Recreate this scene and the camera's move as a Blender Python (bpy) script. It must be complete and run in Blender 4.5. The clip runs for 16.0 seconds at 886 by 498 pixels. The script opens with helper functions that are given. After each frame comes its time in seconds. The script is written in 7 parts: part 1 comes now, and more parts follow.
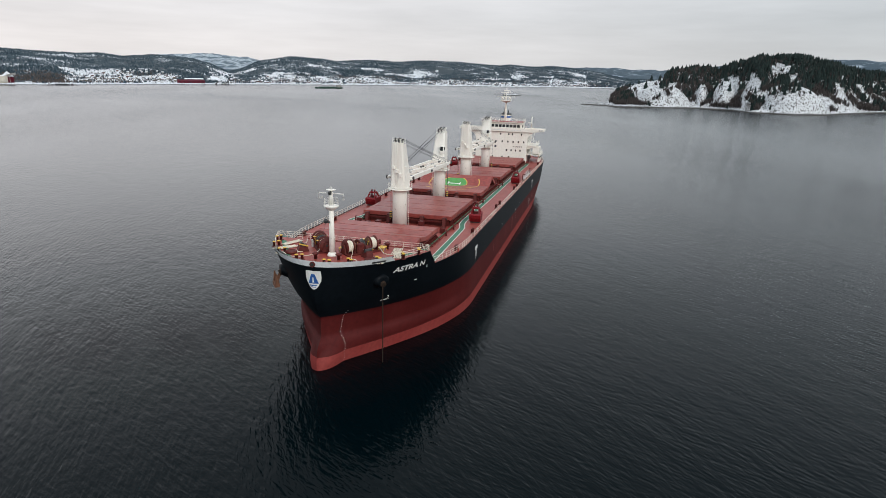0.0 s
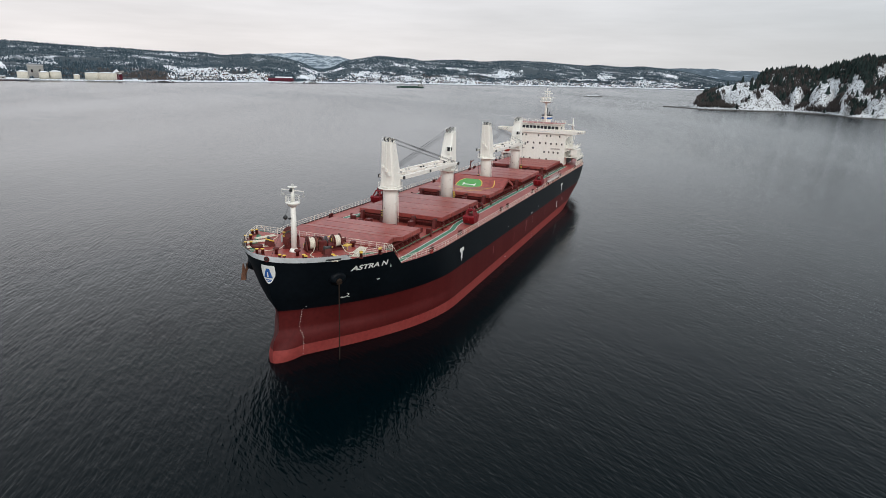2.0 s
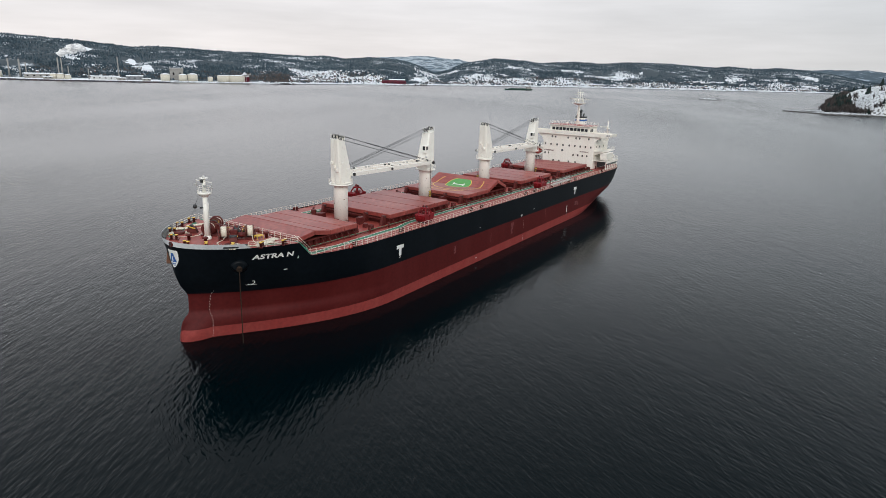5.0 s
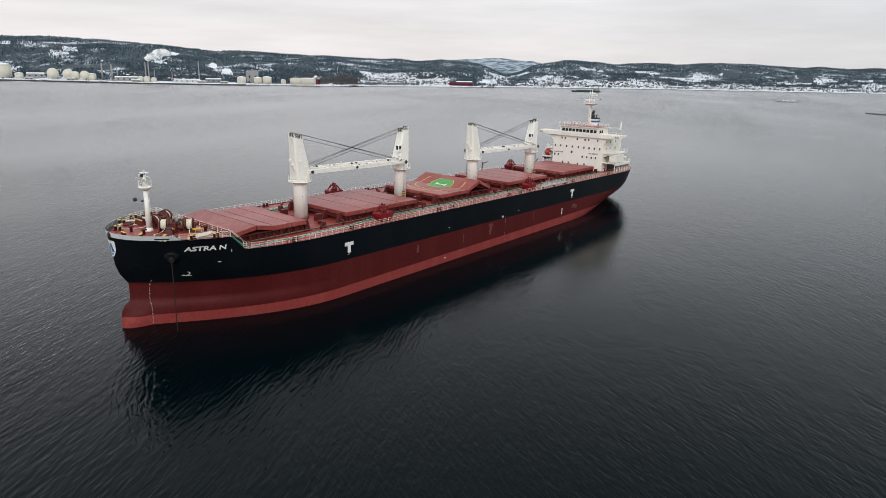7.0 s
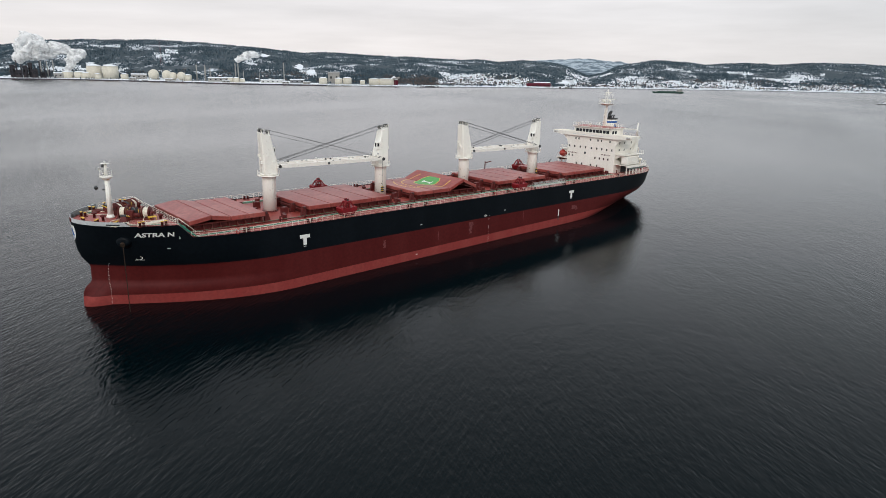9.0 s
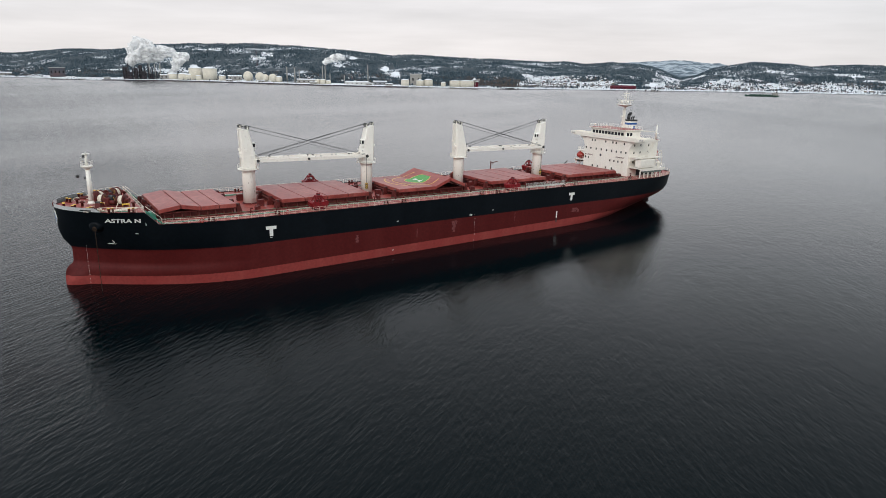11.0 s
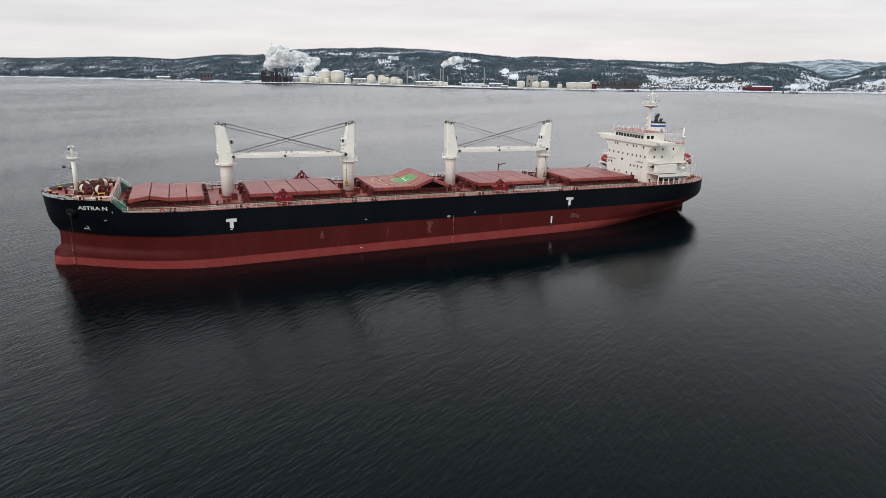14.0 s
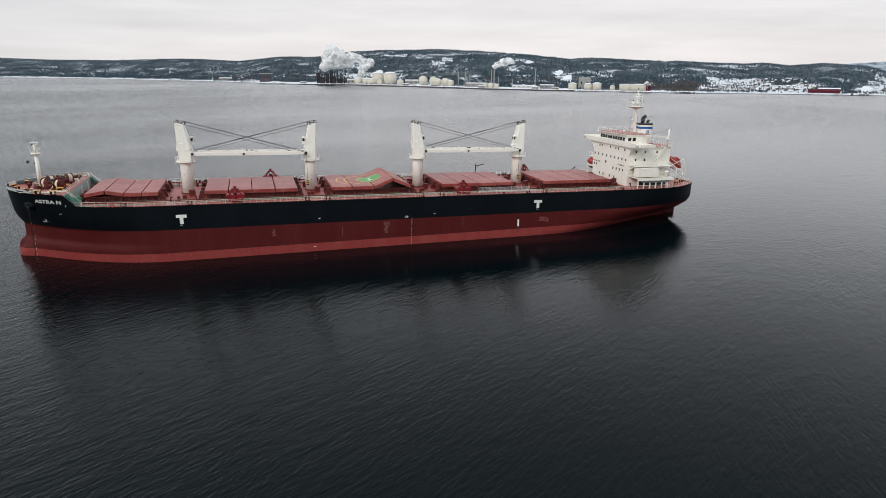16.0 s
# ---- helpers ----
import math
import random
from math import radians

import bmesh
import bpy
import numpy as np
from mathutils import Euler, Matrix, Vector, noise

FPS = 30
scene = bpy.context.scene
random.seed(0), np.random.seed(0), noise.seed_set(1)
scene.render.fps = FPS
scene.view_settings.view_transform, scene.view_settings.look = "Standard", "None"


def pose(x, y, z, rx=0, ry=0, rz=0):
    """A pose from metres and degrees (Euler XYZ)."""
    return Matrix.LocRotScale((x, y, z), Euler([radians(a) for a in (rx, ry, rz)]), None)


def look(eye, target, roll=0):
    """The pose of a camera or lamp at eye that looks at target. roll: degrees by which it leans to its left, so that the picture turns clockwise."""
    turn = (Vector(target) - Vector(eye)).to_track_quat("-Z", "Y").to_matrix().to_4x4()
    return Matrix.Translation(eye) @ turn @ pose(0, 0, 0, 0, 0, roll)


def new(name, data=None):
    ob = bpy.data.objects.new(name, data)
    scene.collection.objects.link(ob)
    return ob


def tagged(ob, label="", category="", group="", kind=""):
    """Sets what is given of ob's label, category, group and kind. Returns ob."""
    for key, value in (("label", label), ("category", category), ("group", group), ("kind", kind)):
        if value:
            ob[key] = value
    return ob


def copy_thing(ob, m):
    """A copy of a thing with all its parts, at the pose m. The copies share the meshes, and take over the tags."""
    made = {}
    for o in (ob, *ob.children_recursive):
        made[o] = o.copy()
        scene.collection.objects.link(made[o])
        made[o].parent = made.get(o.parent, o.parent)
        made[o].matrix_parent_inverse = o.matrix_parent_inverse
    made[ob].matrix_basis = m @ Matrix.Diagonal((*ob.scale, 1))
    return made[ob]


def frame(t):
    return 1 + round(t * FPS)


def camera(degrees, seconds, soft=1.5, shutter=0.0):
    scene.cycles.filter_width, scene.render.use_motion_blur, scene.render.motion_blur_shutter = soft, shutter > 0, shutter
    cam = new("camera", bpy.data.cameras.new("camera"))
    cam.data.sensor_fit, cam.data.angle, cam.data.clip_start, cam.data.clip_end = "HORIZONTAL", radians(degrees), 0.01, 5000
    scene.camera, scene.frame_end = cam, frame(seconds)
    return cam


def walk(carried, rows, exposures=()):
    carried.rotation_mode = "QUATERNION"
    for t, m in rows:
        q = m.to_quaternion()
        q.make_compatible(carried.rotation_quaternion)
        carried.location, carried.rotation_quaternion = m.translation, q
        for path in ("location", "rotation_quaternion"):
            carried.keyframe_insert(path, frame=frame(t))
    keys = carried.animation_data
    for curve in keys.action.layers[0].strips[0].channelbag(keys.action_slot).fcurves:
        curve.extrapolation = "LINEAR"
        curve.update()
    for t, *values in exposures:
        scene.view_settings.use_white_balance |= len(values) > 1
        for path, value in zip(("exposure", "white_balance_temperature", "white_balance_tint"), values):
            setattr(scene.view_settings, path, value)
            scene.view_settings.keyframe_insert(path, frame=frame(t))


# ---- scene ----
cam = camera(70.15, 16.0, soft=0.6)
PATH = [
    (0, (-78.89, -39.69, 44.33), (14.29, -15.79, 17.00), 1.39),
    (0.5, (-77.08, -43.56, 44.45), (15.35, -17.08, 16.96), 1.57),
    (1, (-75.29, -47.74, 44.55), (16.20, -18.25, 16.98), 1.52),
    (1.5, (-73.70, -52.42, 44.69), (16.68, -19.72, 17.08), 1.61),
    (2, (-71.97, -57.46, 44.82), (17.02, -21.21, 17.14), 1.66),
    (2.5, (-69.97, -62.83, 44.88), (17.51, -23.08, 17.18), 1.62),
    (3, (-67.59, -68.13, 44.96), (18.60, -25.67, 17.22), 1.62),
    (3.5, (-64.90, -73.10, 45.02), (20.25, -28.62, 17.26), 1.62),
    (4, (-62.11, -78.15, 45.05), (21.69, -31.18, 17.29), 1.45),
    (4.5, (-59.44, -83.46, 45.08), (22.70, -33.65, 17.30), 1.46),
    (7, (-41.85, -108.71, 45.05), (31.77, -46.97, 17.34), 1.13),
    (7.5, (-37.58, -113.64, 44.99), (34.05, -49.62, 17.25), 1.09),
    (8, (-33.25, -118.60, 44.98), (36.30, -52.32, 17.23), 1.13),
    (8.5, (-28.82, -123.74, 45.03), (38.34, -55.07, 17.21), 1.04),
    (9, (-24.37, -128.79, 44.98), (40.21, -57.68, 17.17), 1.00),
    (11.5, (1.42, -150.30, 44.57), (52.44, -68.87, 16.88), 0.88),
    (12, (7.05, -153.87, 44.49), (54.94, -70.57, 16.81), 0.80),
    (12.5, (12.54, -157.06, 44.48), (56.95, -71.84, 16.81), 0.81),
    (13, (18.41, -159.54, 44.47), (59.50, -72.67, 16.81), 0.63),
    (13.5, (24.52, -161.62, 44.43), (63.17, -73.63, 16.79), 0.58),
    (14, (30.64, -163.52, 44.37), (67.23, -74.63, 16.78), 0.49),
    (14.5, (36.86, -165.32, 44.27), (71.48, -75.64, 16.71), 0.49),
    (15, (43.10, -167.01, 44.15), (75.63, -76.53, 16.65), 0.42),
    (15.5, (49.38, -168.49, 44.08), (79.70, -77.25, 16.59), 0.38),
    (16, (55.70, -170.06, 43.91), (83.76, -78.07, 16.49), 0.45),
]
walk(cam, [(t, look(eye, target, roll)) for t, eye, target, roll in PATH])

# ---------------------------------------------------------------- world, sun
world = bpy.data.worlds.new("overcast_sky")
scene.world = world
world.use_nodes = True
wn, wl = world.node_tree.nodes, world.node_tree.links
wn.clear()


def wnode(kind, **values):
    n = wn.new(kind)
    for key, value in values.items():
        n.inputs[key].default_value = value
    return n


w_out = wn.new("ShaderNodeOutputWorld")
w_bg = wnode("ShaderNodeBackground", Strength=1.0)
w_co = wn.new("ShaderNodeTexCoord")
w_sky = wn.new("ShaderNodeTexSky")
w_sky.sky_type, w_sky.sun_disc = "NISHITA", False
w_sky.sun_elevation, w_sky.sun_rotation = radians(32), radians(200)
w_sep = wn.new("ShaderNodeSeparateXYZ")
w_ramp = wn.new("ShaderNodeValToRGB")          # cloud deck, a little warmer at the horizon
el = w_ramp.color_ramp.elements
el[0].position, el[0].color = 0.0, (0.885, 0.872, 0.875, 1)
el[1].position, el[1].color = 1.0, (1.0, 1.08, 1.17, 1)
# brighter band above the visible sky, added so far water mirrors more light
for p, c in ((0.04, (0.86, 0.85, 0.862, 1)), (0.075, (0.838, 0.838, 0.856, 1)), (0.105, (0.885, 0.885, 0.905, 1)), (0.17, (1.34, 1.37, 1.42, 1)), (0.26, (1.38, 1.45, 1.52, 1)), (0.5, (1.06, 1.12, 1.20, 1))):
    e = el.new(p)
    e.color = c
w_map = wn.new("ShaderNodeMapping")
w_map.inputs["Scale"].default_value = (3.0, 3.0, 26.0)
w_noise = wnode("ShaderNodeTexNoise", Scale=1.3, Detail=5.0, Roughness=0.55)
w_cl = wn.new("ShaderNodeMapRange")
for key, value in (("From Min", 0.3), ("From Max", 0.72), ("To Min", 0.89), ("To Max", 1.06)):
    w_cl.inputs[key].default_value = value
w_dot = wn.new("ShaderNodeVectorMath")          # the cloud is thinnest towards one side
w_dot.operation = "DOT_PRODUCT"
w_dot.inputs[1].default_value = (math.cos(radians(62)), math.sin(radians(62)), 0.0)
w_side = wn.new("ShaderNodeMapRange")
for key, value in (("From Min", 0.2), ("From Max", 0.97), ("To Min", 0.74), ("To Max", 1.02)):
    w_side.inputs[key].default_value = value
w_both = wn.new("ShaderNodeMath")
w_both.operation = "MULTIPLY"
w_mul = wn.new("ShaderNodeVectorMath")
w_mul.operation = "SCALE"
w_mix = wn.new("ShaderNodeMix")
w_mix.data_type = "RGBA"
w_mix.inputs[0].default_value = 0.94
w_dim = wn.new("ShaderNodeVectorMath")
w_dim.operation = "SCALE"
w_dim.inputs["Scale"].default_value = 0.10
wl.new(w_co.outputs["Generated"], w_sep.inputs[0])
wl.new(w_sep.outputs["Z"], w_ramp.inputs[0])
wl.new(w_co.outputs["Generated"], w_map.inputs[0])
wl.new(w_map.outputs[0], w_noise.inputs["Vector"])
wl.new(w_noise.outputs[0], w_cl.inputs[0])
wl.new(w_ramp.outputs[0], w_mul.inputs[0])
wl.new(w_co.outputs["Generated"], w_dot.inputs[0])
wl.new(w_dot.outputs["Value"], w_side.inputs[0])
wl.new(w_cl.outputs[0], w_both.inputs[0])
wl.new(w_side.outputs[0], w_both.inputs[1])
wl.new(w_both.outputs[0], w_mul.inputs["Scale"])
w_warm = wn.new("ShaderNodeMix")                # warmer where the cloud is thin, cooler away from it
w_warm.data_type = "RGBA"
w_warm.inputs[6].default_value, w_warm.inputs[7].default_value = (0.955, 1.0, 1.02, 1), (1.03, 0.995, 0.985, 1)
w_tone = wn.new("ShaderNodeMapRange")
w_tone.inputs["From Min"].default_value, w_tone.inputs["From Max"].default_value = 0.2, 0.97
w_tint = wn.new("ShaderNodeVectorMath")
w_tint.operation = "MULTIPLY"
wl.new(w_dot.outputs["Value"], w_tone.inputs[0])
wl.new(w_tone.outputs[0], w_warm.inputs[0])
wl.new(w_mul.outputs[0], w_tint.inputs[0])
wl.new(w_warm.outputs[2], w_tint.inputs[1])
wl.new(w_sky.outputs[0], w_dim.inputs[0])
wl.new(w_dim.outputs[0], w_mix.inputs[6])
wl.new(w_tint.outputs[0], w_mix.inputs[7])
wl.new(w_mix.outputs[2], w_bg.inputs["Color"])
wl.new(w_bg.outputs[0], w_out.inputs[0])

sun_data = bpy.data.lights.new("sun", "SUN")
sun_data.energy, sun_data.angle, sun_data.color = 1.5, radians(25), (1.0, 0.96, 0.91)
sun = new("sun", sun_data)
sun.matrix_world = look((-60, -110, 110), (60, 0, 0))


# ---------------------------------------------------------------- materials
def mat(name, base, rough=0.6, metal=0.0, var=None, scale=1.0, amount=0.5, fine=8.0, fine_amount=0.25,
        bump=0.0, bump_scale=20.0, streak=False, spec=0.5, per_object=0.0, spots=0.0):
    """Base colour broken up at two scales; var is the colour of the stains or wear."""
    m = bpy.data.materials.new(name)
    m.use_nodes = True
    nt = m.node_tree
    n, l = nt.nodes, nt.links
    b = n["Principled BSDF"]
    b.inputs["Roughness"].default_value, b.inputs["Metallic"].default_value = rough, metal
    b.inputs["Specular IOR Level"].default_value = spec
    co = n.new("ShaderNodeTexCoord")
    vec = co.outputs["Object"]
    if streak:
        mp = n.new("ShaderNodeMapping")
        mp.inputs["Scale"].default_value = (1.0, 1.0, 0.12)
        l.new(vec, mp.inputs[0])
        vec = mp.outputs[0]
    var = var or tuple(min(1, c * 0.7) for c in base)
    n1 = n.new("ShaderNodeTexNoise")
    n1.inputs["Scale"].default_value, n1.inputs["Detail"].default_value = scale, 6
    l.new(vec, n1.inputs["Vector"])
    r1 = n.new("ShaderNodeMapRange")
    r1.inputs["From Min"].default_value, r1.inputs["From Max"].default_value = 0.42, 0.68
    r1.inputs["To Max"].default_value = amount
    l.new(n1.outputs[0], r1.inputs[0])
    n2 = n.new("ShaderNodeTexNoise")
    n2.inputs["Scale"].default_value, n2.inputs["Detail"].default_value = fine, 4
    l.new(co.outputs["Object"], n2.inputs["Vector"])
    r2 = n.new("ShaderNodeMapRange")
    r2.inputs["From Min"].default_value, r2.inputs["From Max"].default_value = 0.3, 0.7
    r2.inputs["To Min"].default_value, r2.inputs["To Max"].default_value = 1 - fine_amount, 1 + fine_amount
    l.new(n2.outputs[0], r2.inputs[0])
    mx = n.new("ShaderNodeMix")
    mx.data_type = "RGBA"
    mx.inputs[6].default_value, mx.inputs[7].default_value = (*base, 1), (*var, 1)
    l.new(r1.outputs[0], mx.inputs[0])
    ml = n.new("ShaderNodeVectorMath")
    ml.operation = "SCALE"
    l.new(mx.outputs[2], ml.inputs[0])
    if spots:                                    # rust breaking through the paint
        n4 = n.new("ShaderNodeTexNoise")
        n4.inputs["Scale"].default_value, n4.inputs["Detail"].default_value = 2.6, 4
        l.new(co.outputs["Object"], n4.inputs["Vector"])
        r4 = n.new("ShaderNodeMapRange")
        r4.inputs["From Min"].default_value, r4.inputs["From Max"].default_value, r4.inputs["To Max"].default_value = 0.66, 0.71, spots
        l.new(n4.outputs[0], r4.inputs[0])
        rx = n.new("ShaderNodeMix")
        rx.data_type = "RGBA"
        rx.inputs[7].default_value = (0.16, 0.07, 0.04, 1)
        l.new(r4.outputs[0], rx.inputs[0])
        l.new(mx.outputs[2], rx.inputs[6])
        l.new(rx.outputs[2], ml.inputs[0])
    if per_object:
        oi = n.new("ShaderNodeObjectInfo")
        ro = n.new("ShaderNodeMapRange")
        ro.inputs["To Min"].default_value, ro.inputs["To Max"].default_value = 1 - per_object, 1 + per_object
        l.new(oi.outputs["Random"], ro.inputs[0])
        mm = n.new("ShaderNodeMath")
        mm.operation = "MULTIPLY"
        l.new(ro.outputs[0], mm.inputs[0])
        l.new(r2.outputs[0], mm.inputs[1])
        l.new(mm.outputs[0], ml.inputs["Scale"])
    else:
        l.new(r2.outputs[0], ml.inputs["Scale"])
    l.new(ml.outputs[0], b.inputs["Base Color"])
    if bump:
        bp = n.new("ShaderNodeBump")
        bp.inputs["Strength"].default_value = bump
        n3 = n.new("ShaderNodeTexNoise")
        n3.inputs["Scale"].default_value, n3.inputs["Detail"].default_value = bump_scale, 5
        l.new(co.outputs["Object"], n3.inputs["Vector"])
        l.new(n3.outputs[0], bp.inputs["Height"])
        l.new(bp.outputs[0], b.inputs["Normal"])
    return m


M_BLACK = mat("hull_black_paint", (0.0030, 0.0048, 0.0068), 0.45, var=(0.0075, 0.010, 0.013), scale=0.16, amount=0.4, fine=1.4, streak=True, spec=0.1)
M_RED = mat("antifouling_dark_red", (0.072, 0.0078, 0.0074), 0.6, var=(0.094, 0.014, 0.013), scale=0.22, amount=0.6, fine=1.6, fine_amount=0.12, streak=True, spec=0.15)
M_PINK = mat("faded_antifouling", (0.235, 0.037, 0.033), 0.65, var=(0.262, 0.054, 0.046), scale=0.3, amount=0.7, fine=1.8, fine_amount=0.12, streak=True, spec=0.15)
M_DECK = mat("red_oxide_deck", (0.275, 0.044, 0.034), 0.48, var=(0.36, 0.10, 0.078), scale=0.35, amount=0.5, fine=3.0, bump=0.05, spec=0.34)
M_COVER = mat("red_oxide_hatch", (0.25, 0.045, 0.037), 0.45, var=(0.35, 0.115, 0.095), scale=0.22, amount=0.6, fine=1.2, bump=0.04, per_object=0.07, spec=0.36)
M_DKRED = mat("dark_red_steel", (0.088, 0.011, 0.010), 0.55, var=(0.14, 0.035, 0.026), scale=0.8, amount=0.6, fine=4.0, spec=0.3)
M_GRAB = mat("grab_red_paint", (0.21, 0.007, 0.012), 0.5, var=(0.12, 0.012, 0.014), scale=1.2, amount=0.7, fine=5.0, spec=0.3)
M_WHITE = mat("white_ship_paint", (0.85, 0.81, 0.735), 0.45, var=(0.70, 0.62, 0.50), scale=0.5, amount=0.22, fine=2.0, fine_amount=0.05, streak=True)
M_CRANE = mat("cream_crane_paint", (0.86, 0.83, 0.76), 0.45, var=(0.66, 0.56, 0.43), scale=1.2, amount=0.12, fine=3.0, fine_amount=0.04, streak=True, spots=0.45)
M_TRIM = mat("bulwark_grey_white", (0.66, 0.67, 0.68), 0.5, var=(0.5, 0.48, 0.46), scale=0.6, amount=0.4, fine=2.0, fine_amount=0.08)
M_RAIL = mat("rail_cream_paint", (0.80, 0.74, 0.64), 0.5, var=(0.5, 0.3, 0.22), scale=1.0, amount=0.4)
M_DARK = mat("dark_steel", (0.02, 0.021, 0.023), 0.5, var=(0.05, 0.045, 0.04), scale=2.0)
M_WIRE = mat("greased_wire", (0.03, 0.031, 0.034), 0.5)
M_GLASS = mat("dark_window_glass", (0.012, 0.014, 0.018), 0.08, spec=0.8)
M_GREEN = mat("walkway_green", (0.025, 0.16, 0.085), 0.6, var=(0.07, 0.20, 0.13), scale=0.8, amount=0.6)
M_HGREEN = mat("helideck_green", (0.07, 0.30, 0.06), 0.6, var=(0.13, 0.32, 0.12), scale=0.8, amount=0.6)
M_YELLOW = mat("marking_yellow", (0.72, 0.46, 0.06), 0.55, var=(0.5, 0.3, 0.12), scale=1.2)
M_MARK = mat("marking_white", (0.78, 0.77, 0.73), 0.55, var=(0.6, 0.55, 0.5), scale=1.0, amount=0.3, fine_amount=0.06)
M_ROPE = mat("mooring_rope", (0.74, 0.68, 0.56), 0.9, var=(0.52, 0.45, 0.34), scale=5.0, bump=0.4, bump_scale=40)
M_RUST = mat("rust_brown", (0.13, 0.055, 0.03), 0.8, var=(0.2, 0.09, 0.05), scale=3.0)
M_BLUE = mat("funnel_blue", (0.02, 0.10, 0.34), 0.45)
M_ORANGE = mat("lifeboat_orange_red", (0.36, 0.035, 0.025), 0.5)
M_LAMP = mat("grey_aluminium", (0.50, 0.49, 0.47), 0.4)
M_GREENHULL = mat("green_coaster_hull", (0.018, 0.055, 0.042), 0.5)

M_WATER = bpy.data.materials.new("fjord_water")
M_WATER.use_nodes = True
_n, _l = M_WATER.node_tree.nodes, M_WATER.node_tree.links
_b = _n["Principled BSDF"]
_b.inputs["Base Color"].default_value = (0.0003, 0.0032, 0.0044, 1)
_co = _n.new("ShaderNodeTexCoord")


def wave_layer(scale, stretch, turn, detail):
    turned = _n.new("ShaderNodeMapping")
    turned.inputs["Rotation"].default_value = (0, 0, radians(turn))
    mp = _n.new("ShaderNodeMapping")
    mp.inputs["Scale"].default_value = (scale, scale * stretch, 1.0)
    ns = _n.new("ShaderNodeTexNoise")
    ns.inputs["Scale"].default_value, ns.inputs["Detail"].default_value, ns.inputs["Roughness"].default_value = 1.0, detail, 0.55
    _l.new(_co.outputs["Object"], turned.inputs[0])
    _l.new(turned.outputs[0], mp.inputs[0])
    _l.new(mp.outputs[0], ns.inputs["Vector"])
    return ns.outputs[0]


def wmath(op, a, b):
    m = _n.new("ShaderNodeMath")
    m.operation = op
    for i, v in enumerate((a, b)):
        if isinstance(v, (int, float)):
            m.inputs[i].default_value = v
        else:
            _l.new(v, m.inputs[i])
    return m.outputs[0]


_big = wave_layer(0.30, 0.28, 54, 2.0)
_mid = wave_layer(1.6, 0.2, 58, 3.0)
_small = wave_layer(2.2, 0.30, 32, 2.0)
_gust = wave_layer(0.008, 0.16, 70, 3.0)       # calmer and rougher lanes
_g = _n.new("ShaderNodeMapRange")
for _k, _v in (("From Min", 0.38), ("From Max", 0.62), ("To Min", 0.5), ("To Max", 1.0)):
    _g.inputs[_k].default_value = _v
_l.new(_gust, _g.inputs[0])
_crest = wave_layer(0.85, 0.2, 26, 2.0)        # sharper wavelet crests
_crest = wmath("SUBTRACT", 1.0, wmath("ABSOLUTE", wmath("SUBTRACT", wmath("MULTIPLY", _crest, 2.0), 1.0), 0.0))
_h = wmath("ADD", wmath("ADD", wmath("MULTIPLY", _big, 0.24), wmath("MULTIPLY", _crest, 0.11)), wmath("ADD", wmath("MULTIPLY", _mid, 0.21), wmath("MULTIPLY", _small, 0.10)))
_len = _n.new("ShaderNodeVectorMath")            # unresolved ripples far out count as roughness
_len.operation = "LENGTH"
_l.new(_co.outputs["Object"], _len.inputs[0])
_ro = _n.new("ShaderNodeMapRange")
for _k, _v in (("From Min", 150.0), ("From Max", 620.0), ("To Min", 0.05), ("To Max", 0.12)):
    _ro.inputs[_k].default_value = _v
_l.new(_len.outputs["Value"], _ro.inputs[0])
_l.new(_ro.outputs[0], _b.inputs["Roughness"])
_bp = _n.new("ShaderNodeBump")
_bp.inputs["Distance"].default_value = 0.85
_fa = _n.new("ShaderNodeMapRange")
for _k, _v in (("From Min", 260.0), ("From Max", 750.0), ("To Min", 1.0), ("To Max", 1.6)):
    _fa.inputs[_k].default_value = _v
_l.new(_len.outputs["Value"], _fa.inputs[0])
_sx = _n.new("ShaderNodeSeparateXYZ")            # calm water off the ship's side, livelier by the bow
_l.new(_co.outputs["Object"], _sx.inputs[0])
_calm = _n.new("ShaderNodeMapRange")
for _k, _v in (("From Min", 0.0), ("From Max", 95.0), ("To Min", 1.0), ("To Max", 0.62)):
    _calm.inputs[_k].default_value = _v
_l.new(_sx.outputs["X"], _calm.inputs[0])
_l.new(wmath("MULTIPLY", _g.outputs[0], _calm.outputs[0]), _bp.inputs["Strength"])
_l.new(wmath("MULTIPLY", _h, _fa.outputs[0]), _bp.inputs["Height"])
_rip = _n.new("ShaderNodeTexNoise")              # slopes of the many small waves far out
_rip.inputs["Scale"].default_value, _rip.inputs["Detail"].default_value = 1.9, 1.0
_l.new(_co.outputs["Object"], _rip.inputs["Vector"])
_sub = _n.new("ShaderNodeVectorMath")
_sub.operation = "SUBTRACT"
_sub.inputs[1].default_value = (0.5, 0.5, 0.5)
_l.new(_rip.outputs["Color"], _sub.inputs[0])
_amp = _n.new("ShaderNodeMapRange")
for _k, _v in (("From Min", 150.0), ("From Max", 520.0), ("To Min", 0.0), ("To Max", 1.0)):
    _amp.inputs[_k].default_value = _v
_l.new(_len.outputs["Value"], _amp.inputs[0])
_scl = _n.new("ShaderNodeVectorMath")
_scl.operation = "SCALE"
_l.new(_sub.outputs[0], _scl.inputs[0])
_l.new(wmath("MULTIPLY", wmath("MULTIPLY", _amp.outputs[0], 0.35), _g.outputs[0]), _scl.inputs["Scale"])
_flat = _n.new("ShaderNodeVectorMath")
_flat.operation = "MULTIPLY"
_flat.inputs[1].default_value = (1.0, 1.0, 0.0)
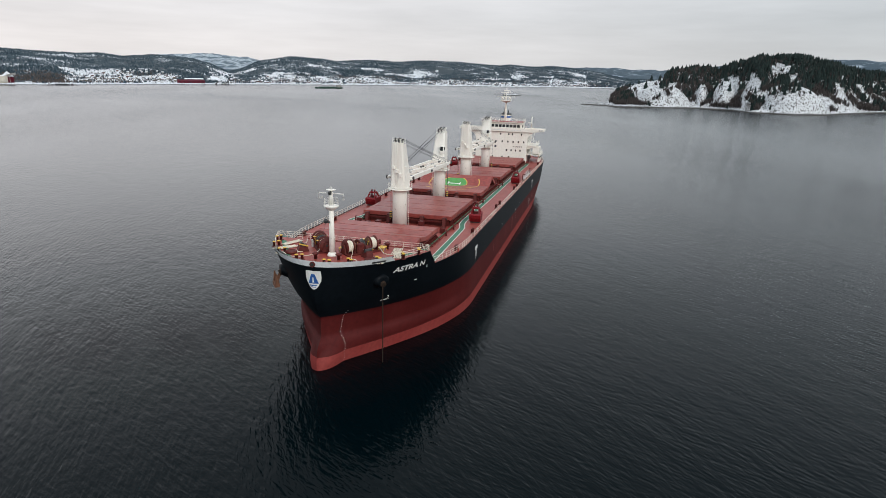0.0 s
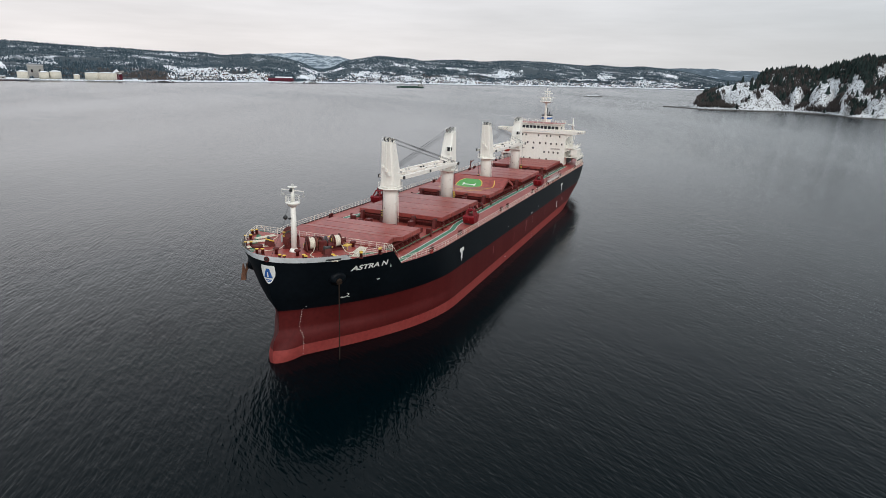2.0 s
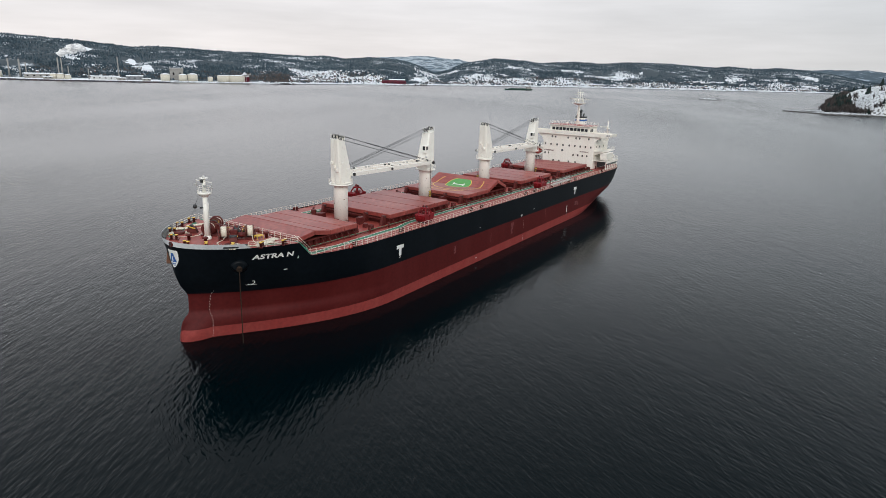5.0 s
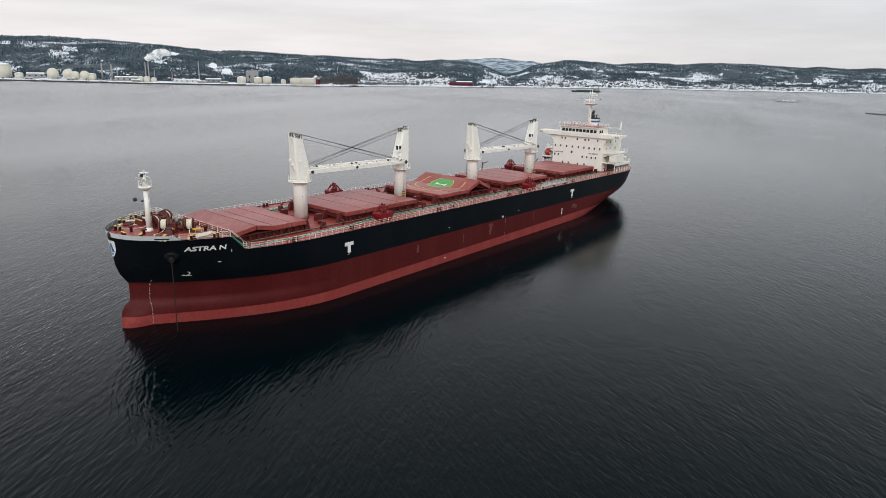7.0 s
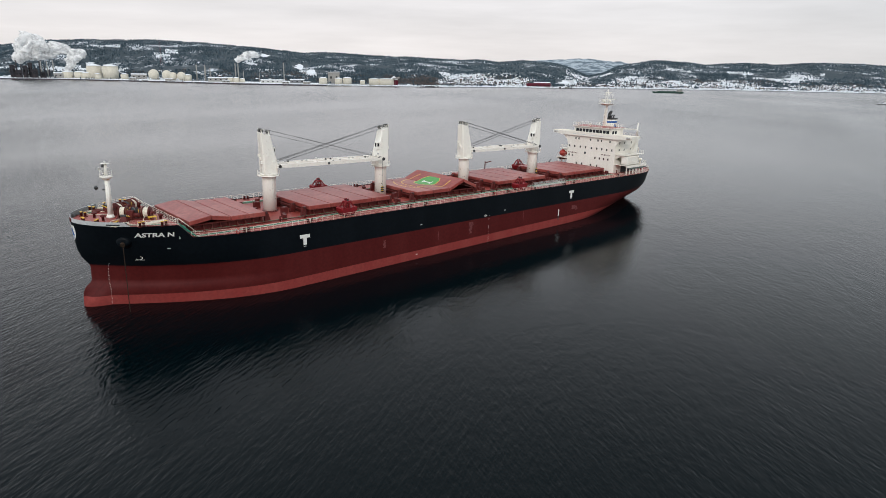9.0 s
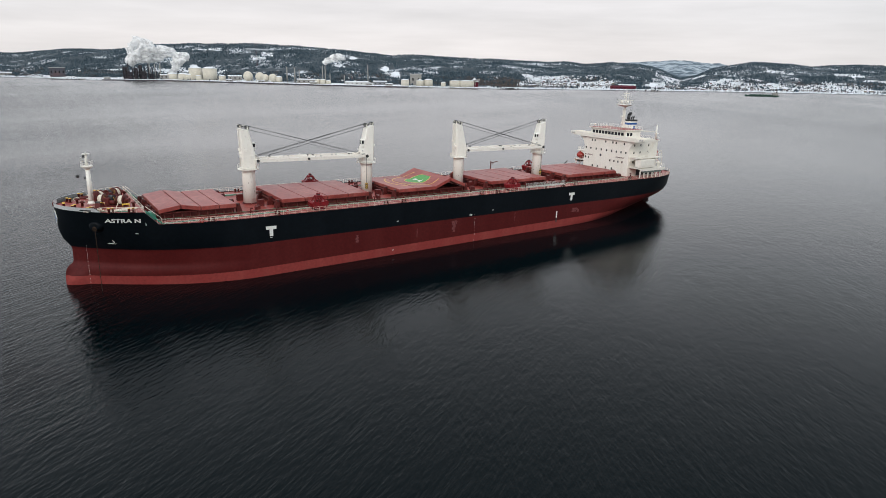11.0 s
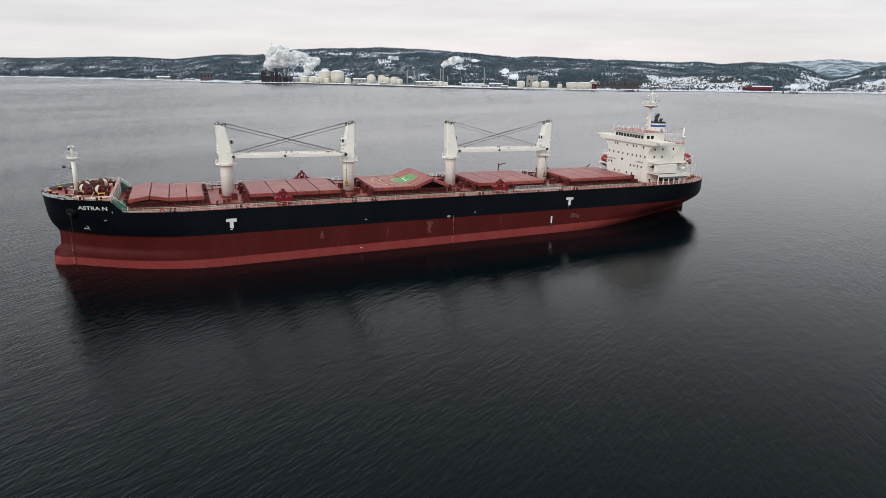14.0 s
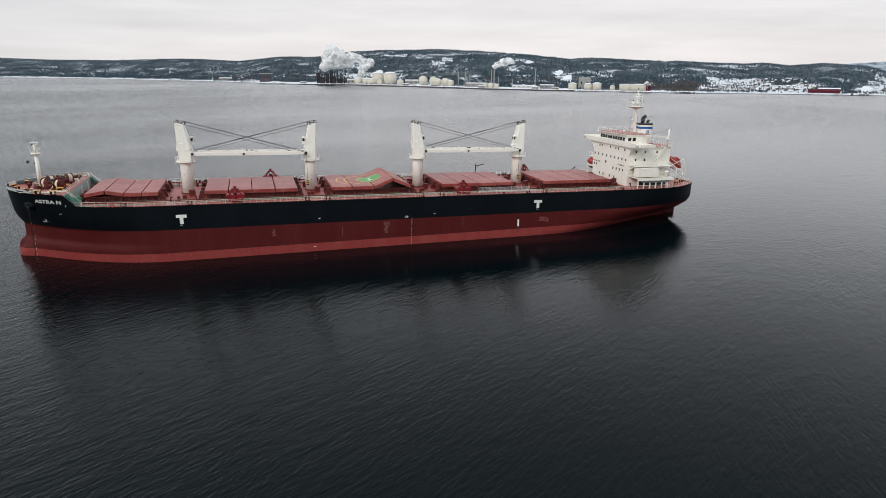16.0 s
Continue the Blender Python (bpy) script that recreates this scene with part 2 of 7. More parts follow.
_l.new(_scl.outputs[0], _flat.inputs[0])
_add = _n.new("ShaderNodeVectorMath")
_l.new(_bp.outputs[0], _add.inputs[0])
_l.new(_flat.outputs[0], _add.inputs[1])
_ctr = _n.new("ShaderNodeVectorMath")            # normals lean to one point, so far water mirrors higher, brighter sky
_ctr.operation = "SUBTRACT"
_ctr.inputs[0].default_value = (-60.0, -180.0, 0.0)
_l.new(_co.outputs["Object"], _ctr.inputs[1])
_mir = _n.new("ShaderNodeVectorMath")            # reflectivity put up with distance, to brighten the far water
_mir.operation = "LENGTH"
_l.new(_ctr.outputs[0], _mir.inputs[0])
_io = _n.new("ShaderNodeMapRange")
for _k, _v in (("From Min", 170.0), ("From Max", 430.0), ("To Min", 1.142), ("To Max", 1.232)):
    _io.inputs[_k].default_value = _v
_l.new(_mir.outputs["Value"], _io.inputs[0])
_l.new(_io.outputs[0], _b.inputs["IOR"])
_dir = _n.new("ShaderNodeVectorMath")
_dir.operation = "NORMALIZE"
_l.new(_ctr.outputs[0], _dir.inputs[0])
_lean = _n.new("ShaderNodeVectorMath")
_lean.operation = "SCALE"
_l.new(_dir.outputs[0], _lean.inputs[0])
_lanes = wave_layer(0.0035, 0.13, 25, 4.0)      # long slicks drawn out by the wind
_ln = _n.new("ShaderNodeMapRange")
for _k, _v in (("From Min", 0.36), ("From Max", 0.64), ("To Min", 0.078), ("To Max", 0.122)):
    _ln.inputs[_k].default_value = _v
_l.new(_lanes, _ln.inputs[0])
_far = _n.new("ShaderNodeMapRange")
_far.inputs["From Min"].default_value, _far.inputs["From Max"].default_value = 125.0, 850.0
_l.new(_len.outputs["Value"], _far.inputs[0])
_l.new(wmath("MULTIPLY", wmath("POWER", _far.outputs[0], 0.6), _ln.outputs[0]), _lean.inputs["Scale"])
_add2 = _n.new("ShaderNodeVectorMath")
_l.new(_add.outputs[0], _add2.inputs[0])
_l.new(_lean.outputs[0], _add2.inputs[1])
_nrm = _n.new("ShaderNodeVectorMath")
_nrm.operation = "NORMALIZE"
_l.new(_add2.outputs[0], _nrm.inputs[0])
_l.new(_nrm.outputs[0], _b.inputs["Normal"])


def land_material(name, rock, brush, snow, patch, snow_from, fine_from=0.40):
    """Rock and brush under broken snow."""
    m = bpy.data.materials.new(name)
    m.use_nodes = True
    n, l = m.node_tree.nodes, m.node_tree.links
    b = n["Principled BSDF"]
    b.inputs["Roughness"].default_value = 0.85
    b.inputs["Specular IOR Level"].default_value = 0.2
    co = n.new("ShaderNodeTexCoord")

    def noise_at(scale, detail, lo, hi):
        t = n.new("ShaderNodeTexNoise")
        t.inputs["Scale"].default_value, t.inputs["Detail"].default_value, t.inputs["Roughness"].default_value = scale, detail, 0.65
        l.new(co.outputs["Object"], t.inputs["Vector"])
        r = n.new("ShaderNodeMapRange")
        r.inputs["From Min"].default_value, r.inputs["From Max"].default_value = lo, hi
        l.new(t.outputs[0], r.inputs[0])
        return r.outputs[0]

    ground = n.new("ShaderNodeMix")
    ground.data_type = "RGBA"
    ground.inputs[6].default_value, ground.inputs[7].default_value = (*rock, 1), (*brush, 1)
    l.new(noise_at(patch * 4, 5, 0.4, 0.6), ground.inputs[0])
    mul = n.new("ShaderNodeMath")
    mul.operation = "MULTIPLY"
    l.new(noise_at(patch, 6, snow_from, snow_from + 0.1), mul.inputs[0])
    l.new(noise_at(patch * 11, 8, fine_from, fine_from + 0.08), mul.inputs[1])
    sep, tide, wet = n.new("ShaderNodeSeparateXYZ"), n.new("ShaderNodeMapRange"), n.new("ShaderNodeMath")
    tide.inputs["From Min"].default_value, tide.inputs["From Max"].default_value = 0.8, 1.7   # bare rock at the waterline
    wet.operation = "MULTIPLY"
    l.new(co.outputs["Object"], sep.inputs[0])
    l.new(sep.outputs["Z"], tide.inputs[0])
    l.new(mul.outputs[0], wet.inputs[0])
    l.new(tide.outputs[0], wet.inputs[1])
    cover = n.new("ShaderNodeMix")
    cover.data_type = "RGBA"
    cover.inputs[7].default_value = (*snow, 1)
    l.new(wet.outputs[0], cover.inputs[0])
    l.new(ground.outputs[2], cover.inputs[6])
    l.new(cover.outputs[2], b.inputs["Base Color"])
    return m


# floor under the far woods, tinted blue-grey with the same distance haze
M_LAND = land_material("hazed_forest_floor", (0.055, 0.072, 0.083), (0.04, 0.055, 0.066), (0.62, 0.65, 0.69), 0.012, 0.50)
M_FIELD = land_material("snowed_fields", (0.16, 0.155, 0.15), (0.09, 0.09, 0.09), (0.74, 0.77, 0.80), 0.03, 0.33)
M_LINING = mat("bulwark_lining_grey", (0.16, 0.17, 0.17), 0.6, var=(0.10, 0.08, 0.07), scale=0.8, amount=0.6, fine=4.0)
M_PALEGREEN = mat("pale_green_paint", (0.30, 0.40, 0.37), 0.6, var=(0.34, 0.27, 0.22), scale=1.0, amount=0.4, fine=4.0)
M_PALEDARK = mat("dark_green_canvas", (0.13, 0.16, 0.145), 0.8, var=(0.09, 0.11, 0.10), scale=0.7, amount=0.6)
M_STAIRGREEN = mat("stair_green", (0.03, 0.22, 0.14), 0.5, var=(0.10, 0.20, 0.15), scale=1.2, amount=0.5)
M_ISLE = land_material("snowy_island_rock", (0.085, 0.083, 0.08), (0.05, 0.045, 0.04), (0.66, 0.68, 0.70), 0.05, 0.31, 0.415)
# far ridges: blue-grey distance haze is mixed into ground and snow colours
M_FARHILL = land_material("hazed_far_forest", (0.055, 0.085, 0.110), (0.045, 0.072, 0.095), (0.36, 0.42, 0.48), 0.02, 0.55)
M_FARSNOW = land_material("hazed_snowy_hill", (0.09, 0.13, 0.16), (0.08, 0.115, 0.145), (0.44, 0.50, 0.55), 0.02, 0.44)
M_SNOW = mat("snow", (0.80, 0.82, 0.85), 0.8, var=(0.6, 0.62, 0.65), scale=0.05, fine=0.4, fine_amount=0.1)
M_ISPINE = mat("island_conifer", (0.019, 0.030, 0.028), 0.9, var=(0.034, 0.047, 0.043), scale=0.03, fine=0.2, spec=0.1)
# far-shore trees: aerial haze lifts and blues both colours, over real frost on one
M_PINE = mat("hazed_dark_conifer", (0.035, 0.057, 0.073), 0.9, var=(0.060, 0.090, 0.112), scale=0.02, fine=0.12, fine_amount=0.35, spec=0.1)
M_FROST = mat("hazed_frosty_conifer", (0.080, 0.108, 0.128), 0.9, var=(0.16, 0.19, 0.215), scale=0.02, amount=0.8, fine=0.2, spec=0.1)
M_BARE = mat("bare_birch", (0.10, 0.08, 0.072), 0.9, var=(0.15, 0.125, 0.115), scale=0.1, spec=0.1)
M_ISBARE = mat("island_birch", (0.072, 0.062, 0.060), 0.9, var=(0.115, 0.098, 0.092), scale=0.1, spec=0.1)
M_TANK = mat("cream_tank", (0.62, 0.575, 0.48), 0.6, var=(0.48, 0.44, 0.37), scale=0.1)
M_CONC = mat("grey_concrete", (0.30, 0.29, 0.27), 0.8, var=(0.2, 0.19, 0.18), scale=0.1)
M_SHED = mat("barn_red_cladding", (0.10, 0.012, 0.024), 0.85, var=(0.065, 0.012, 0.018), scale=0.1, spec=0.2)
M_PLANT = mat("dark_plant_steel", (0.055, 0.055, 0.07), 0.7, var=(0.13, 0.06, 0.05), scale=0.08)
M_WALLS = [mat("house_" + k, c, 0.8, scale=0.2) for k, c in (("white", (0.55, 0.55, 0.54)), ("ochre", (0.26, 0.20, 0.13)), ("red", (0.13, 0.05, 0.045)), ("grey", (0.20, 0.21, 0.22)))]


# ---------------------------------------------------------------- mesh helpers
class Geo:
    """Collects vertices and faces for one mesh."""

    def __init__(self):
        self.v, self.f, self.m, self.s = [], [], [], []

    def face(self, ids, mi=0, smooth=False):
        self.f.append(tuple(ids))
        self.m.append(mi)
        self.s.append(smooth)

    def hexa(self, p, mi=0):
        """Eight corners: four below, four above, each ring counter-clockwise from above."""
        i = len(self.v)
        self.v += [tuple(q) for q in p]
        for q in ((3, 2, 1, 0), (4, 5, 6, 7), (0, 1, 5, 4), (1, 2, 6, 5), (2, 3, 7, 6), (3, 0, 4, 7)):
            self.face([i + k for k in q], mi)
        return self

    def box(self, x0, x1, y0, y1, z0, z1, mi=0):
        return self.hexa([(x0, y0, z0), (x1, y0, z0), (x1, y1, z0), (x0, y1, z0), (x0, y0, z1), (x1, y0, z1), (x1, y1, z1), (x0, y1, z1)], mi)

    def bevel_box(self, x0, x1, y0, y1, z0, z1, c=0.1, mi=0):
        """Box with chamfered top and upright edges."""
        def ring(d, e, z):
            return [(x0 + d + e, y0 + d, z), (x1 - d - e, y0 + d, z), (x1 - d, y0 + d + e, z), (x1 - d, y1 - d - e, z),
                    (x1 - d - e, y1 - d, z), (x0 + d + e, y1 - d, z), (x0 + d, y1 - d - e, z), (x0 + d, y0 + d + e, z)]
        self.rings([ring(0, c, z0), ring(0, c, z1 - c), ring(c, c * 0.6, z1)], mi)
        return self

    def rings(self, rows, mi=0, smooth=False, caps=True):
        """Skin over closed rings of equal length."""
        i, n = len(self.v), len(rows[0])
        for r in rows:
            self.v += [tuple(q) for q in r]
        for a in range(len(rows) - 1):
            for k in range(n):
                j = (k + 1) % n
                self.face((i + a * n + k, i + a * n + j, i + (a + 1) * n + j, i + (a + 1) * n + k), mi, smooth)
        if caps:
            self.face([i + k for k in reversed(range(n))], mi)
            self.face([i + (len(rows) - 1) * n + k for k in range(n)], mi)
        return self

    def tube(self, a, b, r0, r1=None, seg=8, mi=0, smooth=True):
        a, b = Vector(a), Vector(b)
        r1 = r0 if r1 is None else r1
        d = (b - a).normalized()
        u = d.orthogonal().normalized()
        w = d.cross(u)
        row = lambda c, r: [c + u * (r * math.cos(2 * math.pi * k / seg)) + w * (r * math.sin(2 * math.pi * k / seg)) for k in range(seg)]
        return self.rings([row(a, r0), row(b, r1)], mi, smooth)

    def lathe(self, profile, seg=24, cx=0.0, cy=0.0, mi=0, smooth=True):
        """Profile of (radius, z) turned about the upright axis."""
        return self.rings([[(cx + r * math.cos(2 * math.pi * k / seg), cy + r * math.sin(2 * math.pi * k / seg), z) for k in range(seg)] for r, z in profile], mi, smooth)

    def beam(self, a, b, w, h, mi=0):
        """Straight bar of rectangular section, w across and h upright."""
        a, b = Vector(a), Vector(b)
        d = (b - a).normalized()
        side = Vector((0, 0, 1)).cross(d)
        side = Vector((1, 0, 0)) if side.length < 1e-3 else side.normalized()
        up = d.cross(side)
        s, u = side * (w / 2), up * (h / 2)
        return self.hexa([a - s - u, b - s - u, b + s - u, a + s - u, a - s + u, b - s + u, b + s + u, a + s + u], mi)

    def strip(self, rows, mi=0, smooth=False):
        """Open grid of points, row by row."""
        i, n = len(self.v), len(rows[0])
        for r in rows:
            self.v += [tuple(q) for q in r]
        for a in range(len(rows) - 1):
            for k in range(n - 1):
                m = mi(a, k) if callable(mi) else mi
                if m is not None:
                    self.face((i + a * n + k, i + a * n + k + 1, i + (a + 1) * n + k + 1, i + (a + 1) * n + k), m, smooth)
        return self

    def mesh(self, name, *materials):
        me = bpy.data.meshes.new(name)
        me.from_pydata(self.v, [], self.f)
        me.polygons.foreach_set("material_index", self.m)
        me.polygons.foreach_set("use_smooth", self.s)
        for m in materials:
            me.materials.append(m)
        me.update()
        return me


SHIP = pose(0, 0, -0.053, 0, 0.921, 0)     # trimmed by the stern


def thing(name, m, label, category, group="", kind=""):
    ob = new(name)
    ob.matrix_basis = m
    return tagged(ob, label, category, group, kind)


def part(name, geo, material, parent, label="", m=None):
    mats = material if isinstance(material, (list, tuple)) else (material,)
    ob = new(name, geo.mesh(name, *mats) if isinstance(geo, Geo) else geo)
    ob.parent = parent
    if m is not None:
        ob.matrix_basis = m
    if label:
        ob["label"] = label
    return ob


def solo(name, geo, material, m, label, category, group="", kind=""):
    mats = material if isinstance(material, (list, tuple)) else (material,)
    ob = new(name, geo.mesh(name, *mats))
    ob.matrix_basis = m
    return tagged(ob, label, category, group, kind)


# ---------------------------------------------------------------- sea
g = Geo()
_rings = [0, 60, 140, 260, 420, 700, 1100, 1700, 2600, 3800, 4850]
g.strip([[(60 + r * math.cos(a * math.pi / 48), -60 + r * math.sin(a * math.pi / 48), 0) for a in range(97)] for r in _rings], smooth=True)
solo("water", g, M_WATER, Matrix(), "dark rippled fjord water under an overcast sky", "water", kind="structure")

# ---------------------------------------------------------------- ship: hull form
HALF, DECK, FORE = 16.15, 13.8, 16.55
LOA = 185.2


def lerp_table(x, table):
    for (x0, y0), (x1, y1) in zip(table, table[1:]):
        if x <= x1:
            return y0 + (y1 - y0) * max(0.0, (x - x0)) / (x1 - x0)
    return table[-1][1]


STEM = [(-3, 0.5), (0, 0.6), (1.6, 0.62), (2.6, 0.75), (3.4, 1.0), (4.0, 1.5), (4.4, 2.0), (4.65, 2.4), (7.8, 2.45), (8.6, 1.9), (9.5, 1.25), (10.8, 0.65), (13.2, 0.4), (18, 0.1)]
END = [(-3, 168), (0, 173.5), (2.1, 178), (2.9, 180), (4, 181.2), (6, 182.8), (8, 184.4), (9.2, LOA), (20, LOA)]
ENDW = [(0, 0.3), (2.1, 0.7), (4, 2.4), (6, 5.0), (8, 7.0), (10, 7.6), (20, 7.8)]


def half_breadth(x, z):
    x0 = lerp_table(z, STEM)
    xe, we = lerp_table(z, END), lerp_table(z, ENDW)
    length, q = 37 - 0.4 * max(z, 0), max(0.48, 1.25 - 0.0425 * max(z, 0))
    u = min(1.0, max(0.0, (x - x0) / length))
    f = HALF * (1 - (1 - u) ** 2) ** q
    run = 50 - 1.5 * max(z, 0)
    v = min(1.0, max(0.0, (x - (xe - run)) / run))
    p = 1.9 + 0.11 * max(z, 0)
    bulb = 1 - ((min(x, 6.6) - 6.6) / 6.02) ** 2 - (z / 4.6) ** 2
    f = max(f, (2.5 + 1.2 * min(1.0, max(0.0, z) / 3.4)) * math.sqrt(bulb)) if bulb > 0 and x < 20 else f
    full, fine = 1 - v ** p, 0.5 * (1 + math.cos(math.pi * v ** 1.1))
    mix = min(1.0, max(0.0, 0.45 + (z - 3) / 8))
    return min(f, we + (HALF - we) * (full * mix + fine * (1 - mix)))


def sheer(x):
    """Height of the shell's upper edge."""
    return lerp_table(x, [(0, 17.45), (6.3, 17.45), (7.3, 16.6), (14.5, 16.6), (16.9, 13.95), (200, 13.95)])


def border(x):
    """Height of the line between the black and the red paint."""
    return 8.05 + 0.004 * x


def hull_rows():
    xs = [40 * (i / 30) ** 1.7 for i in range(31)] + [14.5, 15.3, 16.1, 16.9, 6.3, 6.8, 7.3] + list(range(45, 140, 5)) + [140 + (LOA - 140) * (i / 26) for i in range(27)]
    return sorted(set(round(x, 3) for x in xs))


def hull_side(sign):
    rows = []
    for x in hull_rows():
        top = sheer(x)
        shell = min(top, 16.6)
        wl = 0.053 + 0.01607 * x
        band, paint = wl + 1.93 + 0.0022 * x, border(x)
        zs = [-2.5, wl, (wl + band) / 2] + [band + (paint - band) * k / 12 for k in range(13)] + [paint + (shell - paint) * k / 5 for k in range(1, 6)] + [max(top, shell + 0.02)]
        row = []
        for z in zs:
            x0, xe = lerp_table(z, STEM), lerp_table(z, END)
            px = x0 + x * (40 - x0) / 40 if x < 40 else (x if x < 140 else 140 + (x - 140) * (xe - 140) / (LOA - 140))
            row.append((px, sign * half_breadth(px, z), z))
        rows.append(row)
    return rows


def hull_slot(a, k):
    x = hull_rows()[a]
    if k < 3:
        return 2
    if k < 15:
        return 1
    return 3 if k == 20 and x < 7.3 else 0


ship = thing("cargo_ship", SHIP, "black and red bulk carrier lying at anchor in the fjord", "cargo ship")
g = Geo()
for sign in (-1, 1):
    g.strip(hull_side(sign), mi=hull_slot, smooth=True)
last = [(p[0], p[1], p[2]) for p in hull_side(-1)[-1]]
g.strip([last, [(x, -y, z) for x, y, z in last]], mi=lambda a, k: 2 if k < 3 else 1 if k < 15 else 0)
first = hull_side(-1)[0]
g.strip([[(x, -y, z) for x, y, z in first], [(x - min(0.12, abs(y) * 0.08), 0, z) for x, y, z in first], first], mi=lambda a, k: 2 if k < 3 else 1 if k < 15 else 3 if k == 20 else 0)
hull = part("hull", g, (M_BLACK, M_RED, M_PINK, M_TRIM), ship, "black topsides over dark red antifouling with a faded band")


def deck_outline(x0, x1, z, inset, n=60):
    xs = [x0 + (x1 - x0) * i / n for i in range(n + 1)]
    return [[(x, -max(0.05, half_breadth(x, z) - inset), z), (x, max(0.05, half_breadth(x, z) - inset), z)] for x in xs]


part("main_deck", Geo().strip(deck_outline(14.6, LOA - 0.1, DECK, 0.03, 120)), M_DECK, ship)
g = Geo().strip(deck_outline(0.6, 14.95, FORE - 0.05, 0.03, 40))
part("forecastle_deck", g, M_DECK, ship)
part("forecastle_bulkhead", Geo().box(14.8, 15.0, -13.0, 13.0, DECK, FORE - 0.06), M_PALEGREEN, ship, "pale green bulkhead under the forecastle's edge")
for y in (-8.0, 2.5, 9.0):
    part("bulkhead_door", Geo().bevel_box(15.0, 15.1, y - 0.45, y + 0.45, DECK + 0.3, DECK + 2.2, 0.05), M_RAIL, ship)
for sign in (-1, 1):
    rows = [[(x, sign * (half_breadth(x, z) - 0.14), z) for z in (FORE - 0.04, 17.0, 17.4)] for x in [1.0 + 6.0 * (i / 24) ** 1.5 for i in range(25)]]
    part("bulwark_lining", Geo().strip(rows), M_LINING, ship, "grey inner face of the bow bulwark")
    for i in range(15):
        x = 1.6 + 5.2 * (i / 14) ** 1.3
        y = half_breadth(x - 0.04, FORE) - 0.2
        part("bulwark_stay", Geo().hexa([(x - 0.04, sign * y - (0.35 if sign > 0 else 0), FORE - 0.04), (x + 0.04, sign * y - (0.35 if sign > 0 else 0), FORE - 0.04), (x + 0.04, sign * y + (0.35 if sign < 0 else 0), FORE - 0.04), (x - 0.04, sign * y + (0.35 if sign < 0 else 0), FORE - 0.04),
                                             (x - 0.04, sign * y - (0.08 if sign > 0 else 0), 17.37), (x + 0.04, sign * y - (0.08 if sign > 0 else 0), 17.37), (x + 0.04, sign * y + (0.08 if sign < 0 else 0), 17.37), (x - 0.04, sign * y + (0.08 if sign < 0 else 0), 17.37)]), M_LINING, ship)
    st = thing("deck_stair", SHIP, "green steel stair from the main deck up to the forecastle", "stair", "forecastle stairs")
    for y in (12.0, 12.9):
        part("stringer", Geo().beam((17.9, sign * y, DECK + 0.1), (15.1, sign * y, FORE), 0.09, 0.3), M_STAIRGREEN, st)
        part("handrail", Geo().tube((17.9, sign * y, DECK + 1.1), (15.1, sign * y, FORE + 1.0), 0.04, seg=5).tube((17.9, sign * y, DECK), (17.9, sign * y, DECK + 1.1), 0.04, seg=5), M_RAIL, st)
    for k in range(12):
        f = (k + 0.5) / 12
        part("tread", Geo().box(17.75 - 2.8 * f, 18.0 - 2.8 * f, sign * 12.45 - 0.42, sign * 12.45 + 0.42, DECK + 0.1 + 2.7 * f, DECK + 0.15 + 2.7 * f), M_STAIRGREEN, st)
    part("side_wing", Geo().hexa([(15.0, sign * 12.7 - 0.05, DECK), (17.3, sign * 13.0 - 0.05, DECK), (17.3, sign * 13.0 + 0.05, DECK), (15.0, sign * 12.7 + 0.05, DECK), (15.0, sign * 12.7 - 0.05, FORE - 0.1), (15.2, sign * 12.7 - 0.05, FORE - 0.1), (15.2, sign * 12.7 + 0.05, FORE - 0.1), (15.0, sign * 12.7 + 0.05, FORE - 0.1)]), M_LINING, ship)
part("paint_store_tank", Geo().tube((16.6, -9.8, DECK + 0.9), (16.6, -7.4, DECK + 0.9), 0.8, seg=14), M_STAIRGREEN, ship)


def rail(name, pts, parent, height=1.05, step=1.6, material=None, r=0.035, bars=3):
    """Open railing of posts and bars along a line of points."""
    g = Geo()
    for a, b in zip(pts, pts[1:]):
        a, b = Vector(a), Vector(b)
        n = max(1, round((b - a).length / step))
        for i in range(n):
            p = a.lerp(b, i / n)
            g.tube(p, p + Vector((0, 0, height)), r, seg=4, smooth=False)
        for k in range(bars):
            up = Vector((0, 0, height * (k + 1) / bars))
            g.tube(a + up, b + up, r * (1.0 if k == bars - 1 else 0.7), seg=4, smooth=False)
    p = Vector(pts[-1])
    g.tube(p, p + Vector((0, 0, height)), r, seg=4, smooth=False)
    return part(name, g, material or M_RAIL, parent)


def edge_line(x0, x1, z, inset, sign, n):
    return [(x0 + (x1 - x0) * i / n, sign * (half_breadth(x0 + (x1 - x0) * i / n, z) - inset), z) for i in range(n + 1)]


for sign in (-1, 1):
    rail("deck_railing", edge_line(16.9, LOA - 1.0, DECK, 0.2, sign, 60), ship, 1.15, 1.5)
    rail("forecastle_railing", edge_line(7.3, 14.6, FORE, 0.2, sign, 6), ship)
rail("stern_railing", [(LOA - 0.3, y, DECK) for y in (-7.3, -3.5, 0, 3.5, 7.3)], ship)
rail("forecastle_railing", [(14.75, y, FORE) for y in (-13.2, -9, -3, 3, 9, 13.2)], ship)

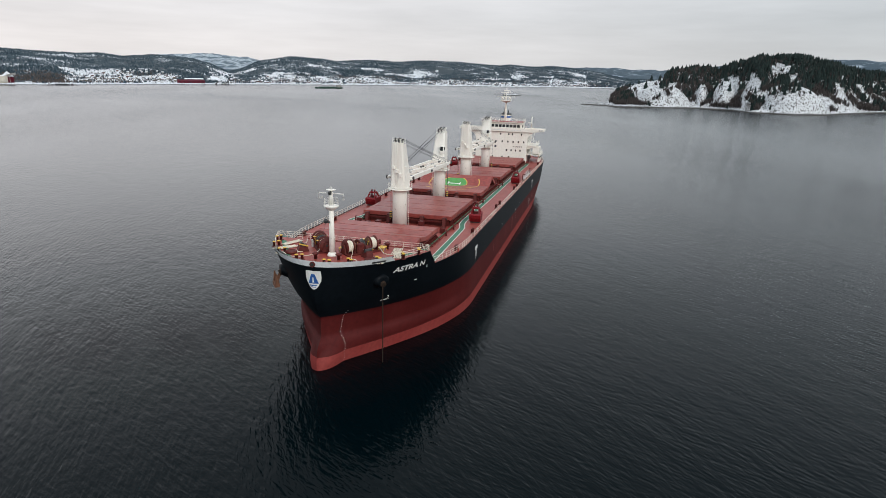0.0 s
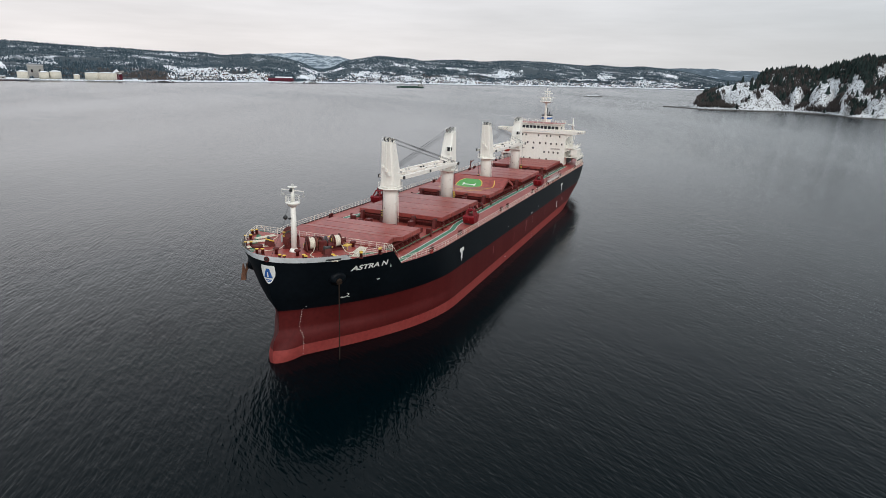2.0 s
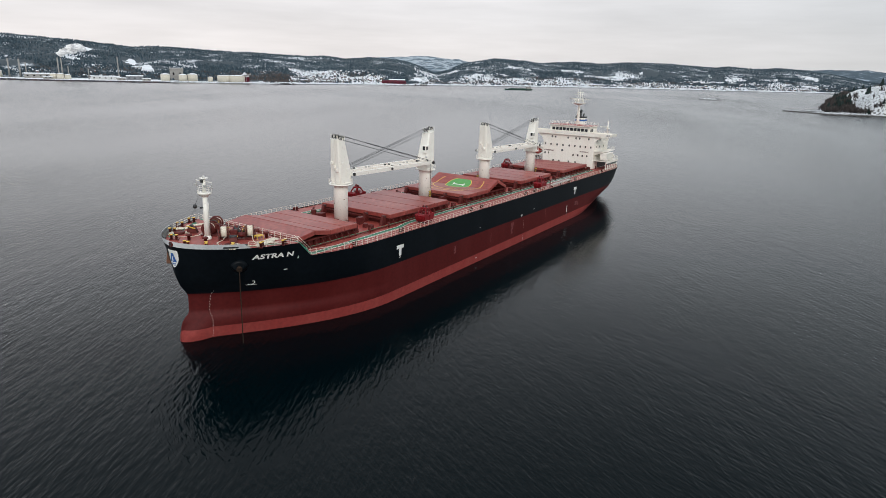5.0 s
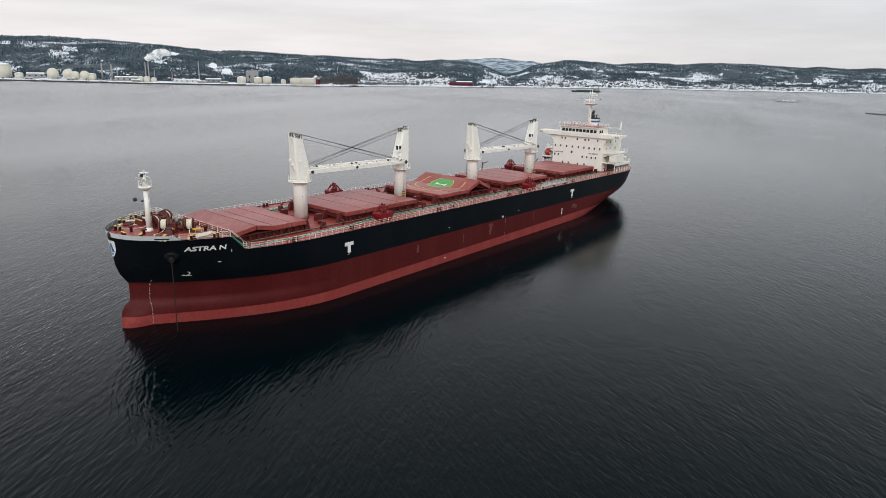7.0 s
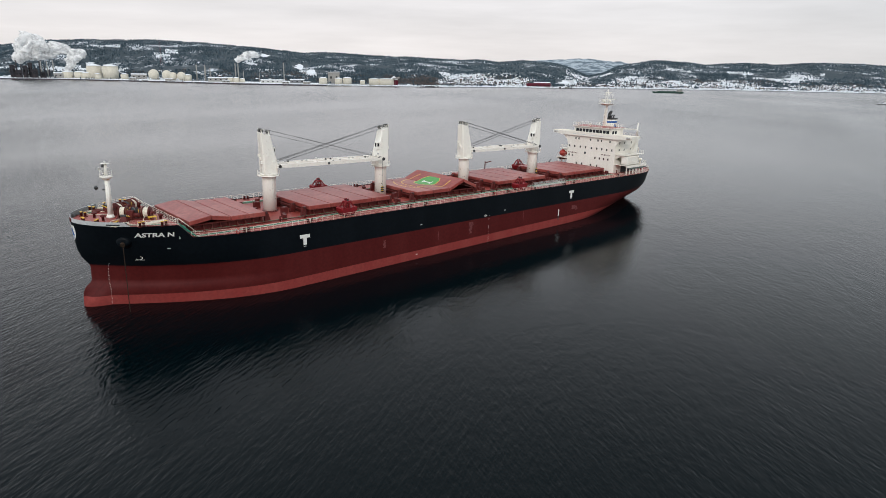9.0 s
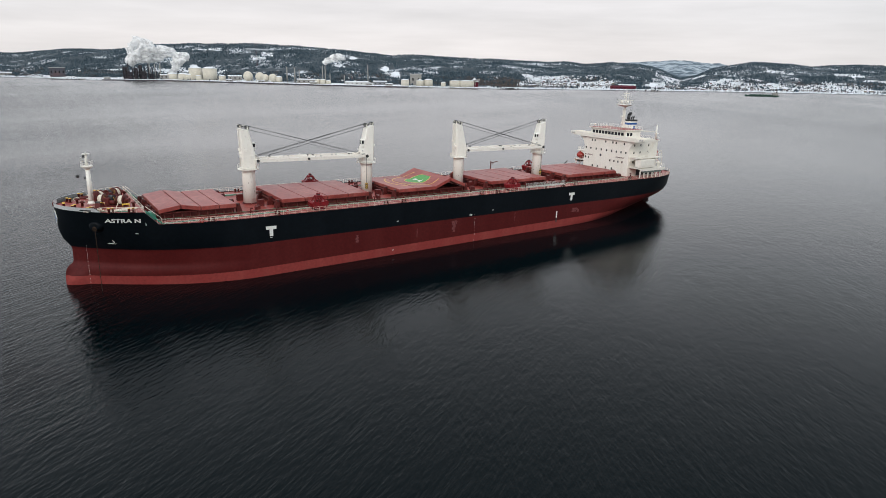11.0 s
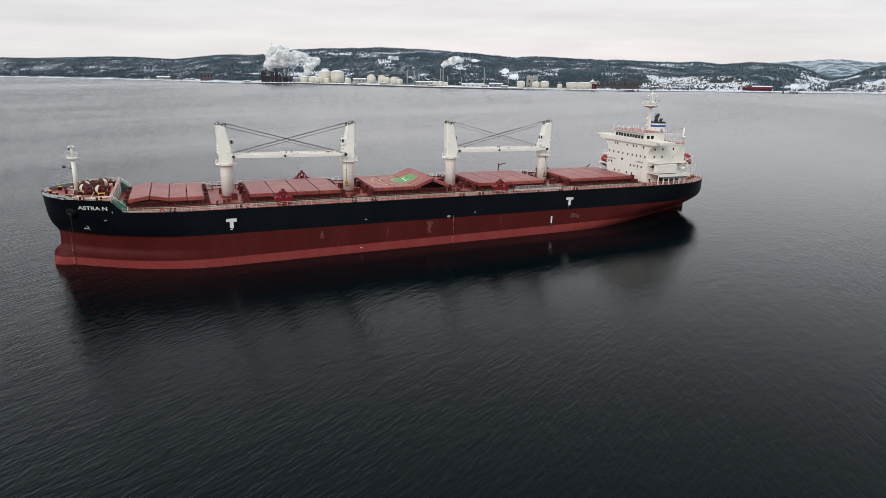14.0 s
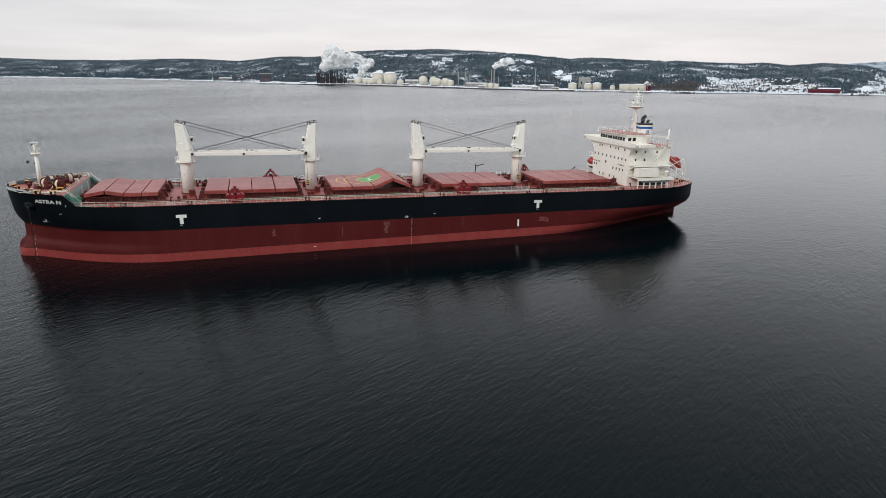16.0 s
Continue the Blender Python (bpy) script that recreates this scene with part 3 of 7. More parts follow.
# green walkways with white edges on both sides
for sign in (-1, 1):
    g = Geo()
    xs = [18, 30, 40, 44, 48, 51, 58, 70, 85, 100, 115, 130, 145, 158]
    way = lambda x: lerp_table(x, [(18, 12.2), (44, 11.6), (49, 10.45), (158, 10.5)])
    g.strip([[(x, sign * way(x), DECK + 0.012), (x, sign * (way(x) + 0.95), DECK + 0.012)] for x in xs], 0)
    for off in (-0.14, 0.95):
        g.strip([[(x, sign * (way(x) + off), DECK + 0.016), (x, sign * (way(x) + off + 0.14), DECK + 0.016)] for x in xs], 1)
    part("walkway", g, (M_GREEN, M_MARK), ship, "green painted walkway with white edge lines")

# ---------------------------------------------------------------- hatches
HATCH = [(17.9, 33.8), (44.0, 66.2), (74.6, 95.4), (104.0, 124.8), (134.0, 155.4)]
CRANE_X = [39.7, 70.35, 99.7, 129.6]
HW = 9.6
TOP, COAM = 16.0, 15.2
for i, (a, b) in enumerate(HATCH):
    co = thing("hatch_coaming", SHIP, "dark red steel hatch coaming with slanted stays", "hatch coaming", "hatch coamings")
    g = Geo()
    t = 0.25
    g.box(a + 0.5, b - 0.5, -HW + 0.5, -HW + 0.5 + t, DECK, COAM)
    g.box(a + 0.5, b - 0.5, HW - 0.5 - t, HW - 0.5, DECK, COAM)
    g.box(a + 0.5, a + 0.5 + t, -HW + 0.76, HW - 0.76, DECK, COAM)
    g.box(b - 0.5 - t, b - 0.5, -HW + 0.76, HW - 0.76, DECK, COAM)
    part("wall", g, M_DKRED, co)
    stay = None
    for sign in (-1, 1):
        n = 9
        for k in range(n):
            x = a + 1.1 + (b - a - 2.2) * k / (n - 1)
            if stay is None:
                s = Geo()
                s.hexa([(-0.06, 0, 0), (0.06, 0, 0), (0.06, 1.35, 0), (-0.06, 1.35, 0), (-0.06, 0, 1.3), (0.06, 0, 1.3), (0.06, 0.28, 1.3), (-0.06, 0.28, 1.3)])
                stay = s.mesh("stay", M_DKRED)
            part("stay", stay, M_DKRED, co, m=pose(x, sign * (HW - 0.49), DECK, 0, 0, 0 if sign > 0 else 180))
        rl = Geo()
        rl.box(a + 0.1, b - 0.1, sign * (HW - 0.1) - 0.35, sign * (HW - 0.1) + 0.35, COAM - 0.1, COAM - 0.012)
        part("rest_bar", rl, M_DKRED, co)

    cover = thing("hatch_cover", SHIP, "red oxide folding steel hatch cover over a cargo hold", "hatch cover", "hatch covers")
    L = b - a
    if i == 0:      # first fold stands slightly ajar
        cuts = [(0, 0.0), (0.28, 0.65), (0.53, 0.0), (0.77, 0.0), (1, 0)]
    elif i == 2:    # aft pair is jacked up into a ridge
        cuts = [(0, 0), (0.26, 0), (0.53, 0.0), (0.77, 1.9), (1, 0)]
    else:
        cuts = [(0, 0), (0.25, 0), (0.5, 0), (0.75, 0), (1, 0)]
    for (f0, h0), (f1, h1) in zip(cuts, cuts[1:]):
        x0, x1 = a + L * f0 + 0.1, a + L * f1 - 0.1
        g = Geo()
        z0, z1 = TOP + h0, TOP + h1
        d = TOP - COAM
        c = 0.07
        g.rings([[(x0, -HW, z0 - d), (x1, -HW, z1 - d), (x1, HW, z1 - d), (x0, HW, z0 - d)],
                 [(x0, -HW, z0 - c), (x1, -HW, z1 - c), (x1, HW, z1 - c), (x0, HW, z0 - c)],
                 [(x0 + c, -HW + c, z0), (x1 - c, -HW + c, z1), (x1 - c, HW - c, z1), (x0 + c, HW - c, z0)]])
        part("panel", g, M_COVER, cover)

# helideck marking on the third hatch cover
hd = thing("helideck_marking", SHIP, "green helicopter landing circle with yellow rings painted on a hatch cover", "deck marking")
HA, HB = HATCH[2]


def cover_z(x):
    f = (x - HA) / (HB - HA)
    return TOP + lerp_table(f, [(0, 0), (0.53, 0.0), (0.77, 1.9), (1, 0)])


def ring_mark(r0, r1, z, mi, a0=0, a1=360, n=64):
    g = Geo()
    cx = (HA + HB) / 2 + 1.0
    rows = []
    for k in range(n + 1):
        t = radians(a0 + (a1 - a0) * k / n)
        row = []
        for s in range(5):
            r = r0 + (r1 - r0) * s / 4
            x, y = cx + r * math.cos(t), r * math.sin(t)
            x = min(max(x, HA + 0.2), HB - 0.2)
            row.append((x, max(-HW + 0.1, min(HW - 0.1, y)), cover_z(x) + z))
        rows.append(row)
    return g.strip(rows)


part("green_disc", ring_mark(0.05, 3.4, 0.02, 0), M_HGREEN, hd)
part("inner_ring", ring_mark(3.4, 3.62, 0.022, 0), M_YELLOW, hd)
part("outer_ring", ring_mark(6.7, 6.98, 0.024, 0), M_YELLOW, hd)
for turn in (-42, 138):
    part("outer_arc", ring_mark(8.8, 9.08, 0.024, 0, turn, turn + 84), M_YELLOW, hd)
g = Geo()
cx = (HA + HB) / 2 + 1.0
for y in (-1.6, 1.6):
    g.strip([[(cx - 0.7 + 1.4 * k / 8, y - 0.17, cover_z(cx - 0.7 + 1.4 * k / 8) + 0.03), (cx - 0.7 + 1.4 * k / 8, y + 0.17, cover_z(cx - 0.7 + 1.4 * k / 8) + 0.03)] for k in range(9)])
g.strip([[(x, -1.43, cover_z(x) + 0.03), (x, 1.43, cover_z(x) + 0.03)] for x in (cx - 0.16, cx + 0.16)])
part("letter_h", g, M_MARK, hd)

# ---------------------------------------------------------------- deck cranes
RING, HTOP = 21.9, 31.2


def deck_crane(x, face, yaw):
    """face: +1 jib points aft, -1 forward."""
    c = thing("deck_crane", SHIP @ pose(x, 0, DECK, 0, 0, yaw + (0 if face > 0 else 180)),
              "cream painted pedestal deck crane with its twin-girder jib stowed level", "deck crane", "deck cranes")
    R, T = RING - DECK, HTOP - DECK
    part("pedestal", Geo().lathe([(1.48, 0), (1.48, R - 1.2), (1.48, R - 0.6), (1.75, R - 0.1), (1.75, R + 0.35)], 28), M_CRANE, c)
    g = Geo().lathe([(1.8, R - 0.12), (2.45, R - 0.1), (2.45, R + 0.06), (1.8, R + 0.06)], 24)
    pl = part("platform", g, M_CRANE, c)
    rp = [(2.4 * math.cos(radians(k * 22.5)), 2.4 * math.sin(radians(k * 22.5)), R + 0.06) for k in range(17)]
    rail("platform_railing", rp, pl, 1.0, 1.1, M_CRANE, 0.03)

    def section(z, bx, fx, w, drop=0.0):
        e = 0.28
        return [(bx + e, -w, z), (fx - e, -w, z - drop), (fx, -w + e, z - drop), (fx, w - e, z - drop), (fx - e, w, z - drop), (bx + e, w, z), (bx, w - e, z), (bx, -w + e, z)]

    g = Geo().rings([section(R + 0.36, -1.5, 1.7, 1.5), section(R + 2.4, -1.55, 1.75, 1.5), section(T - 0.9, -1.8, 0.5, 1.2, 0.3), section(T, -1.85, 0.4, 1.15, 0.5)])
    part("crane_house", g, M_CRANE, c)
    for sx, sz in ((-1.45, T + 0.5), (0.15, T + 0.15)):      # sheaves at the head
        for y in (-0.42, 0.42):
            sh = part("head_sheave", Geo().tube((sx, y - 0.09, sz), (sx, y + 0.09, sz), 0.43, seg=16), M_DARK, c)
            part("hub", Geo().tube((sx, y - 0.12, sz), (sx, y + 0.12, sz), 0.2, seg=10), M_CRANE, sh)
    for y in (-0.62, 0.62):
        part("sheave_bracket", Geo().beam((-1.45, y, T + 0.5), (-1.45, y, T - 0.1), 0.1, 0.22), M_CRANE, c)
        part("sheave_bracket", Geo().beam((0.15, y, T + 0.15), (0.05, y, T - 0.5), 0.1, 0.22), M_CRANE, c)
        part("head_beam", Geo().beam((-1.5, y, T + 0.5), (0.2, y, T + 0.15), 0.08, 0.14), M_DARK, c)
    rail("head_railing", [(-1.7, -1.0, T - 0.05), (0.2, -1.0, T - 0.45), (0.2, 1.0, T - 0.45), (-1.7, 1.0, T - 0.05), (-1.7, -1.0, T - 0.05)], c, 0.9, 1.0, M_CRANE, 0.025)
    # cab
    g = Geo().bevel_box(1.0, 2.05, 0.5, 1.6, R + 4.2, R + 6.0, 0.15)
    g.box(0.4, 1.0, 0.6, 1.4, R + 4.4, R + 5.8)
    cab = part("cab", g, M_CRANE, c)
    g = Geo().box(2.055, 2.08, 0.7, 1.4, R + 4.8, R + 5.75)
    g.box(1.35, 1.9, 1.605, 1.63, R + 4.9, R + 5.7)
    g.box(1.35, 1.9, 0.47, 0.495, R + 4.9, R + 5.7)
    part("cab_window", g, M_GLASS, cab)
    for k, (ang, z) in enumerate(((200, 2.1), (250, 3.6), (275, 2.9), (300, 5.2), (235, 5.9), (330, 4.1), (160, 4.6), (110, 3.0), (60, 5.0))):
        u, v = math.cos(radians(ang + 23 * x)), math.sin(radians(ang + 23 * x))
        part("rust_hole", Geo().tube((1.47 * u, 1.47 * v, z), (1.5 * u, 1.5 * v, z), 0.07 + 0.02 * (k % 3), seg=7), M_RUST, c)
    part("slew_ring", Geo().lathe([(1.72, R + 0.1), (1.95, R + 0.12), (1.95, R + 0.34), (1.72, R + 0.36)], 28), M_CRANE, c)
    part("house_ladder", Geo().tube((-1.65, -0.2, R + 0.5), (-2.0, -0.2, T), 0.03, seg=4).tube((-1.65, 0.2, R + 0.5), (-2.0, 0.2, T), 0.03, seg=4), M_CRANE, c)
    for y in (-1.5, 1.5):
        part("work_lamp", Geo().bevel_box(1.5, 1.85, y - 0.2, y + 0.2, R + 3.0, R + 3.35, 0.05), M_LAMP, c)
    part("base_flange", Geo().lathe([(1.48, 0), (1.75, 0), (1.75, 0.12), (1.49, 0.3)], 28), M_DKRED, c)
    # vents and lamps on the house
    for x, y, z in ((-1.1, -1.32, R + 4.0), (0.3, -1.38, R + 2.6)):
        part("vent", Geo().bevel_box(x, x + 0.7, y - 0.22, y + 0.2, z, z + 0.6, 0.06), M_CRANE, c)
    for x, y, z in ((-1.2, -1.25, R + 5.6), (0.2, -1.28, R + 4.6), (-0.9, -1.16, R + 7.6)):
        part("air_hole", Geo().tube((x, y, z), (x, y - 0.06, z), 0.16, seg=8), M_DARK, c)
    for y in (-0.7, 0.0, 0.7):
        part("back_vent", Geo().bevel_box(-1.95, -1.55, y - 0.28, y + 0.28, R + 3.4 + y, R + 4.0 + y, 0.05), M_CRANE, c)
    # jib of two tapered girders with cross members
    J0, J1, jz = 1.3, 29.7, R + 2.0
    for y0, y1 in ((-1.78, -0.55), (1.78, 0.55)):
        g = Geo()
        rows = []
        for f, h in ((0, 0.3), (0.06, 0.4), (0.55, 0.42), (0.92, 0.32), (1, 0.22)):
            xx, yy = J0 + (J1 - J0) * f, y0 + (y1 - y0) * f
            rows.append([(xx, yy - 0.22, jz - h), (xx, yy + 0.22, jz - h), (xx, yy + 0.22, jz + h), (xx, yy - 0.22, jz + h)])
        g.rings(rows)
        jb = part("jib_girder", g, M_CRANE, c)
    for k in range(7):
        f = 0.06 + 0.9 * k / 6
        xx, yy = J0 + (J1 - J0) * f, 1.78 - 1.2 * f
        part("jib_crossbar", Geo().box(xx - 0.18, xx + 0.18, -yy + 0.2, yy - 0.2, jz - 0.24, jz + 0.24), M_CRANE, c)
    for f, r in ((0.02, 0.34), (0.45, 0.27), (0.99, 0.4)):
        xx, yy = J0 + (J1 - J0) * f, 1.78 - 1.2 * f
        for s in (-1, 1):
            part("jib_pin", Geo().tube((xx, s * (yy + 0.25), jz), (xx, s * (yy + 0.45), jz), r, seg=12), M_DARK, c)
    for f, side, dark in ((0.12, 1, 0), (0.3, 1, 0), (0.47, 1, 1), (0.56, -1, 0), (0.72, 1, 0), (0.84, 1, 1)):
        xx, yy = J0 + (J1 - J0) * f, side * (1.78 - 1.2 * f)
        part("wire_roller", Geo().tube((xx, yy - 0.16, jz + 0.55), (xx, yy + 0.16, jz + 0.55), 0.2, seg=10), M_DARK if dark else M_LAMP, c)
        part("roller_foot", Geo().box(xx - 0.12, xx + 0.12, yy - 0.1, yy + 0.1, jz + 0.2, jz + 0.5), M_CRANE, c)
    # topping and hoisting wires
    for sx, sz, y, ex, ez in ((-1.45, T + 0.93, -0.42, J1 - 0.5, jz + 0.45), (-1.45, T + 0.93, 0.42, J1 - 0.5, jz + 0.45), (0.15, T + 0.58, -0.42, J1 - 0.6, jz + 0.2),
                              (0.15, T + 0.58, 0.42, J1 - 0.6, jz + 0.2), (0.15, T - 0.25, -0.3, J1 - 4.6, jz + 0.7), (0.15, T - 0.25, 0.3, J1 - 4.6, jz + 0.7)):
        part("wire", Geo().tube((sx, y, sz), (ex, y * 0.7, ez), 0.03, seg=5), M_WIRE, c)
    part("hook_wire", Geo().tube((J1 - 0.1, 0, jz - 0.3), (J1 - 0.1, 0, jz - 7.0), 0.05, seg=5), M_WIRE, c)
    g = Geo().bevel_box(J1 - 0.4, J1 + 0.2, -0.2, 0.2, jz - 8.5, jz - 7.0, 0.12)
    for k in range(3):
        z = jz - 8.42 + 0.5 * k
        g.box(J1 - 0.42, J1 + 0.22, -0.22, 0.22, z, z + 0.25, 1)
    part("hook_block", g, (M_YELLOW, M_DARK), c, "yellow and black striped hook block")
    # ladder
    g = Geo()
    for y in (-0.22, 0.22):
        g.tube((0.0 + y, -1.85, 0.2), (0.0 + y, -1.85, R - 0.2), 0.03, seg=4)
    for k in range(18):
        g.tube((-0.22, -1.85, 0.4 + k * 0.42), (0.22, -1.85, 0.4 + k * 0.42), 0.02, seg=4)
    part("ladder", g, M_CRANE, c)
    return c


deck_crane(CRANE_X[0], 1, -4.5)
deck_crane(CRANE_X[1], -1, -4.5)
deck_crane(CRANE_X[2], 1, -4.5)
deck_crane(CRANE_X[3], -1, -4.5)

# ---------------------------------------------------------------- accommodation block
house = thing("accommodation_block", SHIP @ pose(0, 0, 0.15), "white accommodation block with bridge wings at the stern", "deckhouse")
FX, AX, HY, FOOT = 160.4, 174.6, 9.8, DECK - 0.15
g = Geo().bevel_box(FX, AX, -HY, HY, FOOT, 24.9, 0.12)
part("lower_house", g, M_WHITE, house)
# brackets that flare out under the bridge wings
for sign in (-1, 1):
    g = Geo()
    prof = [(0, 22.2), (0.35, 23.2), (1.1, 24.1), (2.2, 24.7)]
    for (d0, z0), (d1, z1) in zip(prof, prof[1:]):
        y0, y1 = sign * (HY + d0 - 0.01), sign * (HY + d1 - 0.01)
        ya, yb = min(y0, y1), max(y0, y1)
        za, zb = (z0, z1) if ya == y0 else (z1, z0)
        g.hexa([(FX + 0.02, ya, za), (FX + 0.22, ya, za), (FX + 0.22, yb, zb), (FX + 0.02, yb, zb), (FX + 0.02, ya, 24.95), (FX + 0.22, ya, 24.95), (FX + 0.22, yb, 24.95), (FX + 0.02, yb, 24.95)])
    part("wing_bracket", g, M_WHITE, house)
def wing_slab(x0, x1, sign, lo, hi, y1):
    """Strip of a bridge wing from the house out to y1, its two edges given as (inner, outer) heights."""
    ya, yb = sorted((sign * 12.0, sign * y1))
    la, lb = (lo[0], lo[1]) if sign > 0 else (lo[1], lo[0])
    ha, hb = (hi[0], hi[1]) if sign > 0 else (hi[1], hi[0])
    return [(x0, ya, la), (x1, ya, la), (x1, yb, lb), (x0, yb, lb), (x0, ya, ha), (x1, ya, ha), (x1, yb, hb), (x0, yb, hb)]


g = Geo().box(FX - 0.6, FX + 4.4, -12.0, 12.0, 24.95, 25.2)
for sign in (-1, 1):
    g.hexa(wing_slab(FX - 0.6, FX + 4.4, sign, (24.95, 25.45), (25.2, 25.6), 16.1))
g.box(FX + 4.4, AX, -HY - 0.6, HY + 0.6, 24.95, 25.2)
part("bridge_deck", g, M_WHITE, house)
g = Geo()
g.box(FX - 0.6, FX - 0.45, -12.0, 12.0, 25.2, 26.3)
for sign in (-1, 1):
    g.hexa(wing_slab(FX - 0.6, FX - 0.45, sign, (25.2, 25.6), (26.3, 26.3), 16.1))
    y0, y1 = sorted((sign * 15.95, sign * 16.1))
    g.box(FX - 0.44, FX + 4.24, y0, y1, 25.6, 26.3)
    y0, y1 = sorted((sign * 8.2, sign * 12.0))
    g.box(FX + 4.25, FX + 4.4, y0, y1, 25.2, 26.3)
    g.hexa(wing_slab(FX + 4.25, FX + 4.4, sign, (25.2, 25.6), (26.3, 26.3), 16.1))
part("wing_bulwark", g, M_WHITE, house)
wh = part("wheelhouse", Geo().bevel_box(FX + 0.2, FX + 7.5, -7.6, 7.6, 25.2, 28.2, 0.12), M_WHITE, house)
part("wheelhouse_roof", Geo().box(FX - 0.4, FX + 8.0, -8.0, 8.0, 28.2, 28.42), M_WHITE, house)
win = Geo().box(-0.03, 0.02, -0.55, 0.55, -0.5, 0.5).mesh("window", M_GLASS)
for k in range(10):
    part("window", win, M_GLASS, wh, m=pose(FX + 0.19, -6.2 + 12.4 * k / 9, 27.0))
for x in (FX + 1.3, FX + 2.8):
    for s in (-1, 1):
        part("window", win, M_GLASS, wh, m=pose(x, s * 7.62, 27.0, 0, 0, 90))
small = Geo().box(-0.03, 0.02, -0.24, 0.24, -0.34, 0.34).mesh("window", M_GLASS)
for z, ys in ((24.0, (6.4, 5.1, 0.3, -2.8, -4.2, -7.6)), (21.2, (8.9, 6.7, 4.3, 2.0, -0.4, -2.6, -4.6, -6.6, -8.6)), (18.0, (8.8, 7.4, -2.2, -4.0, -5.7, -7.4)), (15.4, (5.4, 3.1, -0.6, -3.2))):
    for y in ys:
        part("window", small, M_GLASS, house, m=pose(FX - 0.005, y, z))
for z in (18.4, 21.3, 23.6):
    for x in (FX + 2.5, FX + 5.5, FX + 9.5):
        part("window", small, M_GLASS, house, m=pose(x, -HY - 0.005, z, 0, 0, 90))
# balconies, boxes and gear along the block's sides
for sign in (-1, 1):
    def span(y0, y1):
        return sorted((sign * y0, sign * y1))

    ya, yb = span(HY, 14.6)
    part("side_deck", Geo().box(FX + 0.6, AX - 1.5, ya, yb, 16.5, 16.7), M_WHITE, house)
    rail("side_railing", [(FX + 0.7, sign * (HY + 0.1), 16.7), (FX + 0.7, sign * 14.5, 16.7), (AX - 1.6, sign * 14.5, 16.7), (AX - 1.6, sign * (HY + 0.1), 16.7)], house, 1.05, 1.2, M_WHITE, 0.035)
    part("deck_fascia", Geo().box(FX + 0.6, AX - 1.5, *span(14.6, 14.68), 15.95, 16.72), M_WHITE, house)
    part("green_screen", Geo().hexa([(FX + 2.6, span(14.3, 14.5)[0], 15.35), (AX - 3.2, span(14.3, 14.5)[0], 15.35), (AX - 3.2, span(14.3, 14.5)[1], 15.35), (FX + 2.6, span(14.3, 14.5)[1], 15.35),
                                      (FX + 1.2, span(14.4, 14.58)[0], 15.95), (AX - 2.0, span(14.4, 14.58)[0], 15.95), (AX - 2.0, span(14.4, 14.58)[1], 15.95), (FX + 1.2, span(14.4, 14.58)[1], 15.95)]), M_PALEDARK, house, "grey-green canvas screen under the side deck")
    for k in range(6):
        x = FX + 1.0 + k * 2.0
        part("pillar", Geo().box(x, x + 0.22, *span(14.1, 14.4), FOOT, 16.5), M_WHITE, house)
    # flat dark panel gives the shade of the openings under the side deck
    part("recess_shade_panel", Geo().box(FX + 4.5, AX - 0.5, *span(HY - 0.1, HY + 0.015), FOOT + 0.1, 15.9), M_DARK, house)
    part("upper_side_deck", Geo().box(FX + 0.3, AX - 1.3, *span(HY, 13.2), 19.75, 19.92), M_WHITE, house)
    yr = sign * 13.1
    rail("side_railing", [(FX + 0.4, sign * HY, 19.92), (FX + 0.4, yr, 19.92), (AX - 1.4, yr, 19.92), (AX - 1.4, sign * HY, 19.92)], house, 1.05, 1.3, M_WHITE, 0.03)
    for k in range(4):
        x = FX + 0.8 + k * 3.6
        part("deck_bracket", Geo().hexa([(x, *[min(sign * HY, sign * 9.9)][:1], 18.5), (x + 0.12, min(sign * HY, sign * 9.9), 18.5), (x + 0.12, max(sign * HY, sign * 9.9), 18.5), (x, max(sign * HY, sign * 9.9), 18.5),
                                         (x, min(sign * HY, sign * 12.9), 19.75), (x + 0.12, min(sign * HY, sign * 12.9), 19.75), (x + 0.12, max(sign * HY, sign * 12.9), 19.75), (x, max(sign * HY, sign * 12.9), 19.75)]), M_WHITE, house)
    # stairs between the decks
    g = Geo()
    for off in (0.0, 0.75):
        g.beam((AX - 6.5, sign * (10.4 + off), 19.95), (AX - 2.6, sign * (10.4 + off), 24.9), 0.08, 0.28)
    for k in range(14):
        f = k / 13
        g.box(AX - 6.6 + 3.9 * f, AX - 6.35 + 3.9 * f, *span(10.4, 11.15), 19.98 + 4.9 * f, 20.03 + 4.9 * f)
    part("outside_stair", g, M_WHITE, house)
part("roof_deck", Geo().box(FX - 0.3, FX + 7.9, -7.9, 7.9, 28.42, 28.45), M_DECK, house, "red oxide roof deck")
part("boat_deck", Geo().box(FX + 8.1, AX - 0.1, -HY - 0.5, HY + 0.5, 25.2, 25.23), M_DECK, house, "red oxide deck")
rail("roof_railing", [(FX - 0.2, -7.8, 28.42), (FX - 0.2, 7.8, 28.42), (FX + 7.8, 7.8, 28.42), (FX + 7.8, -7.8, 28.42), (FX - 0.2, -7.8, 28.42)], house, 1.0, 1.3, M_WHITE, 0.03)
rail("boat_deck_railing", [(FX + 8.0, -10.2, 25.2), (AX - 0.2, -10.2, 25.2), (AX - 0.2, 10.2, 25.2), (FX + 8.0, 10.2, 25.2)], house, 1.0, 1.3, M_WHITE, 0.03)
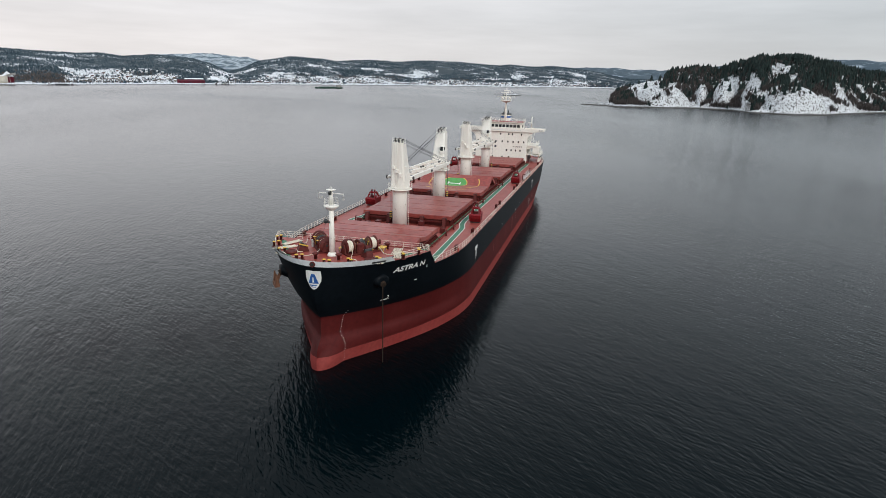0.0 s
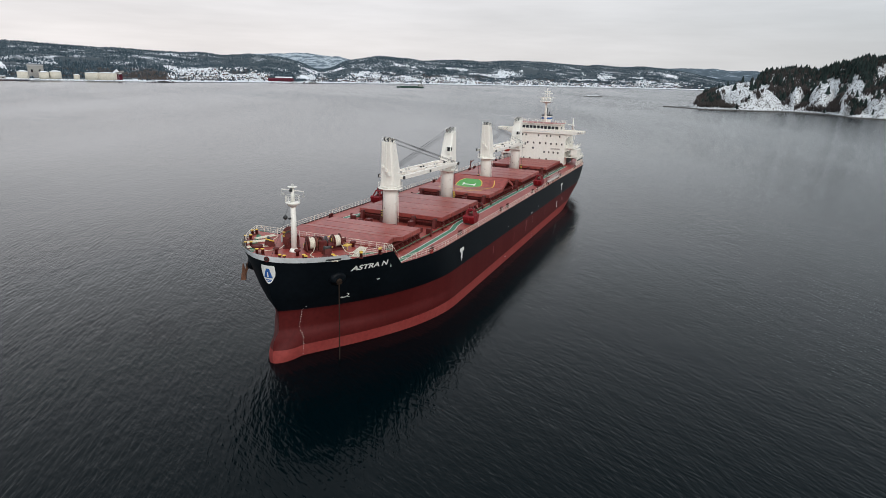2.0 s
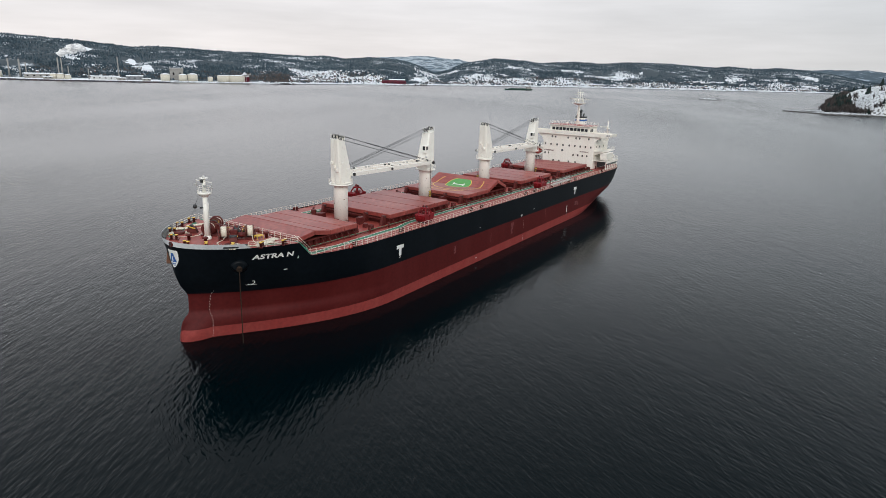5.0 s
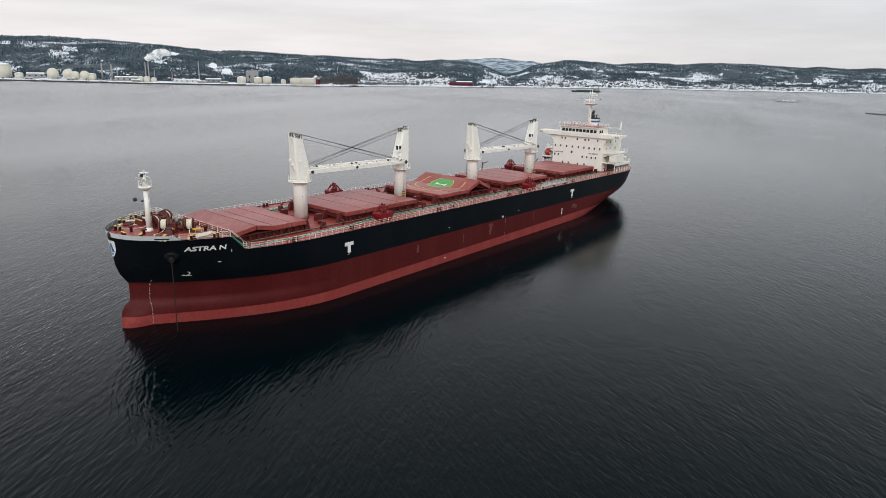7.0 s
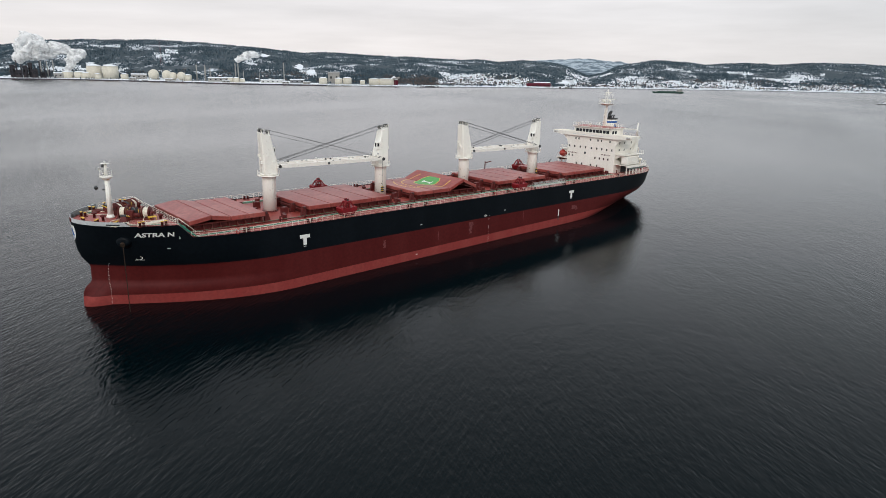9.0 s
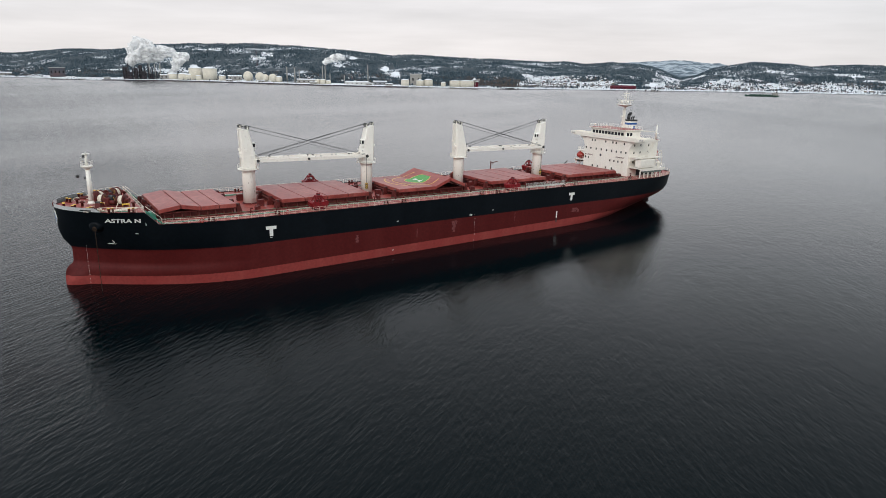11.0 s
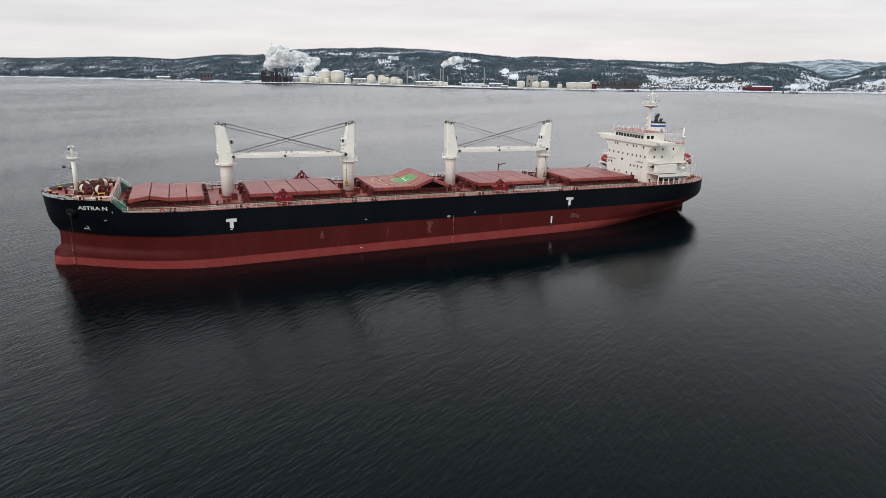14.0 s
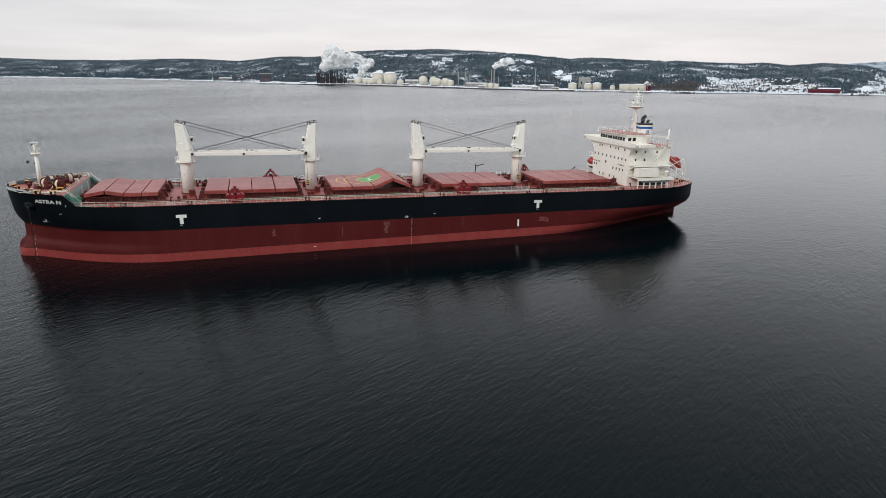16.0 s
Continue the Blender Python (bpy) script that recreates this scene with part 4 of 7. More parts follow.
part("visor_band", Geo().box(FX - 0.62, FX - 0.61, -7.4, 7.4, 25.5, 25.62), M_TRIM, house)
for y in (-15.2, -14.4, 14.4, 15.2):
    part("floodlight", Geo().bevel_box(FX - 0.95, FX - 0.6, y - 0.25, y + 0.25, 25.6, 26.1, 0.06), M_LAMP, house)
for y in (-5.5, 1.2, 6.2):
    part("searchlight", Geo().tube((FX + 0.5, y, 28.42), (FX + 0.5, y, 29.2), 0.07, seg=6).tube((FX + 0.2, y, 29.3), (FX + 0.8, y, 29.3), 0.25, seg=10), M_WHITE, house)
part("wheelhouse_annex", Geo().bevel_box(FX + 7.5, FX + 10.5, -4.2, 4.2, 25.2, 28.0, 0.1), M_WHITE, house)
part("white_locker", Geo().bevel_box(FX + 0.9, FX + 7.7, -14.35, -12.0, 17.0, 19.5, 0.08), M_WHITE, house)
part("round_vent", Geo().lathe([(0.35, 16.7), (0.35, 17.8), (0.7, 17.9), (0.7, 18.3), (0.2, 18.5)], 12, AX - 3.0, -13.0), M_WHITE, house)


def text_mesh(body, height, bold=0.0):
    """Letters as a flat mesh: u to the right, v up, standing on v = 0."""
    cu = bpy.data.curves.new("letters", "FONT")
    cu.body, cu.size, cu.offset, cu.resolution_u = body, height * 1.38, bold, 3
    ob = bpy.data.objects.new("letters", cu)
    scene.collection.objects.link(ob)
    bpy.context.view_layer.update()
    me = bpy.data.meshes.new_from_object(ob.evaluated_get(bpy.context.evaluated_depsgraph_get()))
    bpy.data.objects.remove(ob)
    bpy.data.curves.remove(cu)
    return me


def mapped(me, fn, material, name):
    """Lay a flat mesh onto a surface."""
    bm = bmesh.new()
    bm.from_mesh(me)
    bmesh.ops.subdivide_edges(bm, edges=[e for e in bm.edges if e.calc_length() > 0.5], cuts=2, use_grid_fill=False)
    for v in bm.verts:
        v.co = Vector(fn(v.co.x, v.co.y))
    out = bpy.data.meshes.new(name)
    bm.to_mesh(out)
    bm.free()
    out.materials.append(material)
    return out


def width_of(me):
    xs = [v.co.x for v in me.vertices]
    return min(xs), max(xs)


for body, y_left, y_right, z in (("NO NAKED FLAMES", 9.3, 5.4, 18.75), ("NO SMOKING", -4.6, -8.1, 19.2)):
    me = text_mesh(body, 0.42, 0.012)
    a, b = width_of(me)
    k = (y_left - y_right) / (b - a)
    part("notice", mapped(me, lambda u, v: (FX - 0.03, y_left - (u - a) * k, z + v), M_SHED, "notice"), M_SHED, house, "red lettering on white steel")
part("emblem", Geo().tube((FX - 0.05, 2.1, 19.3), (FX - 0.01, 2.1, 19.3), 0.42, seg=14), M_PLANT, house)

# radar mast and funnel
mast = thing("radar_mast", SHIP @ pose(167.8, 0, 27.8), "white radar mast with scanners and yardarms on the bridge roof", "mast")
part("post", Geo().rings([[(-0.5, -0.45, 0), (0.5, -0.45, 0), (0.5, 0.45, 0), (-0.5, 0.45, 0)], [(-0.24, -0.24, 8.3), (0.24, -0.24, 8.3), (0.24, 0.24, 8.3), (-0.24, 0.24, 8.3)]]), M_WHITE, mast)
part("platform", Geo().rings([[(-0.4, -0.4, 7.7), (0.4, -0.4, 7.7), (0.4, 0.4, 7.7), (-0.4, 0.4, 7.7)], [(-2.0, -2.0, 8.35), (1.3, -2.0, 8.35), (1.3, 2.0, 8.35), (-2.0, 2.0, 8.35)], [(-2.0, -2.0, 8.47), (1.3, -2.0, 8.47), (1.3, 2.0, 8.47), (-2.0, 2.0, 8.47)]]), M_WHITE, mast)
rail("platform_railing", [(-1.9, -1.9, 8.47), (1.2, -1.9, 8.47), (1.2, 1.9, 8.47), (-1.9, 1.9, 8.47), (-1.9, -1.9, 8.47)], mast, 1.0, 0.9, M_WHITE, 0.022)
part("upper_yard", Geo().tube((0.2, -2.2, 11.4), (0.2, 2.2, 11.4), 0.06, seg=6), M_WHITE, mast)
for y in (-1.0, 1.0):
    part("upper_cage", Geo().tube((0.2, y, 9.9), (0.2, y * 0.6, 12.2), 0.06, seg=5).tube((0.2, y * 0.9, 10.6), (0.2, -y * 0.7, 11.6), 0.04, seg=5), M_WHITE, mast)
    part("dome_aerial", Geo().lathe([(0.1, 8.47), (0.1, 9.0), (0.38, 9.1), (0.42, 9.4), (0.28, 9.7), (0.05, 9.8)], 12, -0.4, y * 1.4), M_WHITE, mast)
for y in (-3.3, -2.4, 2.4, 3.3):
    part("halyard", Geo().tube((0, y, 9.9), (0.6, y * 0.8, 0.7), 0.016, seg=4), M_WIRE, mast)
for y in (-3.5, -1.8, 1.8, 3.5):
    part("yard_lamp", Geo().lathe([(0.12, 9.95), (0.14, 10.25), (0.05, 10.32)], 8, 0, y), M_DARK, mast)
part("yardarm", Geo().tube((0, -3.6, 9.9), (0, 3.6, 9.9), 0.08, seg=6), M_WHITE, mast)
part("topmast", Geo().tube((0.2, 0, 8.65), (0.2, 0, 13.4), 0.16, 0.09, seg=8), M_WHITE, mast)
part("radar_scanner", Geo().box(-1.5, -1.25, -1.7, 1.7, 9.75, 10.05).tube((-1.4, 0, 8.65), (-1.4, 0, 9.8), 0.22, seg=8), M_WHITE, mast)
part("radar_scanner", Geo().box(0.35, 0.6, -1.2, 1.2, 12.0, 12.25), M_WHITE, mast)
part("whip_aerial", Geo().tube((1.1, 1.2, 8.65), (1.1, 1.2, 13.2), 0.03, seg=4), M_WHITE, mast)
part("whip_aerial", Geo().tube((1.1, -1.2, 8.65), (1.1, -1.2, 11.9), 0.03, seg=4), M_WHITE, mast)
part("signal_lamp", Geo().lathe([(0.16, 13.4), (0.16, 13.7), (0.05, 13.85)], 10, 0.2, 0), M_DARK, mast)
g = Geo()
for y in (-0.25, 0.25):
    g.tube((-0.85, y, 0), (-0.55, y, 8.0), 0.03, seg=4)
for k in range(18):
    g.tube((-0.85 + 0.3 * k / 18, -0.25, 0.3 + k * 0.43), (-0.85 + 0.3 * k / 18, 0.25, 0.3 + k * 0.43), 0.02, seg=4)
part("ladder", g, M_WHITE, mast)
for z in (2.2, 4.4):
    part("lamp_bracket", Geo().box(-1.1, -0.5, -0.5, 0.5, z, z + 0.1).tube((-0.95, 0, z + 0.1), (-0.95, 0, z + 0.5), 0.15, seg=8), M_WHITE, mast)

funnel = thing("funnel", SHIP @ pose(171.6, 0.3, 25.35), "white funnel with blue band and black top", "funnel")


def oval(z, a, b, n=20):
    return [(a * math.copysign(abs(math.cos(2 * math.pi * k / n)) ** 0.6, math.cos(2 * math.pi * k / n)), b * math.copysign(abs(math.sin(2 * math.pi * k / n)) ** 0.6, math.sin(2 * math.pi * k / n)), z) for k in range(n)]


part("casing", Geo().rings([oval(0, 2.35, 2.0), oval(4.3, 2.25, 1.9)]), M_WHITE, funnel)
part("blue_band", Geo().rings([oval(4.3, 2.26, 1.91), oval(4.95, 2.25, 1.9)]), M_BLUE, funnel)
part("white_band", Geo().rings([oval(4.95, 2.25, 1.9), oval(5.45, 2.23, 1.88)]), M_WHITE, funnel)
part("black_top", Geo().rings([oval(5.45, 2.27, 1.92), oval(5.95, 2.25, 1.9)]), M_DARK, funnel)
part("badge", Geo().hexa([(-1.0, -1.97, 2.6), (0.9, -1.97, 2.6), (0.9, -1.9, 2.6), (-1.0, -1.9, 2.6), (-0.3, -1.97, 3.9), (0.3, -1.97, 3.9), (0.3, -1.9, 3.9), (-0.3, -1.9, 3.9)]), M_BLUE, funnel)
for x, y, r, h in ((-0.6, 0.3, 0.55, 2.3), (0.7, -0.6, 0.25, 1.1), (1.2, 0.6, 0.22, 1.0), (0.3, 1.1, 0.18, 0.9)):
    part("exhaust_pipe", Geo().tube((x, y, 5.6), (x, y, 5.8 + h * 0.7), r, seg=10).tube((x, y, 5.7 + h * 0.7), (x + r * 1.6, y, 5.8 + h), r, r * 0.95, seg=10), M_DARK, funnel)

store = thing("stores_crane", SHIP @ pose(173.4, -9.6, 25.35), "small white stores crane with a level boom", "crane")
part("post", Geo().tube((0, 0, 0), (0, 0, 4.9), 0.26, 0.2, seg=10), M_WHITE, store)
part("boom", Geo().beam((0, 0, 2.6), (-7.6, 0.3, 3.1), 0.28, 0.35), M_WHITE, store)
part("topping_wire", Geo().tube((0, 0, 4.8), (-7.2, 0.3, 3.2), 0.04, seg=4), M_WIRE, store)
part("platform", Geo().lathe([(0.3, 2.0), (0.8, 2.05), (0.8, 2.15), (0.3, 2.2)], 10), M_WHITE, store)


def boat(name, length, m, label):
    t = thing(name, m, label, "lifeboat")
    rows = []
    for k in range(9):
        f = -1 + 2 * k / 8
        w = max(0.08, 1 - abs(f) ** 3.2)
        rows.append([(f * length / 2, 1.25 * w * math.cos(a), 1.2 + (1.15 * w + 0.1) * math.sin(a)) for a in [2 * math.pi * j / 12 for j in range(12)]])
    part("hull", Geo().rings(rows, smooth=True), M_ORANGE, t)
    part("canopy", Geo().bevel_box(-length * 0.12, length * 0.2, -0.7, 0.7, 2.0, 2.9, 0.2), M_ORANGE, t)
    part("rub_rail", Geo().box(-length * 0.4, length * 0.4, -1.29, -1.22, 1.15, 1.3).box(-length * 0.4, length * 0.4, 1.22, 1.29, 1.15, 1.3), M_MARK, t)
    return t


boat("lifeboat", 6.4, SHIP @ pose(180.6, -3.2, 18.55, 0, 32, 0), "orange free-fall lifeboat on its launching ramp at the stern")
ramp = thing("lifeboat_ramp", SHIP @ pose(0, -3.2, 0), "white steel launching ramp for the stern lifeboat", "ramp")
for y in (-1.5, 1.5):
    part("rail_beam", Geo().beam((177.3, y, 20.5), (184.6, y, 16.0), 0.2, 0.3), M_WHITE, ramp)
    for x, z in ((178.6, 19.7), (181.2, 18.1), (183.6, 16.6)):
        part("leg", Geo().tube((x, y, DECK), (x, y, z), 0.14, seg=6), M_WHITE, ramp)
    part("davit_arm", Geo().beam((179.6, y, 19.0), (183.6, y, 20.8), 0.12, 0.16).beam((183.6, y, 20.8), (184.6, y, 16.0), 0.12, 0.16), M_WHITE, ramp)
part("cross_beam", Geo().tube((183.6, -1.5, 20.8), (183.6, 1.5, 20.8), 0.09, seg=6), M_WHITE, ramp)
boat("rescue_boat", 5.0, SHIP @ pose(162.4, 12.5, 17.1), "orange-red rescue boat on the starboard side deck")

# ---------------------------------------------------------------- bow gear
fm = thing("foremast", SHIP @ pose(6.9, 0, FORE - 0.05), "white foremast with lamp platform on the forecastle", "mast")
part("post", Geo().tube((0, 0, 0), (0, 0, 7.75), 0.46, 0.36, seg=14), M_CRANE, fm)
part("platform", Geo().lathe([(0.4, 7.15), (1.15, 7.75), (1.15, 7.9), (0.3, 7.95)], 12), M_CRANE, fm)
rail("platform_railing", [(1.1 * math.cos(radians(45 * k)), 1.1 * math.sin(radians(45 * k)), 7.9) for k in range(9)], fm, 1.0, 0.8, M_CRANE, 0.03)
part("lamp_post", Geo().tube((0, 0, 7.9), (0, 0, 10.2), 0.34, 0.26, seg=10), M_CRANE, fm)
part("masthead_lamp", Geo().lathe([(0.24, 9.6), (0.26, 10.0), (0.1, 10.1)], 10, -0.4, 0), M_DARK, fm)
part("top_plate", Geo().lathe([(0.3, 10.2), (0.75, 10.25), (0.75, 10.33), (0.2, 10.36)], 12), M_CRANE, fm)
part("top_lamp", Geo().lathe([(0.2, 10.36), (0.22, 10.65), (0.08, 10.75)], 10), M_LAMP, fm)
part("yard", Geo().beam((0, -2.0, 9.75), (0, 2.0, 9.75), 0.16, 0.1), M_CRANE, fm)
for y in (-2.0, 2.0):
    part("lamp_bracket", Geo().tube((0, y, 9.0), (0, y, 9.75), 0.06, seg=6).tube((-0.12, y, 8.95), (0.12, y, 8.95), 0.16, seg=8), M_LAMP, fm)
part("bell_bracket", Geo().tube((-0.45, 0.2, 5.4), (-0.8, 0.2, 5.4), 0.16, seg=8), M_DARK, fm)
part("base_collar", Geo().lathe([(0.75, 0), (0.75, 0.15), (0.5, 0.6)], 14), M_CRANE, fm)
part("ladder", Geo().tube((0.5, -0.2, 0), (0.42, -0.2, 7.5), 0.03, seg=4).tube((0.5, 0.2, 0), (0.42, 0.2, 7.5), 0.03, seg=4), M_CRANE, fm)
for y in (-1.2, 1.2):
    part("floodlight", Geo().bevel_box(-0.95, -0.6, y - 0.22, y + 0.22, 9.0, 9.4, 0.05), M_LAMP, fm)
ball = thing("anchor_ball", SHIP @ pose(5.0, 0.05, 22.35), "black anchor ball hanging from the forestay", "day mark")
g = Geo().rings([[(max(0.02, 0.36 * math.sin(math.pi * j / 8)) * math.cos(a), max(0.02, 0.36 * math.sin(math.pi * j / 8)) * math.sin(a), -0.36 * math.cos(math.pi * j / 8)) for a in [math.pi * k / 6 for k in range(12)]] for j in range(9)], smooth=True)
part("ball", g, M_DARK, ball)
part("halyard", Geo().tube((0, 0, 0.3), (1.9, 0.0, 2.9), 0.02, seg=4).tube((0, 0, -0.3), (-3.6, 0.1, -5.3), 0.02, seg=4), M_WIRE, ball)


def winch(x, y, yaw, label):
    """Anchor windlass: chain wheel amidships on the shaft, a rope drum at each end."""
    w = thing("anchor_windlass", SHIP @ pose(x, y, FORE - 0.05, 0, 0, yaw), label, "windlass", "windlasses")
    part("bedplate", Geo().box(-1.2, 1.5, -3.0, 3.0, 0, 0.22), M_DKRED, w)
    part("shaft", Geo().tube((0, -3.1, 1.2), (0, 3.1, 1.2), 0.2, seg=12), M_DARK, w)
    for yy in (-2.95, -1.35, -0.75, 0.75, 1.35, 2.95):
        part("bearing", Geo().hexa([(-0.75, yy - 0.12, 0.2), (0.75, yy - 0.12, 0.2), (0.75, yy + 0.12, 0.2), (-0.75, yy + 0.12, 0.2), (-0.28, yy - 0.1, 1.55), (0.28, yy - 0.1, 1.55), (0.28, yy + 0.1, 1.55), (-0.28, yy + 0.1, 1.55)]), M_DKRED, w)
    for yy in (-2.12, 2.12):
        drum = part("rope_drum", Geo().lathe([(0.6, -0.5), (0.88, -0.48), (0.94, -0.2), (0.9, 0.1), (0.95, 0.3), (0.86, 0.48), (0.6, 0.5)], 20), M_ROPE, w, "drum wound with pale rope", m=pose(0, yy, 1.2, -90, 0, 0))
        for e in (-0.56, 0.56):
            part("flange", Geo().lathe([(0.3, e - 0.06), (1.14, e - 0.05), (1.18, e), (1.14, e + 0.05), (0.3, e + 0.06)], 24), M_DKRED, drum)
        part("brake_band", Geo().tube((0, yy * 0.64 - 0.1, 1.2), (0, yy * 0.64 + 0.1, 1.2), 0.92, seg=20), M_RUST, w)
        part("brake_spindle", Geo().tube((-0.9, yy * 0.64, 0.4), (-1.0, yy * 0.64, 1.7), 0.05, seg=6).lathe([(0.28, 1.68), (0.3, 1.72), (0.28, 1.76)], 12, -1.0, yy * 0.64), M_YELLOW, w)
        part("clutch_lever", Geo().beam((0.5, yy * 0.45, 0.5), (0.9, yy * 0.45, 1.9), 0.08, 0.08), M_YELLOW, w)
    part("chain_wheel", Geo().lathe([(0.95, -0.42), (0.95, -0.3), (0.55, -0.15), (0.55, 0.15), (0.95, 0.3), (0.95, 0.42)], 18), M_DARK, w, m=pose(0, 0, 1.2, -90, 0, 0))
    part("gearbox", Geo().bevel_box(0.35, 1.35, -1.2, 0.1, 0.2, 1.75, 0.15), M_DKRED, w)
    part("motor", Geo().tube((1.0, 0.15, 0.85), (1.0, 1.3, 0.85), 0.42, seg=14), M_DKRED, w)
    part("gear_case", Geo().tube((0.2, -0.62, 1.15), (0.2, -0.48, 1.15), 1.05, seg=22), M_DKRED, w)
    part("control_stand", Geo().bevel_box(-1.5, -1.2, 1.3, 1.7, 0.0, 1.2, 0.06), M_LAMP, w)
    part("warping_head", Geo().lathe([(0.42, 0), (0.3, 0.2), (0.3, 0.45), (0.45, 0.62)], 12), M_DKRED, w, m=pose(0, 3.05, 1.2, -90, 0, 0))
    return w


winch(10.4, -3.2, -127, "dark red anchor windlass with drums of pale rope")
winch(10.4, 3.2, -53, "dark red anchor windlass with drums of pale rope")
for s in (-1, 1):
    cs = thing("chain_stopper", SHIP @ pose(7.9, s * 5.4, FORE - 0.05, 0, 0, s * 128), "dark red chain stopper between windlass and hawse pipe", "chain stopper", "chain stoppers")
    part("frame", Geo().hexa([(-0.9, -0.6, 0), (0.9, -0.6, 0), (0.9, 0.6, 0), (-0.9, 0.6, 0), (-0.5, -0.5, 1.1), (0.6, -0.5, 1.1), (0.6, 0.5, 1.1), (-0.5, 0.5, 1.1)]), M_DKRED, cs)
    part("roller", Geo().tube((0.2, -0.6, 1.15), (0.2, 0.6, 1.15), 0.3, seg=12), M_DARK, cs)
    part("bar", Geo().beam((-0.7, 0.65, 0.9), (0.7, 0.65, 1.35), 0.12, 0.16), M_YELLOW, cs)
    pipe = thing("hawse_pipe", SHIP @ pose(6.2, s * 6.6, FORE - 0.05, 0, 0, s * 128), "dark red hawse pipe mouth in the forecastle deck", "hawse pipe", "hawse pipes")
    part("rim", Geo().lathe([(0.95, 0), (0.95, 0.3), (0.75, 0.45), (0.6, 0.3)], 18), M_DKRED, pipe)

bitt_g = Geo()
bitt_g.box(-0.75, 0.75, -0.3, 0.3, 0, 0.12)
for x in (-0.42, 0.42):
    bitt_g.lathe([(0.22, 0.1), (0.22, 0.75), (0.28, 0.78), (0.28, 0.86), (0.1, 0.9)], 10, x, 0)
bitt_mesh = bitt_g.mesh("bollard", M_DKRED)
cap_mesh = Geo().lathe([(0.285, 0.0), (0.285, 0.1), (0.08, 0.13)], 10).mesh("cap", M_YELLOW)


def bollard(x, y, z, yaw, caps):
    b = thing("bollard", SHIP @ pose(x, y, z, 0, 0, yaw), "dark red twin mooring bollard" + (" with yellow tops" if caps else " on the red deck"), "bollard", "mooring bollards")
    part("post", bitt_mesh, M_DKRED, b)
    if caps:
        for q in (-0.42, 0.42):
            part("cap", cap_mesh, M_YELLOW, b, m=pose(q, 0, 0.82))


for x, y, yaw in ((3.4, -4.4, 55), (3.1, 3.6, -55), (5.7, -8.0, 50), (5.6, 7.8, -50), (9.2, -10.7, 30), (9.0, 10.6, -30), (12.6, -12.2, 20), (12.5, 12.1, -20), (1.9, -1.4, 90)):
    bollard(x, y, FORE - 0.05, yaw, True)
for x in (27, 41, 68, 73, 97, 102.5, 127, 132, 156):
    for s in (-1, 1):
        bollard(x, s * 14.9, DECK, 0, False)
for x, y in ((178.2, -9.3), (178.2, 9.3), (182.0, -6.5), (182.0, 6.5)):
    bollard(x, y, DECK, 0, True)

# ropes flaked on the forecastle
for x, y, yaw, n in ((12.4, -8.6, 12, 9), (6.4, -7.4, 40, 6), (6.2, 7.0, -42, 8), (11.9, 9.4, -20, 7), (10.6, -9.4, 14, 8), (8.6, 8.9, -35, 8)):
    g = Geo()
    rnd = random.Random(int(x * 10))
    for k in range(n):
        off = (k - n / 2) * 0.16
        pts = [(-1.9 + 3.8 * j / 8 + rnd.uniform(-0.1, 0.1), off + rnd.uniform(-0.08, 0.08), 0.1 + 0.05 * rnd.random()) for j in range(9)]
        for a, b in zip(pts, pts[1:]):
            g.tube(a, b, 0.07, seg=5)
    solo("flaked_rope", g, M_ROPE, SHIP @ pose(x, y, FORE - 0.05, 0, 0, yaw), "pale mooring rope flaked out on the forecastle deck", "rope", "flaked ropes")

# loose lines led from the drums to the fairleads
for pts in (((8.7, -2.6), (6.3, -3.4), (4.9, -5.2), (4.3, -7.4)), ((8.8, -4.6), (7.6, -6.4), (8.1, -8.2), (9.4, -10.9)), ((8.3, 2.6), (6.0, 3.0), (4.3, 4.6), (4.2, 7.0)), ((11.0, -6.2), (10.3, -8.0), (11.5, -9.4), (13.2, -12.2)), ((11.2, 6.2), (9.7, 8.0), (8.1, 8.9), (7.0, 10.0))):
    g = Geo()
    fine = []
    for j in range(25):
        u = j / 24 * (len(pts) - 1)
        i0 = min(int(u), len(pts) - 2)
        q = u - i0
        q = q * q * (3 - 2 * q)
        fine.append((pts[i0][0] + (pts[i0 + 1][0] - pts[i0][0]) * q + 0.12 * math.sin(j * 1.7), pts[i0][1] + (pts[i0 + 1][1] - pts[i0][1]) * q + 0.12 * math.cos(j * 1.3), 0.08 + (0.9 * (1 - j / 4) if j < 4 else 0)))
    for a, b in zip(fine, fine[1:]):
        g.tube(a, b, 0.065, seg=5)
    solo("mooring_line", g, M_ROPE, SHIP @ pose(0, 0, FORE - 0.05), "pale mooring line led loosely over the forecastle deck", "rope", "mooring lines")

# mushroom vents and yellow gratings
for x, y in ((4.5, 1.6), (13.5, 0.4), (13.9, -6.5), (14.0, 6.4), (5.1, -1.9)):
    solo("mushroom_vent", Geo().lathe([(0.25, 0), (0.25, 0.7), (0.5, 0.75), (0.5, 0.95), (0.2, 1.1)], 12), M_DKRED, SHIP @ pose(x, y, FORE - 0.05), "dark red mushroom vent on the forecastle", "vent", "deck vents")
